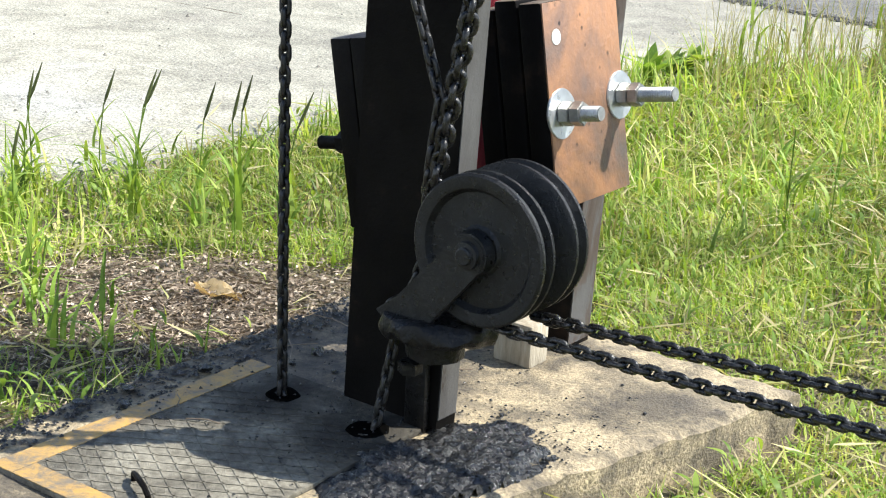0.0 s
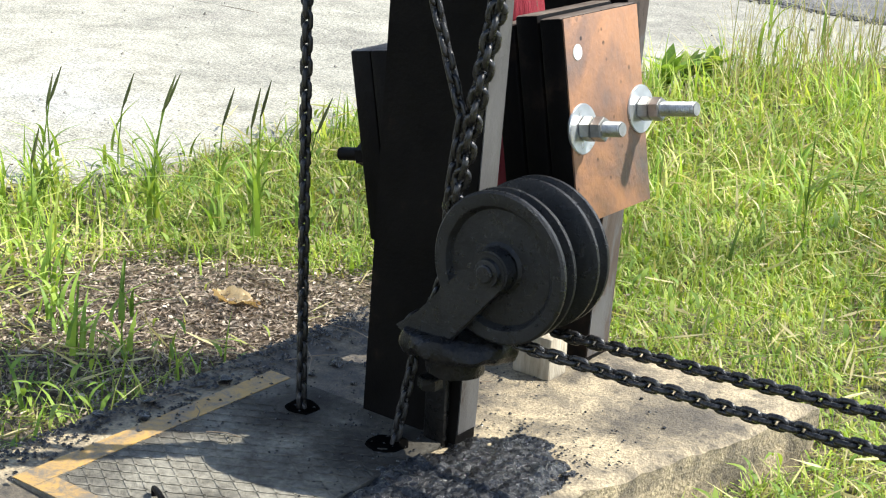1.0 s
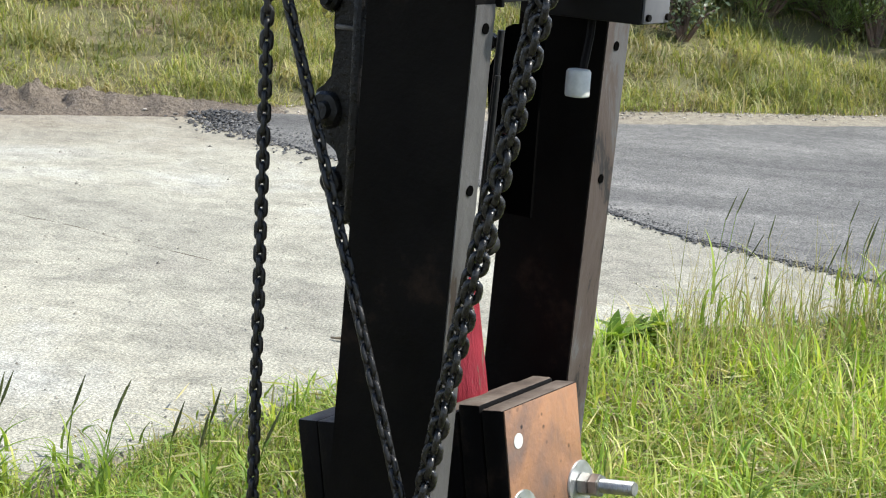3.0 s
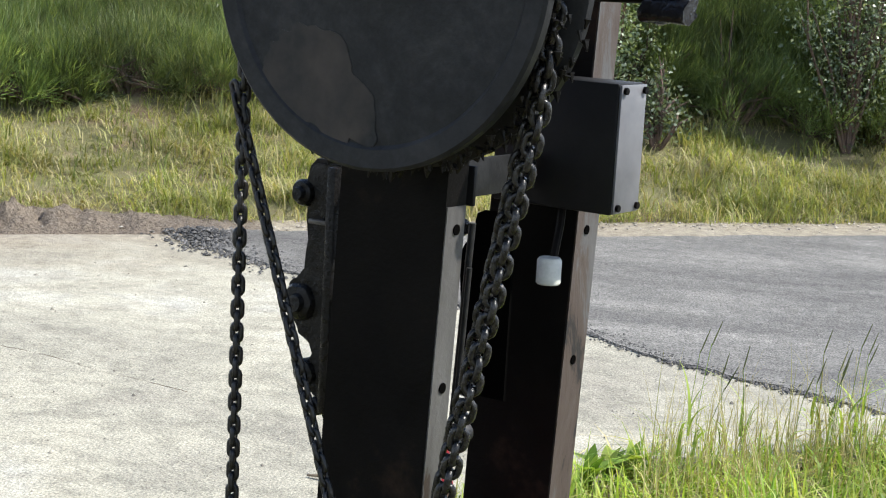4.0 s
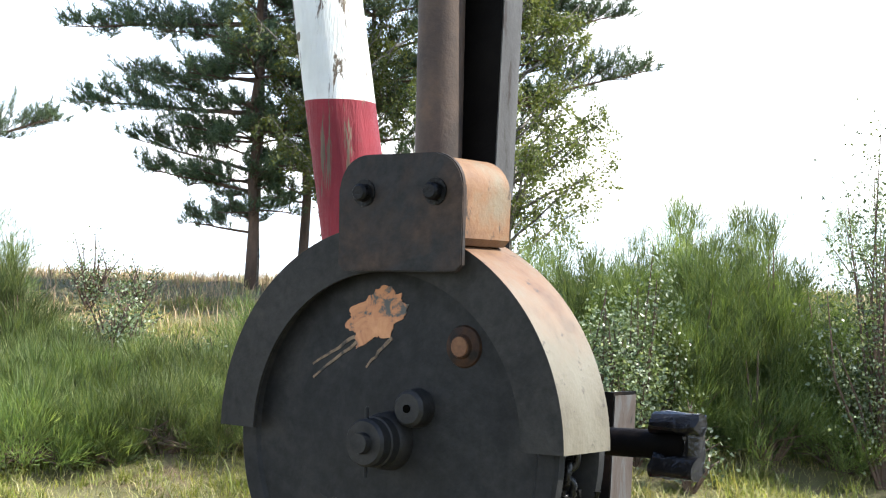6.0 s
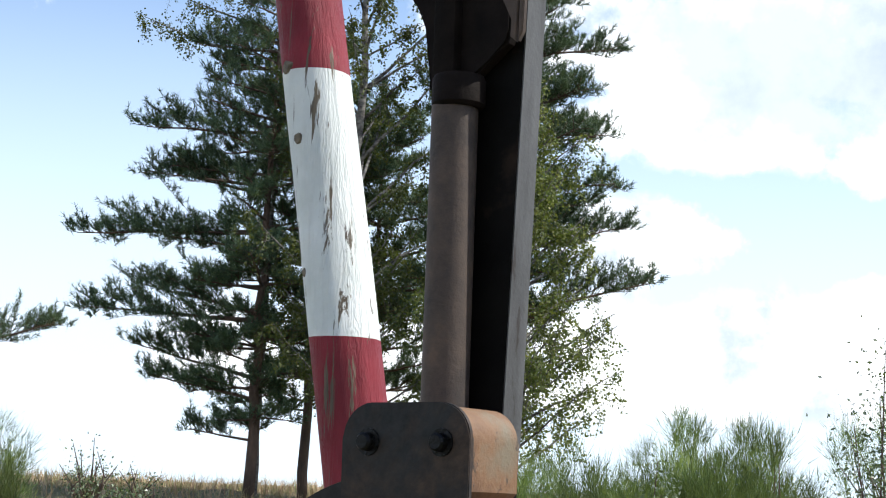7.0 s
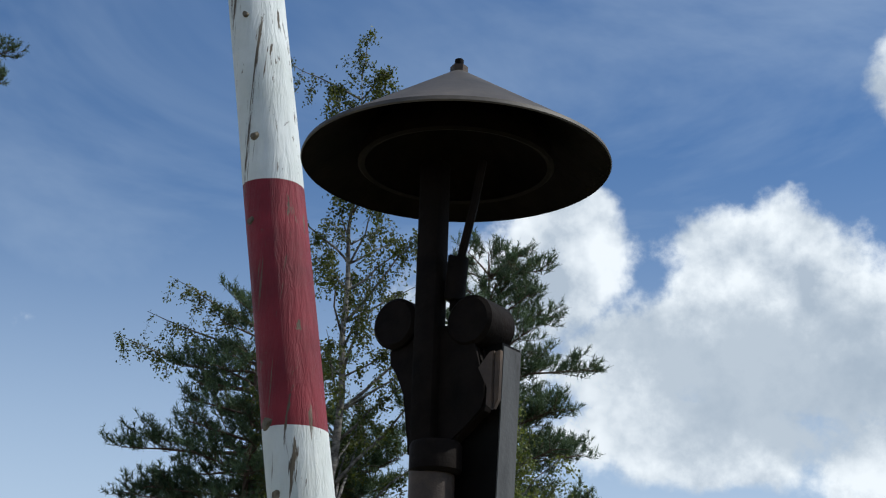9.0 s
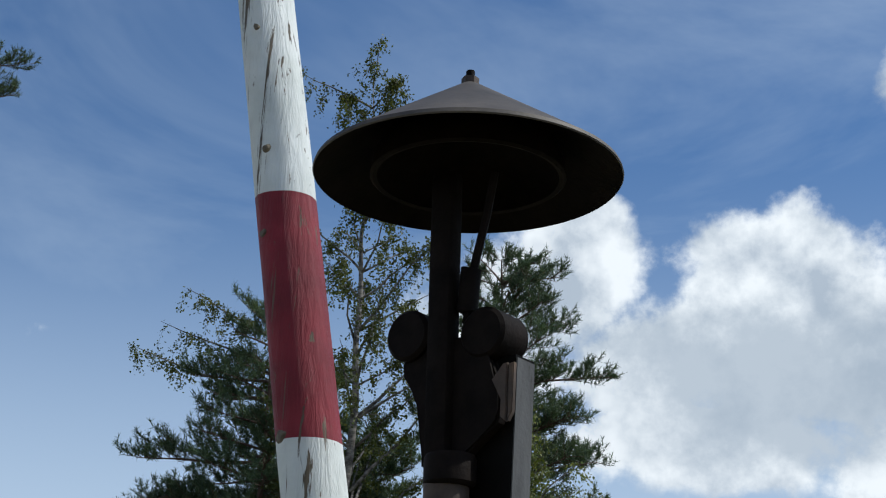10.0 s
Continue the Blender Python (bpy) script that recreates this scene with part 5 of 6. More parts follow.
    # separate lining, so the cap's shaded underside can be coloured near black
    part("cap_lining", lathe([(0.2150, 2.764), (0.212, 2.767), (0.01, 2.902), (0, 2.904)], (-1.179, 1.68, 0), "z", 96, None, False), "iron", cp, "shaded inside of the cap, coloured near black")
    part("cap_nut", hexnut((-1.179, 1.68, 2.905), (0, 0, 1), 0.022, 0.014), "pipe", cp)
    part("cap_stud", rod((-1.179, 1.68, 2.910), (-1.179, 1.68, 2.930), 0.0065, seg=12, bevel=0.001), "iron", cp)


build_bell()


# ---- plants ----
def uv_of(x, y):
    c, s = math.cos(-TURN), math.sin(-TURN)
    return x * c - y * s, x * s + y * c


def blades(name, roots, heights, widths, bends, azims, material, parent=None, seg=3, lens=False):
    """Many tapering, bending blades as one mesh: arrays of roots, heights, widths, bends (0 upright to 1 flat) and azimuths."""
    n = len(roots)
    ts = np.linspace(0, 1, seg + 1)
    d = np.stack([np.cos(azims), np.sin(azims), np.zeros(n)], 1)
    w = np.stack([-np.sin(azims), np.cos(azims), np.zeros(n)], 1)
    verts = []
    for t in ts:
        out = heights * bends * t ** 2
        up = heights * t * (1 - 0.55 * bends * t)
        c = roots + d * out[:, None] + np.array([0, 0, 1.0]) * up[:, None]
        half = (widths * 0.5 * (math.sin(math.pi * (0.06 + 0.94 * t)) ** 0.8 if lens and t < 1 else 1 - t ** 1.6) + 0.0002)[:, None]
        if t == 1:
            verts.append(c[:, None])
        else:
            verts.append(np.stack([c - w * half, c + w * half], 1))
    V = np.concatenate(verts, 1)
    k = V.shape[1]
    base = (np.arange(n) * k)[:, None]
    faces = []
    quads = np.concatenate([base + np.array([[2 * j, 2 * j + 1, 2 * j + 3, 2 * j + 2]]) for j in range(seg - 1)], 0)
    tris = base + np.array([[2 * seg - 2, 2 * seg - 1, 2 * seg]])
    me = bpy.data.meshes.new(name)
    me.from_pydata(V.reshape(-1, 3).tolist(), [], quads.tolist() + tris.tolist())
    me.materials.append(M[material])
    me.shade_smooth()
    ob = new(name, me)
    if parent is not None:
        ob.parent = parent
    return ob


def leaf_cloud(name, centres, normals_spread, length, width, material, parent, rng, droop=0.0, up=0.3):
    """Single folded leaves scattered at centres."""
    n = len(centres)
    az = rng.uniform(0, 2 * np.pi, n)
    el = rng.normal(up - droop, normals_spread, n)
    d = np.stack([np.cos(az) * np.cos(el), np.sin(az) * np.cos(el), np.sin(el)], 1)
    s = np.cross(d, rng.normal(0, 1, (n, 3)))
    s /= np.linalg.norm(s, axis=1)[:, None] + 1e-9
    L = (length * rng.uniform(0.6, 1.25, n))[:, None]
    W = (width * rng.uniform(0.7, 1.2, n))[:, None]
    V = np.stack([centres, centres + d * L * 0.45 + s * W * 0.5, centres + d * L, centres + d * L * 0.45 - s * W * 0.5], 1).reshape(-1, 3)
    F = np.arange(4 * n).reshape(-1, 4)
    ob = raw(name, V.tolist(), F.tolist(), material, parent)
    return ob


def on_slab(u, v, m=0.0):
    return (u > -1.66 - m) & (u < slab_edge(v) + 0.02 + m) & (v > 0.9) & (v < 2.2 + m)


LOT_NEAR = [(-6.5, 0.2), (-2.6, 2.15), (-1.62, 3.12), (-1.3, 3.5), (-1.02, 4.0), (-0.26, 5.0), (0.53, 5.5), (2.6, 6.2), (6, 7.2)]


def lot_edge_y(x):
    xs, ys = zip(*LOT_NEAR)
    return np.interp(x, xs, ys)


def near_noise(x, y, f, seed):
    return np.array([noise.noise((a * f, b * f, seed)) for a, b in zip(x, y)])


def scatter_near(n, rng, bare=True, edge=0.12, x0=-3.2, x1=2.6):
    x, y = rng.uniform(x0, x1, n), rng.uniform(1.2, 6.1, n)
    u, v = uv_of(x, y)
    ok = ~on_slab(u, v, 0.015) & (y < lot_edge_y(x) + rng.normal(0, edge, n)) & (v > 0.9)
    # the litter-strewn bare strip behind the slab
    if bare:
        d = np.hypot((x + 0.80) / 0.42, (y - 2.67) / 0.24) + rng.normal(0, 0.12, n)
        ok &= (d > 1) | (rng.uniform(0, 1, n) < 0.03)
    x, y = x[ok], y[ok]
    return x, y


def build_grass():
    rng = np.random.default_rng(5)
    x, y = scatter_near(90000, rng)
    m = near_noise(x, y, 1.6, 2.0) + 0.6 * near_noise(x, y, 5, 6.0)
    keep = rng.uniform(0, 1, len(x)) < np.clip(0.62 + 0.8 * m, 0.12, 1)
    x, y, m = x[keep], y[keep], m[keep]
    n = len(x)
    roots = np.stack([x, y, np.full(n, FLAT - 0.03)], 1)
    far = np.clip((y - 3.2) / 2.2, 0, 1) * (x > -0.6)
    trodden = np.clip((x + 0.3) / 0.25, 0, 1) * np.clip((3.5 - y) / 0.6, 0, 1)
    h = rng.uniform(0.05, 0.15, n) * (1 + 0.45 * m) * (1 + 1.0 * far) * (1 - 0.38 * trodden)
    bald = near_noise(x, y, 3.4, 31.0) + 0.5 * near_noise(x, y, 9.0, 17.0)
    keep = (bald < 0.42 + 0.35 * far) | (rng.uniform(0, 1, n) < 0.12)
    keep &= (x > -0.6) | (y > 2.75) | (rng.uniform(0, 1, n) < 0.4)
    roots, h, m, n = roots[keep], h[keep], m[keep], int(keep.sum())
    dry = rng.uniform(0, 1, n) < np.clip(0.24 - 0.3 * m, 0.05, 0.5)
    for mask, mat, label in ((~dry, "blade", "fresh green grass blades around the slab"), (dry, "dry", "dry yellow grass stalks among the green")):
        k = mask.sum()
        ob = blades("grass", roots[mask], h[mask], rng.uniform(0.003, 0.0095, k), rng.uniform(0.15, 1.2, k), rng.uniform(0, 2 * np.pi, k), mat)
        tagged(ob, label, "grass", kind="stuff")
    # close short turf nearest the slab
    n = 80000
    x, y = rng.uniform(-1.25, 1.0, n), 1.7 + 2.4 * rng.uniform(0, 1, n) ** 1.2
    u, v = uv_of(x, y)
    d = np.hypot((x + 0.80) / 0.42, (y - 2.62) / 0.28) + rng.normal(0, 0.12, n)
    thick = near_noise(x, y, 4.2, 44.0) + 0.5 * near_noise(x, y, 12.0, 3.0)
    ok = ~on_slab(u, v, 0.01) & (y < lot_edge_y(x)) & ((x > -0.5) | (y > 2.85) | (rng.uniform(0, 1, n) < 0.25)) & ((d > 1) | (rng.uniform(0, 1, n) < 0.03)) & (rng.uniform(0, 1, n) < np.clip(0.75 - 1.2 * thick, 0.15, 1))
    x, y = x[ok], y[ok]
    n = len(x)
    old = rng.uniform(0, 1, n) < 0.22
    for mask, mat, label in ((~old, "blade", "short dense green turf beside the slab"), (old, "dry", "short straw-coloured blades in the turf")):
        k = int(mask.sum())
        ob = blades("turf", np.stack([x[mask], y[mask], np.full(k, FLAT - 0.015)], 1), rng.uniform(0.035, 0.085, k), rng.uniform(0.002, 0.0055, k), rng.uniform(0.2, 1.3, k), rng.uniform(0, 6.28, k), mat, seg=2)
        tagged(ob, label, "grass", kind="stuff")
    x, y = scatter_near(34000, rng)
    m = near_noise(x, y, 1.1, 12.0)
    keep = rng.uniform(0, 1, len(x)) < np.clip(0.35 + 1.2 * m, 0.05, 1)
    x, y = x[keep], y[keep]
    ob = leaf_cloud("thatch", np.stack([x, y, FLAT + rng.uniform(0.0, 0.05, len(x))], 1), 0.3, 0.10, 0.005, "dry", None, rng, up=0.05)
    tagged(ob, "flattened pale dead grass among the green", "grass", kind="stuff")
    # broad low leaves in the turf
    x, y = scatter_near(11000, rng)
    n = len(x)
    ob = blades("ground_leaves", np.stack([x, y, FLAT + rng.uniform(-0.01, 0.07, n)], 1), rng.uniform(0.02, 0.05, n), rng.uniform(0.004, 0.010, n), rng.uniform(0.5, 1.6, n), rng.uniform(0, 6.28, n), "weed", seg=4, lens=True)
    tagged(ob, "small broad-leaved weeds in the turf", "weeds", kind="stuff")
    # broad coarse blades standing over the turf
    x, y = scatter_near(9000, rng)
    keep = rng.uniform(0, 1, len(x)) < np.clip(0.45 + 1.1 * near_noise(x, y, 2.1, 21.0), 0.05, 1)
    x, y = x[keep], y[keep]
    n = len(x)
    ob = blades("coarse_grass", np.stack([x, y, np.full(n, FLAT - 0.02)], 1), rng.uniform(0.07, 0.17, n), rng.uniform(0.004, 0.009, n), rng.uniform(0.2, 1.0, n), rng.uniform(0, 6.28, n), "weed", seg=5)
    tagged(ob, "broad coarse green blades in the turf", "grass", kind="stuff")
    # thin stalks along the gravel edge
    n = 520
    x = rng.uniform(-0.05, 1.15, n)
    y = lot_edge_y(x) - np.abs(rng.normal(0.25, 0.22, n))
    ob = blades("stalks", np.stack([x, y, np.full(n, FLAT - 0.02)], 1), rng.uniform(0.2, 0.48, n), rng.uniform(0.002, 0.004, n), rng.uniform(0.05, 0.5, n), rng.uniform(0, 6.28, n), "dry", seg=5)
    tagged(ob, "thin pale grass stalks along the gravel edge", "grass", kind="stuff")
    # chips, straw and twigs on the bare strip
    n = 26000
    x, y = -0.84 + rng.normal(0, 0.36, n), 2.56 + rng.normal(0, 0.24, n)
    u, v = uv_of(x, y)
    ok = ~on_slab(u, v, 0.0)
    x, y = x[ok], y[ok]
    c = np.stack([x, y, FLAT + rng.uniform(0.002, 0.014, len(x))], 1)
    cut = len(x) // 2
    ob = leaf_cloud("straw_litter", c[:cut], 0.14, 0.034, 0.0022, "litter", None, rng, up=0.0)
    tagged(ob, "dry straw and needle litter on bare soil", "litter", kind="stuff")
    ob = leaf_cloud("bark_litter", c[cut:], 0.3, 0.010, 0.0065, "litter", None, rng, up=0.05)
    tagged(ob, "brown bark chips and leaf crumbs on bare soil", "litter", kind="stuff")
    # thinner grass over the rest of the plot around the camera
    n = 70000
    x, y = rng.uniform(-9, 9, n), rng.uniform(-9, 5.5, n)
    u, v = uv_of(x, y)
    ok = ~on_slab(u, v, 0.02) & (y < lot_edge_y(x)) & ((x < -3.2) | (x > 2.6) | (y < 1.25)) & (np.hypot(x, y) > 0.3)
    ok &= (x < 1.6 - 1.35 * (y - 5.4))
    x, y = x[ok], y[ok]
    n = len(x)
    ob = blades("rough_grass", np.stack([x, y, np.full(n, FLAT - 0.02)], 1), rng.uniform(0.06, 0.19, n), rng.uniform(0.006, 0.016, n), rng.uniform(0.2, 1.2, n), rng.uniform(0, 6.28, n), "blade", seg=2)
    tagged(ob, "short rough grass around the plot", "grass", kind="stuff")


build_grass()


def tall_grass(x, y, h, seed, heads=True, leaves=7, fine=1.0):
    rng = np.random.default_rng(seed)
    g = thing("tall_grass", (x, y, FLAT), "tall grass clump with seed heads" if heads else "broad-bladed green grass clump", "grass clump", "grass clumps", turned=False)
    n = leaves
    roots = np.stack([rng.normal(0, 0.012, n), rng.normal(0, 0.012, n), rng.uniform(-0.02, h * 0.45, n)], 1)
    blades("foliage", roots, rng.uniform(0.40, 0.75, n) * h, rng.uniform(0.006, 0.012, n), rng.uniform(0.35, 1.25, n), rng.uniform(0, 6.28, n), "weed", g, seg=7)
    lean_x, lean_y = rng.normal(0.02, 0.05), rng.normal(0, 0.03)
    bm = tube([(0, 0, -0.02), (lean_x * 0.3 * h, lean_y * 0.3 * h, h * 0.5), (lean_x * h * 1.4, lean_y * h, h * 0.9)], 0.0016 * fine, 6)
    me = bpy.data.meshes.new("stem"); bm.to_mesh(me); bm.free(); me.materials.append(M["weed"])
    st = new("stem", me); st.parent = g
    if heads:
        tip = Vector((lean_x * h * 1.4, lean_y * h, h * 0.88))
        d = Vector((lean_x * 2 + 0.25, lean_y, 1)).normalized()
        bm = tube([tip, tip + d * 0.02, tip + d * 0.05, tip + d * 0.085], 0.004, 6, radii=[0.0012 * fine, 0.0038 * fine, 0.0034 * fine, 0.0008])
        me = bpy.data.meshes.new("seed_head"); bm.to_mesh(me); bm.free(); me.materials.append(M["seed"])
        sh = new("seed_head", me); sh.parent = g
    return g


for i, (x, y, h) in enumerate([(-1.45, 3.15, 0.34), (-1.50, 3.30, 0.26), (-1.32, 3.25, 0.30), (-1.22, 3.20, 0.34), (-1.16, 3.05, 0.38), (-1.02, 3.05, 0.36), (-0.98, 3.20, 0.34), (-0.90, 2.92, 0.42), (-0.86, 3.12, 0.33), (-1.62, 3.05, 0.30), (-1.38, 2.95, 0.22), (-1.7, 3.2, 0.25)]):
    tall_grass(x, y, h * 0.74, 40 + i, True, 13)
for i, (x, y, h) in enumerate([(-1.02, 2.34, 0.16), (-0.95, 2.36, 0.20), (-1.10, 2.45, 0.18), (-1.18, 2.6, 0.2), (-1.28, 2.5, 0.16), (-0.6, 2.95, 0.18), (-0.55, 3.1, 0.2)]):
    tall_grass(x, y, h, 80 + i, False, 11)
rr = random.Random(9)
for i in range(24):
    x = rr.uniform(-0.05, 1.05)
    tall_grass(x, float(lot_edge_y(x)) - rr.uniform(0.05, 0.55), rr.uniform(0.30, 0.54), 120 + i, True, 5, 0.6)
for i in range(12):
    x = rr.uniform(0.1, 0.9)
    tall_grass(x, rr.uniform(2.9, 4.2), rr.uniform(0.18, 0.3), 160 + i, False, 10)
for i, (x, y) in enumerate([(-0.17, 4.88), (-0.10, 4.95), (-0.22, 4.8)]):
    rng = np.random.default_rng(300 + i)
    d = thing("dock_plant", (x, y, FLAT), "broad-leaved dock plant at the edge of the gravel", "plant", "dock plants", turned=False)
    n = 12
    blades("foliage", np.zeros((n, 3)), rng.uniform(0.08, 0.19, n), rng.uniform(0.03, 0.05, n), rng.uniform(0.2, 1.0, n), rng.uniform(0, 6.28, n), "weed", d, seg=7, lens=True)


def build_bank_cover():
    rng = np.random.default_rng(11)
    n = 170000
    a, s = rng.uniform(-5, 6.5, n), 0.15 + 10 * rng.uniform(0, 1, n) ** 1.6
    x, y = F0.x + FE.x * a + FM.x * s, F0.y + FE.y * a + FM.y * s
    m = near_noise(x, y, 0.9, 4) + 0.5 * near_noise(x, y, 3.1, 7)
    keep = rng.uniform(0, 1, n) < np.clip(0.75 + 1.5 * m, 0.12, 1) * np.clip(s / 0.6, 0.2, 1)
    x, y, s, m = x[keep], y[keep], s[keep], m[keep]
    n = len(x)
    z = np.array([ground_z(p, q) for p, q in zip(x, y)]) - 0.03
    roots = np.stack([x, y, z], 1)
    h = rng.uniform(0.06, 0.23, n) * (1 + 0.6 * m)
    dry = rng.uniform(0, 1, n) < np.clip(0.40 - 0.5 * m, 0.12, 0.8)
    for mask, mat, label in ((~dry, "bankblade", "rough green grass on the bank"), (dry, "dry", "bleached dry grass on the bank")):
        k = mask.sum()
        ob = blades("bank_grass", roots[mask], h[mask], rng.uniform(0.004, 0.009, k), rng.uniform(0.4, 1.4, k), rng.uniform(0, 6.28, k), mat, seg=2)
        tagged(ob, label, "grass", kind="stuff")
    # clumps of taller grass
    vs_roots, hh = [], []
    for i in range(1200):
        a, s = rng.uniform(-5, 6.5), 0.25 + 8 * rng.uniform(0, 1) ** 1.4
        cx, cy = F0.x + FE.x * a + FM.x * s, F0.y + FE.y * a + FM.y * s
        k = int(rng.integers(25, 60))
        wide = rng.uniform(0.03, 0.11)
        px, py = cx + rng.normal(0, wide, k), cy + rng.normal(0, wide, k)
        vs_roots.append(np.stack([px, py, np.full(k, ground_z(cx, cy) - 0.03)], 1))
        hh.append(rng.uniform(0.5, 1.0, k) * (rng.uniform(0.24, 0.46) if rng.uniform() < 0.2 else rng.uniform(0.12, 0.26)))
    roots, h = np.concatenate(vs_roots), np.concatenate(hh)
    n = len(h)
    dry = np.repeat(rng.uniform(0, 1, 1200) < 0.3, [len(q) for q in hh])
    for mask, mat, label in ((~dry, "bankblade", "taller green grass clumps on the bank"), (dry, "dry", "bleached dry grass clumps on the bank")):
        k = mask.sum()
        ob = blades("grass_tufts", roots[mask], h[mask], rng.uniform(0.005, 0.012, k), rng.uniform(0.3, 1.3, k), rng.uniform(0, 6.28, k), mat, seg=3)
        tagged(ob, label, "grass", kind="stuff")
    # gravel verge and stones along the foot of the bank
    vs, fs = [], []
    for i in range(1300):
        a = rng.uniform(-9, 9)
        s = rng.normal(0.02, 0.13)
        x, y = F0.x + FE.x * a + FM.x * s, F0.y + FE.y * a + FM.y * s
        r = rng.uniform(0.004, 0.017) * (1.6 if a < -0.5 and rng.uniform() < 0.3 else 1)
        z = max(ground_z(x, y), FLAT) + 0.012
        k = len(vs)
        for dx, dy, dz in ((1, 0, 0), (0, 1, 0), (-1, 0, 0), (0, -1, 0), (0.2, 0.1, 0.5), (0, 0, -0.5)):
            q = rng.uniform(0.6, 1.15)
            vs.append((x + dx * r * q, y + dy * r * q, z + dz * r * q))
        fs += [(k, k + 1, k + 4), (k + 1, k + 2, k + 4), (k + 2, k + 3, k + 4), (k + 3, k, k + 4), (k + 1, k, k + 5), (k + 2, k + 1, k + 5), (k + 3, k + 2, k + 5), (k, k + 3, k + 5)]
    tagged(raw("verge_stones", vs, fs, "stone"), "loose stones along the foot of the bank", "stones", kind="stuff")
    # loose chippings on the gravel lot
    vs, fs = [], []
    for i in range(1500):
        y = 3.3 + 6.0 * rng.uniform(0, 1) ** 1.3
        x = rng.uniform(-4.5, 1.2)
        if y < float(lot_edge_y(x)) - 0.05 or bank_s(x, y) > -0.1:
            continue
        r = rng.uniform(0.002, 0.007) * (2.0 if rng.uniform() < 0.04 else 1)
        k, z = len(vs), FLAT + 0.008
        for dx, dy, dz in ((1, 0, 0), (0, 1, 0), (-1, 0, 0), (0, -1, 0), (0, 0, 0.9)):
            q = rng.uniform(0.6, 1.15)
            vs.append((x + dx * r * q, y + dy * r * q, z + dz * r * q))
        fs += [(k, k + 1, k + 4), (k + 1, k + 2, k + 4), (k + 2, k + 3, k + 4), (k + 3, k, k + 4)]
    tagged(raw("chippings", vs, fs, "stone"), "loose chippings scattered on the gravel", "stones", kind="stuff")


def build_road_lip():
    """Crumbs and lumps of black asphalt along the ragged lip of the road, thickest at its tip."""
    rng = np.random.default_rng(61)
    edge = [Vector(p) for p in ROAD[:11]]
    vs, fs = [], []
    for i in range(5200):
        k = int(rng.integers(0, len(edge) - 1))
        p = edge[k].lerp(edge[k + 1], rng.uniform())
        tip = k < 3
        x, y = p.x + rng.normal(0.03 if tip else 0.015, 0.10 if tip else 0.035), p.y + rng.normal(0.03 if tip else 0.015, 0.10 if tip else 0.035)
        r = rng.uniform(0.005, 0.013) * (1.5 if tip and rng.uniform() < 0.4 else 1.0)
        z = FLAT + 0.012 + (0.05 * rng.uniform() * max(0.0, 1 - (Vector((x, y)) - Vector((-2.62, 8.52))).length / 0.35))
        b = len(vs)
        for dx, dy, dz in ((1, 0, 0), (0, 1, 0), (-1, 0, 0), (0, -1, 0), (0.2, 0.1, 0.7), (0, 0, -0.5)):
            q = rng.uniform(0.6, 1.2)
            vs.append((x + dx * r * q, y + dy * r * q, z + dz * r * q))
        fs += [(b, b + 1, b + 4), (b + 1, b + 2, b + 4), (b + 2, b + 3, b + 4), (b + 3, b, b + 4), (b + 1, b, b + 5), (b + 2, b + 1, b + 5), (b + 3, b + 2, b + 5), (b, b + 3, b + 5)]
    tagged(raw("asphalt_crumbs", vs, fs, "crumb"), "black asphalt crumbs along the ragged lip of the road", "crumbs", kind="stuff")


M["crumb"] = (lambda k: k.color(k.ramp(k.island(), (0.0, (0.03, 0.029, 0.028)), (0.8, (0.075, 0.072, 0.068)), (1.0, (0.17, 0.16, 0.15)))).m)(Mat("asphalt_crumb", 0.85))
build_road_lip()
M["bankblade"] = M["bankgreen"]
build_bank_cover()


def broom_bush(x, y, r, h, seed, count=2600, mat="broom"):
    """A broom bush: bare stems under many feathery plumes of thin upright shoots over an uneven dome."""
    rng = np.random.default_rng(seed)
    z = ground_z(x, y)
    b = thing("broom_bush", (x, y, z), "dense feathery green broom bush on the bank", "bush", "bushes", turned=False)
    k = max(40, count // 150)
    nd = rng.normal(0, 1, (k, 3))
    nd[:, 2] = np.abs(nd[:, 2]) * 0.9 + 0.05
    nd /= np.linalg.norm(nd, axis=1)[:, None]
    lump = np.array([noise.noise(Vector(v) * 2.1 + Vector((seed * 0.37, 0, 0))) for v in nd])
    rad = np.minimum((rng.uniform(0.35, 1.0, k) ** 0.4) * (0.88 + 0.55 * lump), 1.03)
    node = nd * rad[:, None] * np.array([r, r, h * 0.90])
    bm = bmesh.new()
    for i in range(0, k, max(1, k // 26)):
        p = Vector(node[i])
        q = p * 0.5 + Vector((rng.normal(0, 0.05), rng.normal(0, 0.05), 0.06))
        tube([(rng.normal(0, 0.06) * r, rng.normal(0, 0.06) * r, -0.06), q, p], 0.02, 5, bm, [0.022, 0.013, 0.004])
    me = bpy.data.meshes.new("stem"); bm.to_mesh(me); bm.free(); me.materials.append(M["bark"])
    o = new("stem", me); o.parent = b
    pick = np.repeat(np.arange(k), 150)
    n = len(pick)
    axis = nd[pick] * 0.55 + np.array([0.0, 0.0, 0.75])
    size = rng.uniform(0.75, 1.3, k)[pick]
    fan = rng.normal(0, 0.46, (n, 3))
    d = axis + fan
    d /= np.linalg.norm(d, axis=1)[:, None]
    along = rng.uniform(0, 0.24, n) * size
    roots = node[pick] + d * along[:, None] + rng.normal(0, 0.022, (n, 3))
    roots[:, 2] = np.clip(roots[:, 2], 0.02, None)
    d2 = d + rng.normal(0, 0.22, (n, 3)) + np.array([0, 0, 0.18])
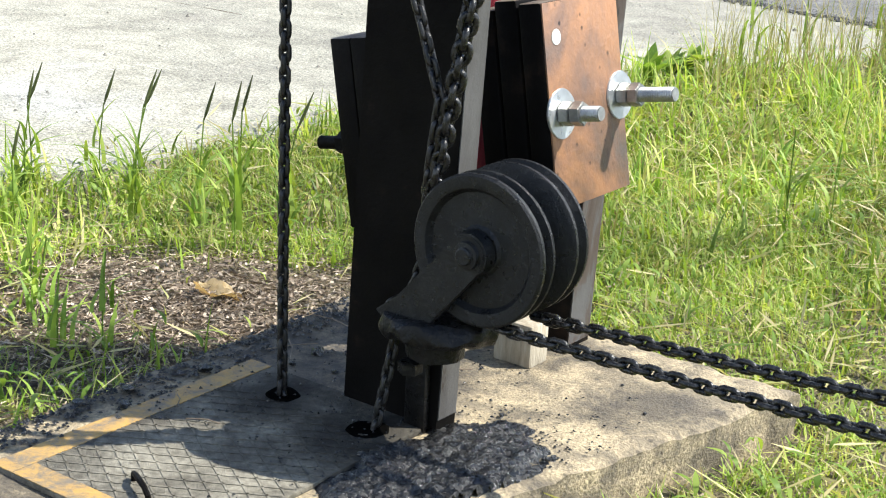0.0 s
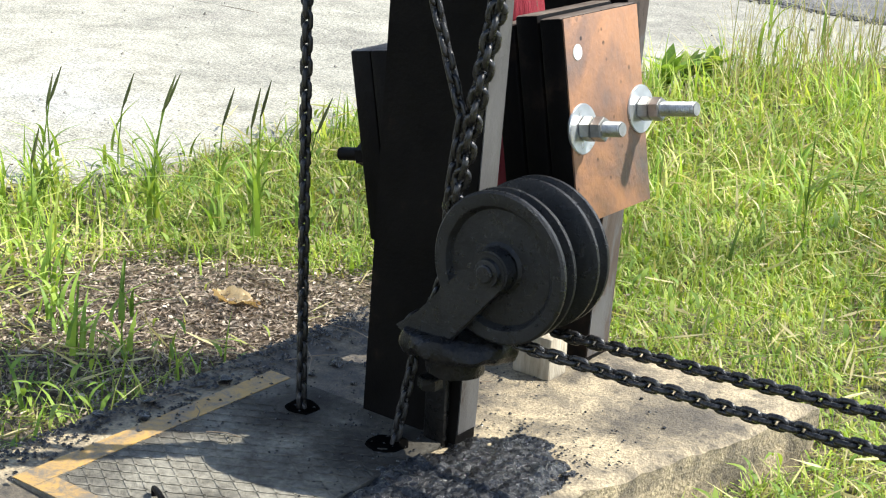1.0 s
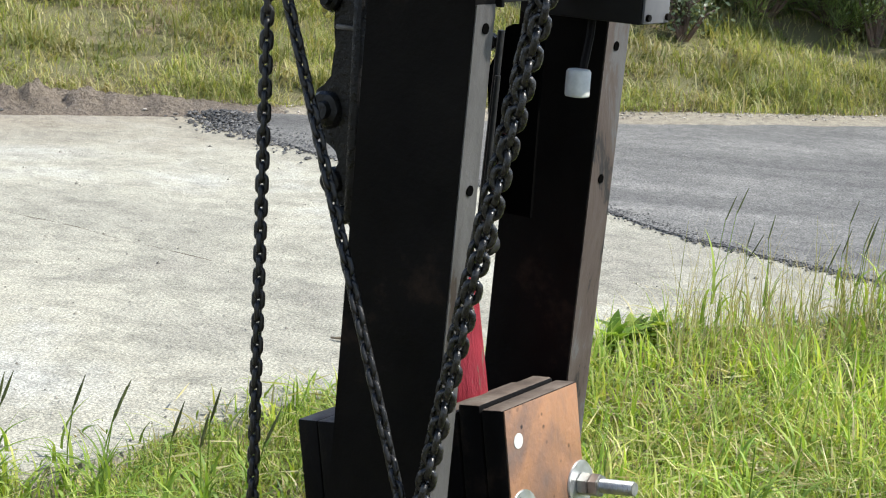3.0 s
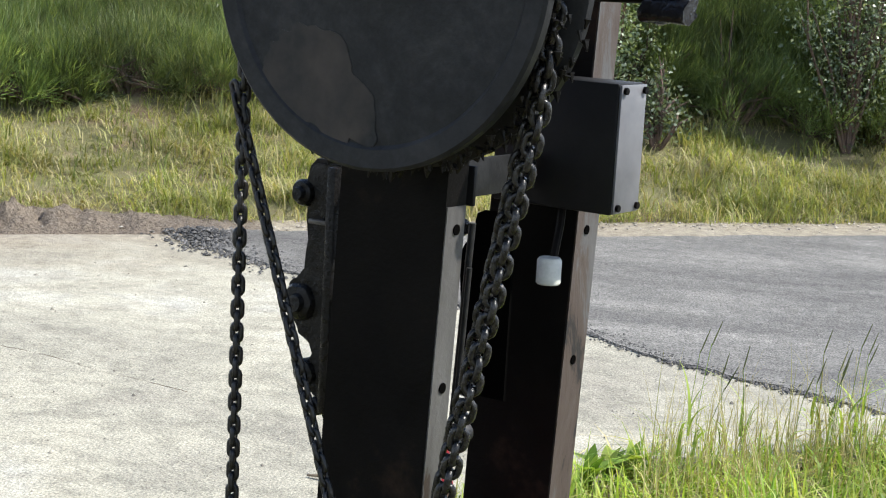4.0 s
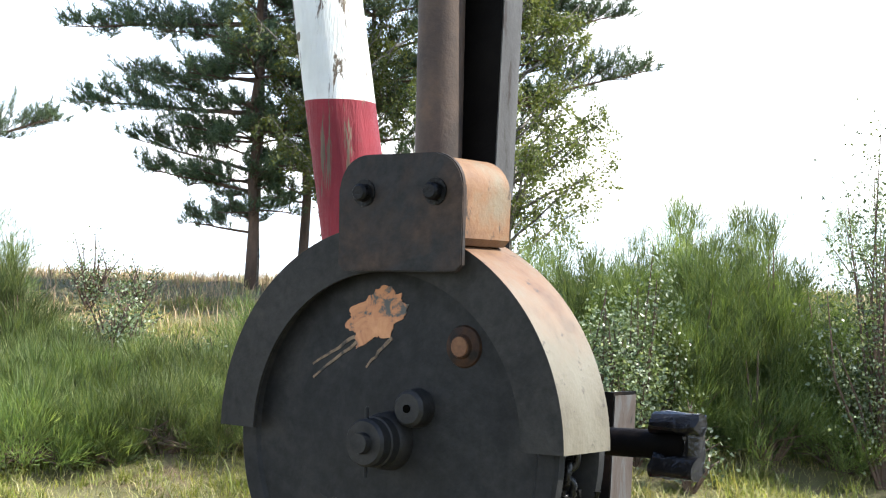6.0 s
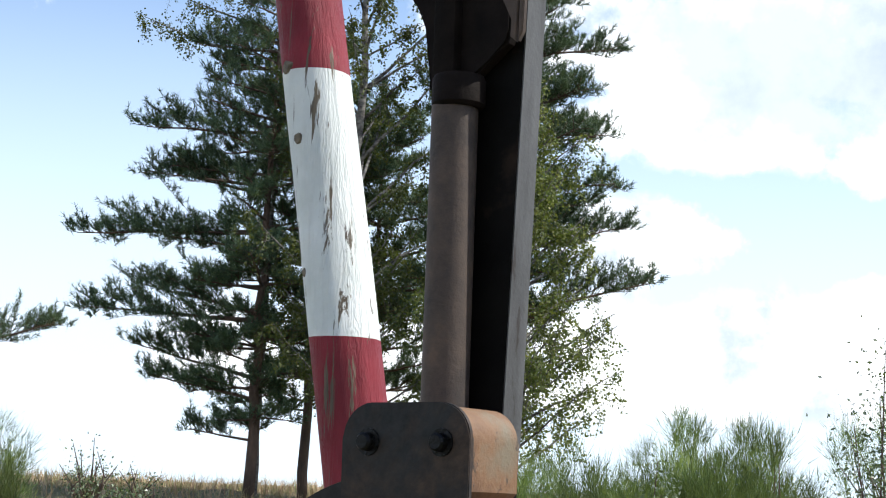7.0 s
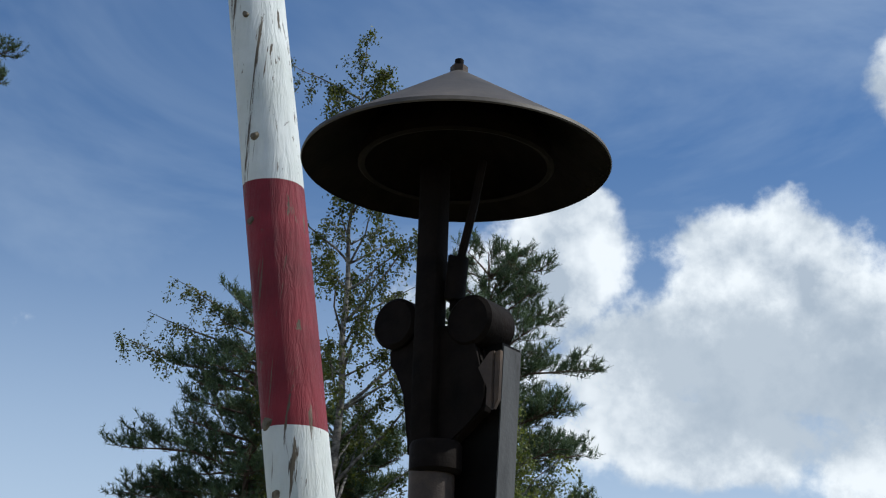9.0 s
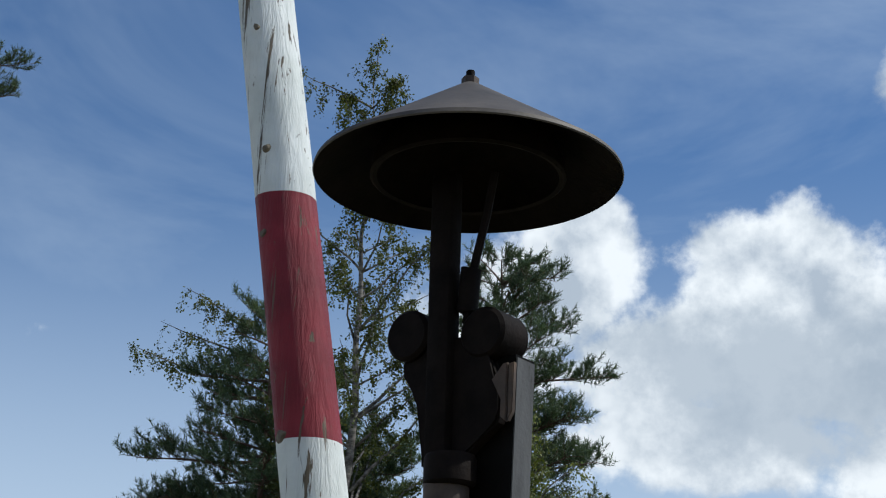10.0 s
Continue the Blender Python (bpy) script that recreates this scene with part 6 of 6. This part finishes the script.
    d2 /= np.linalg.norm(d2, axis=1)[:, None]
    sd = np.cross(d2, rng.normal(0, 1, (n, 3)))
    sd /= np.linalg.norm(sd, axis=1)[:, None]
    L, Wd = (rng.uniform(0.07, 0.16, n) * size)[:, None], rng.uniform(0.0014, 0.0034, n)[:, None]
    V = np.stack([roots - sd * Wd, roots + sd * Wd, roots + d2 * L], 1).reshape(-1, 3)
    raw("crown", V.tolist(), np.arange(3 * n).reshape(-1, 3).tolist(), mat, b)
    return b


def leafy_shrub(x, y, r, h, seed, count=2600, mat="shrub", size=0.038, z=None):
    rng = np.random.default_rng(seed)
    z = ground_z(x, y) if z is None else z
    b = thing("shrub", (x, y, z), "leafy shrub with pale glossy leaves on the bank", "shrub", "shrubs", turned=False)
    bm = bmesh.new()
    cs = []
    for i in range(26):
        az, el = rng.uniform(0, 6.28), rng.uniform(0.55, 1.5)
        L = h * rng.uniform(0.45, 1.0)
        p = Vector((math.cos(az) * math.cos(el) * r * 1.5, math.sin(az) * math.cos(el) * r * 1.5, math.sin(el) * L))
        q = p * 0.5 + Vector((rng.normal(0, 0.06), rng.normal(0, 0.06), 0.08))
        tube([(0, 0, -0.05), q, p], 0.01, 5, bm, [0.016, 0.01, 0.003])
        m = count // 26
        t = rng.uniform(0.25, 1.03, m)[:, None]
        pts = np.array(q) * 2 * t * (1 - t) + np.array(p) * t ** 2
        cs.append(pts + rng.normal(0, 0.055 * h / 1.4 + 0.02, (m, 3)))
    me = bpy.data.meshes.new("stem"); bm.to_mesh(me); bm.free(); me.materials.append(M["bark"])
    o = new("stem", me); o.parent = b
    leaf_cloud("crown", np.concatenate(cs), 0.6, size, size * 0.62, mat, b, rng)
    return b


for i, (x, y, r, top) in enumerate([(-1.5, 14.0, 0.7, 2.30), (-1.0, 13.5, 0.65, 2.28), (-0.55, 13.6, 0.7, 2.45), (-0.15, 13.4, 0.75, 2.56), (0.3, 13.6, 0.7, 2.5), (0.7, 13.4, 0.55, 2.22), (1.2, 13.8, 0.7, 1.95), (1.7, 13.8, 0.8, 2.05), (2.4, 14, 1.0, 2.3),
                                    (-0.35, 12.9, 0.5, 1.65), (0.3, 13.0, 0.55, 1.8), (0.9, 13.15, 0.5, 1.75), (-1.15, 13.0, 0.45, 1.6), (1.5, 13.3, 0.6, 1.6), (-5.5, 10.6, 0.45, 0.8), (-4.7, 10.75, 0.4, 0.75), (-4.95, 11.1, 0.4, 0.95), (-4.35, 11.3, 0.4, 1.0), (-3.85, 11.8, 0.4, 1.1), (-5.9, 10.9, 0.5, 1.0), (-4.7, 11.5, 0.35, 1.15),
                                    (-5.95, 12.7, 0.5, 2.15), (-6.5, 12.4, 0.7, 2.1), (-5.75, 12.6, 0.35, 2.15), (-5.55, 12.2, 0.5, 1.5), (-4.95, 11.75, 0.4, 1.22), (-5.45, 11.5, 0.45, 1.12), (-4.45, 12.2, 0.45, 1.28), (-3.75, 13.2, 0.5, 1.75), (-4.2, 11.95, 0.42, 1.2), (-6.2, 11.6, 0.6, 1.3), (-3.7, 12.4, 0.5, 1.45), (-3.3, 13.2, 0.5, 1.75), (-5.25, 12.3, 0.4, 1.38), (-2.4, 14.2, 0.8, 2.0), (-3.0, 14.6, 0.7, 1.9), (-1.9, 15.5, 1.0, 2.3), (-0.35, 14.2, 0.8, 2.62), (0.2, 14.3, 0.7, 2.6), (-1.1, 14.3, 0.7, 2.5),
                                    (-4.35, 10.75, 0.36, 0.98), (-3.9, 10.95, 0.36, 1.02), (-3.45, 11.2, 0.36, 1.06), (-3.05, 11.5, 0.36, 1.1), (-4.75, 10.5, 0.36, 0.92)]):
    h = max(0.38, (top - ground_z(x, y) - 0.20) / 0.92)
    # most bushes on the left take the darker shoot colour
    broom_bush(x, y, r, h, 500 + i, mat=("broomdark" if x < -3.2 and i % 4 else "broom"), count=int(min(21000, 19000 * max(0.38, r * h))))
for i, (x, y, r, h, c) in enumerate([(-0.68, 12.55, 0.40, 1.75, 3600), (-0.92, 12.4, 0.3, 1.45, 1800), (-0.25, 12.05, 0.25, 0.7, 700), (1.18, 12.8, 0.42, 2.75, 3600), (1.5, 13.2, 0.6, 2.0, 1800), (-4.87, 12.5, 0.28, 0.95, 900), (-4.55, 11.9, 0.3, 0.6, 600), (-5.3, 13.5, 0.5, 0.8, 700), (-1.45, 13.4, 0.4, 1.25, 1200), (-3.95, 12.1, 0.3, 0.6, 500), (-7.05, 17.2, 0.3, 0.9, 500), (-6.5, 17.3, 0.3, 0.7, 400)]):
    leafy_shrub(x, y, r, h, 600 + i, int(c * 1.9))


def limb(bm, a, b, r0, r1, rng, wob=0.06, n=6):
    a, b = Vector(a), Vector(b)
    L = (b - a).length
    pts = [a.lerp(b, i / n) + (Vector((rng.normal(0, wob), rng.normal(0, wob), rng.normal(0, wob * 0.6))) * L * 0.12 if 0 < i < n else Vector()) for i in range(n + 1)]
    tube(pts, r0, 6, bm, [r0 + (r1 - r0) * i / n for i in range(n + 1)])
    return pts


def pine(x, y, height, seed, reach, whorls, heroes=(), lean_x=0.0):
    """A Scots pine: a tapering trunk, spaced whorls of limbs, flat sprays of twigs on each, and upturned shoots set with needles.
    reach: (height, length of limbs); whorls: their lowest height and spacing; heroes: single long limbs, (dx, dy, height) of their tips."""
    rng = np.random.default_rng(seed)
    z = ground_z(x, y) - 0.1
    t = thing("pine_tree", (x, y, z), "Scots pine with dark needle tufts and a reddish trunk", "pine tree", "pines", turned=False)
    bm = bmesh.new()
    limb(bm, (0, 0, 0), (lean_x, 0, height), 0.0085 * height + 0.03, 0.012, rng, 0.018, 14)
    limbs = []
    for dx, dy, tip in heroes:
        e = Vector((dx * 0.91, dy, tip - z - 0.13))
        L = e.xy.length
        limbs.append((Vector((lean_x * tip / height, 0, max(0.3, e.z - L * rng.uniform(0.0, 0.28)))), e))
    zz = whorls[0] - z
    while zz < height * 0.985:
        L0 = float(np.interp(z + zz, [a for a, b in reach], [b for a, b in reach]))
        k = int(rng.integers(4, 7))
        turn = rng.uniform(0, 6.28)
        for j in range(k):
            az = turn + 6.283 * j / k + rng.normal(0, 0.3)
            L = L0 * rng.uniform(0.55, 1.08)
            p = Vector((lean_x * zz / height, 0, zz + rng.normal(0, 0.06)))
            up = rng.uniform(-0.10, 0.28) + 0.55 * max(0.0, zz / height - 0.8) * 5
            limbs.append((p, p + Vector((math.cos(az) * L, math.sin(az) * L, L * up))))
        zz += whorls[1] * rng.uniform(0.75, 1.25)
    seats, ways = [], []
    for p, e in limbs:
        L = (e - p).length
        pts = limb(bm, p, e, 0.010 + 0.011 * L, 0.005, rng, 0.07, 6)
        out = (e - p).normalized()
        side = Vector((-out.y, out.x, 0)).normalized()
        nb = max(6, int(L / 0.064))
        for s in range(nb):
            f = 0.28 + 0.72 * (s + rng.uniform(0, 0.6)) / nb
            i = min(5, int(f * 6))
            q = pts[i].lerp(pts[i + 1], min(1.0, f * 6 - i))
            tl = (0.20 + 0.34 * L * (1.12 - f)) * rng.uniform(0.6, 1.2)
            tw = q + (side * rng.choice([-1, 1]) * rng.uniform(0.35, 1.0) + out * rng.uniform(0.35, 0.9) + Vector((0, 0, rng.uniform(-0.22, 0.75)))).normalized() * tl
            tube([q, tw], 0.005, 3, bm, [0.006, 0.003])
            m = 3 + int(tl / 0.07)
            for c in range(m):
                g = q.lerp(tw, 0.2 + 0.8 * (c + rng.uniform(0, 1)) / m)
                w = (tw - q).normalized() * 0.55 + Vector((rng.normal(0, 0.35), rng.normal(0, 0.35), rng.uniform(0.35, 1.0)))
                seats.append(g[:]); ways.append(w.normalized()[:])
    me = bpy.data.meshes.new("trunk"); bm.to_mesh(me); bm.free(); me.materials.append(M["bark"]); me.shade_smooth()
    o = new("trunk", me); o.parent = t
    seats, ways = np.array(seats), np.array(ways)
    per = 20
    n = len(seats) * per
    shoot = np.repeat(rng.uniform(0.09, 0.17, len(seats)), per)
    w = np.repeat(ways, per, 0)
    c = np.repeat(seats, per, 0) + w * (shoot * rng.uniform(0.0, 1.0, n))[:, None]
    d = w * 0.75 + rng.normal(0, 0.52, (n, 3))
    d /= np.linalg.norm(d, axis=1)[:, None]
    sd = np.cross(d, rng.normal(0, 1, (n, 3))); sd /= np.linalg.norm(sd, axis=1)[:, None]
    L = rng.uniform(0.06, 0.10, n)[:, None]
    V = np.stack([c - sd * 0.005, c + sd * 0.005, c + d * L], 1).reshape(-1, 3)
    raw("crown", V.tolist(), np.arange(3 * n).reshape(-1, 3).tolist(), "pine", t)
    return t


def birch(x, y, height, seed, spread, low=0.16, heroes=(), leaves=58):
    """A birch: rising limbs, fine hanging twigs and small leaves along them; heroes: (dx, height) of the tips of single long limbs."""
    rng = np.random.default_rng(seed)
    z = ground_z(x, y) - 0.1
    t = thing("birch_tree", (x, y, z), "slender birch with fine hanging twigs and light leaves", "birch tree", "birches", turned=False)
    bm = bmesh.new()
    limb(bm, (0, 0, 0), (0.1, 0, height), 0.011 * height, 0.005, rng, 0.05, 14)
    limbs = [(Vector((0.1, 0, min(height, max(0.5, tip - z - 0.45 * abs(dx))))), Vector((dx, rng.normal(0, 0.2), tip - z)), 11 + int(4 * abs(dx))) for dx, tip in heroes]
    zz = low
    while zz < 0.96:
        for j in range(rng.integers(2, 4)):
            az = rng.uniform(0, 6.28)
            L = spread * (0.22 + 0.78 * math.sin(min(1, (1.03 - zz) / 0.8) * math.pi / 2)) * rng.uniform(0.5, 1.1)
            p = Vector((0.1 * zz, 0, zz * height))
            limbs.append((p, p + Vector((math.cos(az) * L, math.sin(az) * L, L * rng.uniform(0.5, 1.2))), int(5 + 6 * L)))
        zz += rng.uniform(0.02, 0.045)
    cs = []
    for p, e, twigs in limbs:
        pts = limb(bm, p, e, 0.006 + 0.010 * (e - p).length, 0.003, rng, 0.12, 5)
        for s in range(twigs):
            f = rng.uniform(0.3, 1.0) * 5
            i = min(4, int(f))
            q = pts[i].lerp(pts[i + 1], f - i)
            h = q + Vector((rng.normal(0, 0.16), rng.normal(0, 0.16), -rng.uniform(0.08, 0.5)))
            mid = q.lerp(h, 0.4) + Vector((rng.normal(0, .05), rng.normal(0, .05), 0.07))
            tube([q, mid, h], 0.003, 3, bm, [0.004, 0.0025, 0.0015])
            m = int(leaves * rng.uniform(0.4, 1.4))
            g = rng.uniform(0.05, 1.05, m)[:, None]
            cs.append(np.array(q) * (1 - g) ** 2 + 2 * np.array(mid) * g * (1 - g) + np.array(h) * g ** 2 + rng.normal(0, 0.035, (m, 3)))
    me = bpy.data.meshes.new("trunk"); bm.to_mesh(me); bm.free(); me.materials.append(M["birchbark"]); me.shade_smooth()
    o = new("trunk", me); o.parent = t
    leaf_cloud("crown", np.concatenate(cs), 0.6, 0.044, 0.032, "birch", t, rng, droop=0.7)
    return t


PINE_TIPS = [(-1.87, 0.1, 6.78), (-2.87, 0.2, 5.36), (-2.44, -0.3, 4.31), (-1.82, 0.3, 3.87), (-1.48, -0.2, 3.45), (-0.94, 0.1, 2.80), (-1.07, 0.0, 7.86), (-2.1, 0.5, 4.75), (-1.5, -0.5, 6.05)]
pine(-6.05, 20.0, 6.85, 21, [(2.7, 0.45), (3.3, 0.9), (4.2, 1.3), (5.4, 1.35), (6.6, 1.05), (7.6, 0.65), (8.7, 0.25)], (2.75, 0.36), PINE_TIPS, 0.1)
pine(-5.55, 20.8, 6.3, 22, [(2.8, 0.5), (4.5, 1.25), (6.5, 1.2), (7.8, 0.45)], (3.0, 0.4))
pine(-4.9, 21.8, 5.6, 23, [(3.2, 0.9), (5.0, 1.4), (7.4, 0.5)], (3.3, 0.4))
RIGHT_TIPS = [(1.59, 0.0, 7.87), (1.27, -0.3, 7.27), (1.50, 0.2, 6.78), (1.66, -0.1, 6.07), (1.77, 0.2, 5.56), (2.14, 0.0, 4.80), (0.95, 0.1, 9.30), (1.08, -0.2, 8.55)]
pine(-3.05, 20.5, 7.7, 24, [(3.2, 0.8), (4.7, 1.25), (6.0, 1.2), (7.4, 1.05), (8.6, 0.7), (9.6, 0.25)], (3.4, 0.36), RIGHT_TIPS, 0.1)
pine(-13.35, 23.0, 14.5, 25, [(3, 1.2), (9, 1.3), (16, 0.6)], (6.0, 1.1), [(3.55, 0.0, 4.45), (1.95, 0.0, 14.25), (1.8, 0.2, 13.8)])
birch(-4.6, 19.0, 9.9, 31, 1.4, 0.12, [(0.55, 11.3), (-0.75, 11.4), (0.2, 12.1)])
birch(-2.6, 18.6, 5.2, 32, 1.35, 0.16, leaves=48)
birch(-6.15, 20.5, 6.6, 33, 0.6, 0.9, [(-2.0, 8.35), (-1.2, 9.1), (-0.5, 8.75), (-1.5, 8.6)])


def build_far_scrub():
    """Low far scrub and pale reed grass on the crest of the bank."""
    rng = np.random.default_rng(77)
    n = 45000
    x, y = rng.uniform(-16, 8, n), rng.uniform(15, 30, n)
    z = np.array([ground_z(a, b) for a, b in zip(x, y)]) - 0.05
    ob = blades("crest_grass", np.stack([x, y, z], 1), rng.uniform(0.12, 0.42, n), rng.uniform(0.006, 0.016, n), rng.uniform(0.2, 1.1, n), rng.uniform(0, 6.28, n), "crest", seg=2)
    tagged(ob, "tall reddish dry grass on the crest of the bank", "grass", kind="stuff")


M["crest"] = (lambda k: k.color(k.ramp(k.island(), (0.0, (0.42, 0.30, 0.15)), (0.5, (0.52, 0.34, 0.21)), (1.0, (0.30, 0.33, 0.10)))).m)(Mat("crest_grass", 0.7))
build_far_scrub()
for i, (x, y, r, h) in enumerate([(-8.5, 17, 0.9, 1.4), (-10.5, 18, 1.2, 1.6), (1.8, 18, 1.4, 2.0), (3.5, 17, 1.3, 2.2), (-0.5, 19, 1.2, 1.6)]):
    broom_bush(x, y, r, h, 700 + i, 9000)


# ---- small things on and by the slab ----
def build_clutter():
    rng = random.Random(12)
    # mound of oily dirt
    d = thing("oily_dirt", (-1.05, 1.60, TOP), "glistening heap of oil-soaked dirt on the slab", "dirt heap")
    bm = bmesh.new()
    n = 60
    grid = {}
    for j in range(n + 1):
        for i in range(n + 1):
            u, v = -1.23 + 0.33 * i / n, 1.36 + 0.44 * j / n
            f = max(0.0, 1 - ((u + 1.105) / 0.13) ** 2 - ((v - 1.59) / 0.21) ** 2 + 0.45 * noise.noise((u * 16, v * 16, 3))) if u < slab_edge(v) - 0.02 else 0.0
            z = TOP - 0.004 + 0.016 * min(1, f * 1.6) + (0.008 * noise.noise((u * 55, v * 55, 1)) + 0.005 * noise.noise((u * 130, v * 130, 2))) * min(1, f * 3)
            grid[i, j] = bm.verts.new((u, v, z))
    for j in range(n):
        for i in range(n):
            quad = (grid[i, j], grid[i + 1, j], grid[i + 1, j + 1], grid[i, j + 1])
            if all(q.co.x < slab_edge(q.co.y) - 0.015 for q in quad):
                bm.faces.new(quad)
    bmesh.ops.delete(bm, geom=[q for q in bm.verts if not q.link_faces], context="VERTS")
    part("dirt", bm, "oil", d)
    # clods
    spots = [(-1.60, 1.50, 0.020), (-1.565, 1.46, 0.016), (-1.575, 1.63, 0.022), (-1.50, 1.80, 0.018), (-1.46, 1.83, 0.014), (-1.40, 1.80, 0.012), (-1.43, 1.76, 0.010), (-1.36, 1.66, 0.009), (-1.62, 1.42, 0.014), (-1.35, 1.60, 0.008), (-1.50, 1.74, 0.010), (-1.41, 1.87, 0.012), (-1.33, 1.62, 0.006), (-1.02, 1.72, 0.010), (-0.95, 1.62, 0.013), (-1.15, 1.80, 0.008), (-1.0, 1.95, 0.006), (-1.08, 2.02, 0.005)]
    for u, v, r in spots:
        u = min(u, slab_edge(v) - 0.03)
        bm = bmesh.new()
        r *= 0.62
        bmesh.ops.create_icosphere(bm, subdivisions=1, radius=r)
        for vt in bm.verts:
            vt.co *= 1 + 0.9 * noise.noise(vt.co * 90 + Vector((u * 9, v * 9, 0)))
            vt.co.z *= 0.6
        bm.transform(Matrix.Translation((u, v, TOP + r * 0.4 + 0.001)))
        bm.transform(MF)
        o = part("clod", bm, "oil")
        tagged(o, "dark clod of oily earth on the slab", "clod", "clods")
    # crumbs of oily earth, too small to pick apart
    vs, fs = [], []
    for i in range(2400):
        u, v = rng.uniform(-1.63, -1.22), rng.uniform(1.45, 2.15)
        if i % 3 == 1:
            u = -1.628 + abs(rng.gauss(0, 0.035))
            v = rng.uniform(1.15, 2.15)
        if i % 9 == 2:
            v = 2.165 - abs(rng.gauss(0, 0.05))
        if i % 3 == 0:
            u, v = -1.07 + rng.gauss(0, 0.10), 1.62 + rng.gauss(0, 0.14)
        if not (-1.63 < u < slab_edge(v) - 0.02 and 1.0 < v < 2.17):
            continue
        r = rng.uniform(0.0012, 0.0035) * (1.8 if i % 3 == 1 else 1)
        k = len(vs)
        p = MF @ Vector((u, v, TOP + (0.010 if -1.545 < u < -1.20 and v < 1.70 else 0.003)))
        for dx, dy, dz in ((1, 0, 0), (0, 1, 0), (-1, 0, 0), (0, -1, 0), (0, 0, 0.8)):
            q = rng.uniform(0.6, 1.2)
            vs.append((p.x + dx * r * q, p.y + dy * r * q, p.z + dz * r * q))
        fs += [(k, k + 1, k + 4), (k + 1, k + 2, k + 4), (k + 2, k + 3, k + 4), (k + 3, k, k + 4)]
    tagged(raw("dirt_crumbs", vs, fs, "oil"), "dark crumbs of oily earth scattered on the slab", "dirt", kind="stuff")
    # twigs and straws
    for i in range(9):
        u, v, a, L = rng.uniform(-1.6, -1.28), rng.uniform(1.45, 1.95), rng.uniform(0, 3.14), rng.uniform(0.03, 0.12)
        p, q = Vector((u, v, TOP + 0.016)), Vector((u + L * math.cos(a), v + L * math.sin(a), TOP + 0.013))
        bm = tube([p, p.lerp(q, 0.5) + Vector((0.004, 0.003, 0.003)), q], 0.0009, 5)
        bm.transform(MF)
        tagged(part("twig", bm, "twig"), "thin dry twig lying on the slab", "twig", "twigs")
    bm = tube([(-1.05, 4.62, FLAT + 0.012), (-0.98, 4.60, FLAT + 0.022), (-0.90, 4.57, FLAT + 0.016), (-0.84, 4.58, FLAT + 0.012)], 0.006, 6, None, [0.003, 0.008, 0.007, 0.003])
    tube([(-0.95, 4.59, FLAT + 0.018), (-0.91, 4.63, FLAT + 0.03), (-0.88, 4.68, FLAT + 0.02)], 0.003, 5, bm)
    tagged(part("stick", bm, "twig"), "broken dry stick lying on the gravel", "stick")
    # curled dead leaf
    bm = bmesh.new()
    n, m = 14, 8
    g = {}
    for i in range(n + 1):
        for j in range(m + 1):
            a, b = i / n * 2 - 1, j / m * 2 - 1
            wd = 0.024 * (1 - abs(a) ** 3 * 0.6)
            g[i, j] = bm.verts.new((a * 0.046 + 0.006 * noise.noise((b * 3, a * 2, 5)), b * wd * 0.95, 0.014 + 0.013 * b * b * (1 - 0.5 * a) + 0.006 * math.sin(a * 4 + b * 2) + 0.010 * noise.noise((a * 3, b * 3, 1))))
    for i in range(n):
        for j in range(m):
            bm.faces.new((g[i, j], g[i + 1, j], g[i + 1, j + 1], g[i, j + 1]))
    bmesh.ops.solidify(bm, geom=bm.faces[:], thickness=0.0012)
    bm.transform(Matrix.Translation((-0.853, 2.668, FLAT - 0.004)) @ Matrix.Rotation(radians(-14), 4, "Z"))
    tagged(part("dead_leaf", bm, "deadleaf"), "curled yellow-brown dead leaf on the litter", "leaf")
    # small wooden wedge behind the sheave
    bm = box((-1.255, 2.0, TOP + 0.035), (0.07, 0.05, 0.07), 0.004)
    bm.transform(MF)
    tagged(part("wooden_wedge", bm, "wood"), "weathered wooden block between the posts on the slab", "wedge")


M["twig"] = (lambda k: k.color(k.ramp(k.noise(50, 3), (0.3, (0.10, 0.07, 0.045)), (0.7, (0.20, 0.155, 0.10)))).m)(Mat("dry_twig", 0.8))
M["wood"] = (lambda k: k.color(k.ramp(k.noise(40, 5, squash=(3, 3, 0.4)), (0.3, (0.22, 0.18, 0.12)), (0.7, (0.42, 0.37, 0.28)))).bump(k.noise(60, 4, squash=(3, 3, 0.4)), 0.003).m)(Mat("grey_wood", 0.8))
build_clutter()
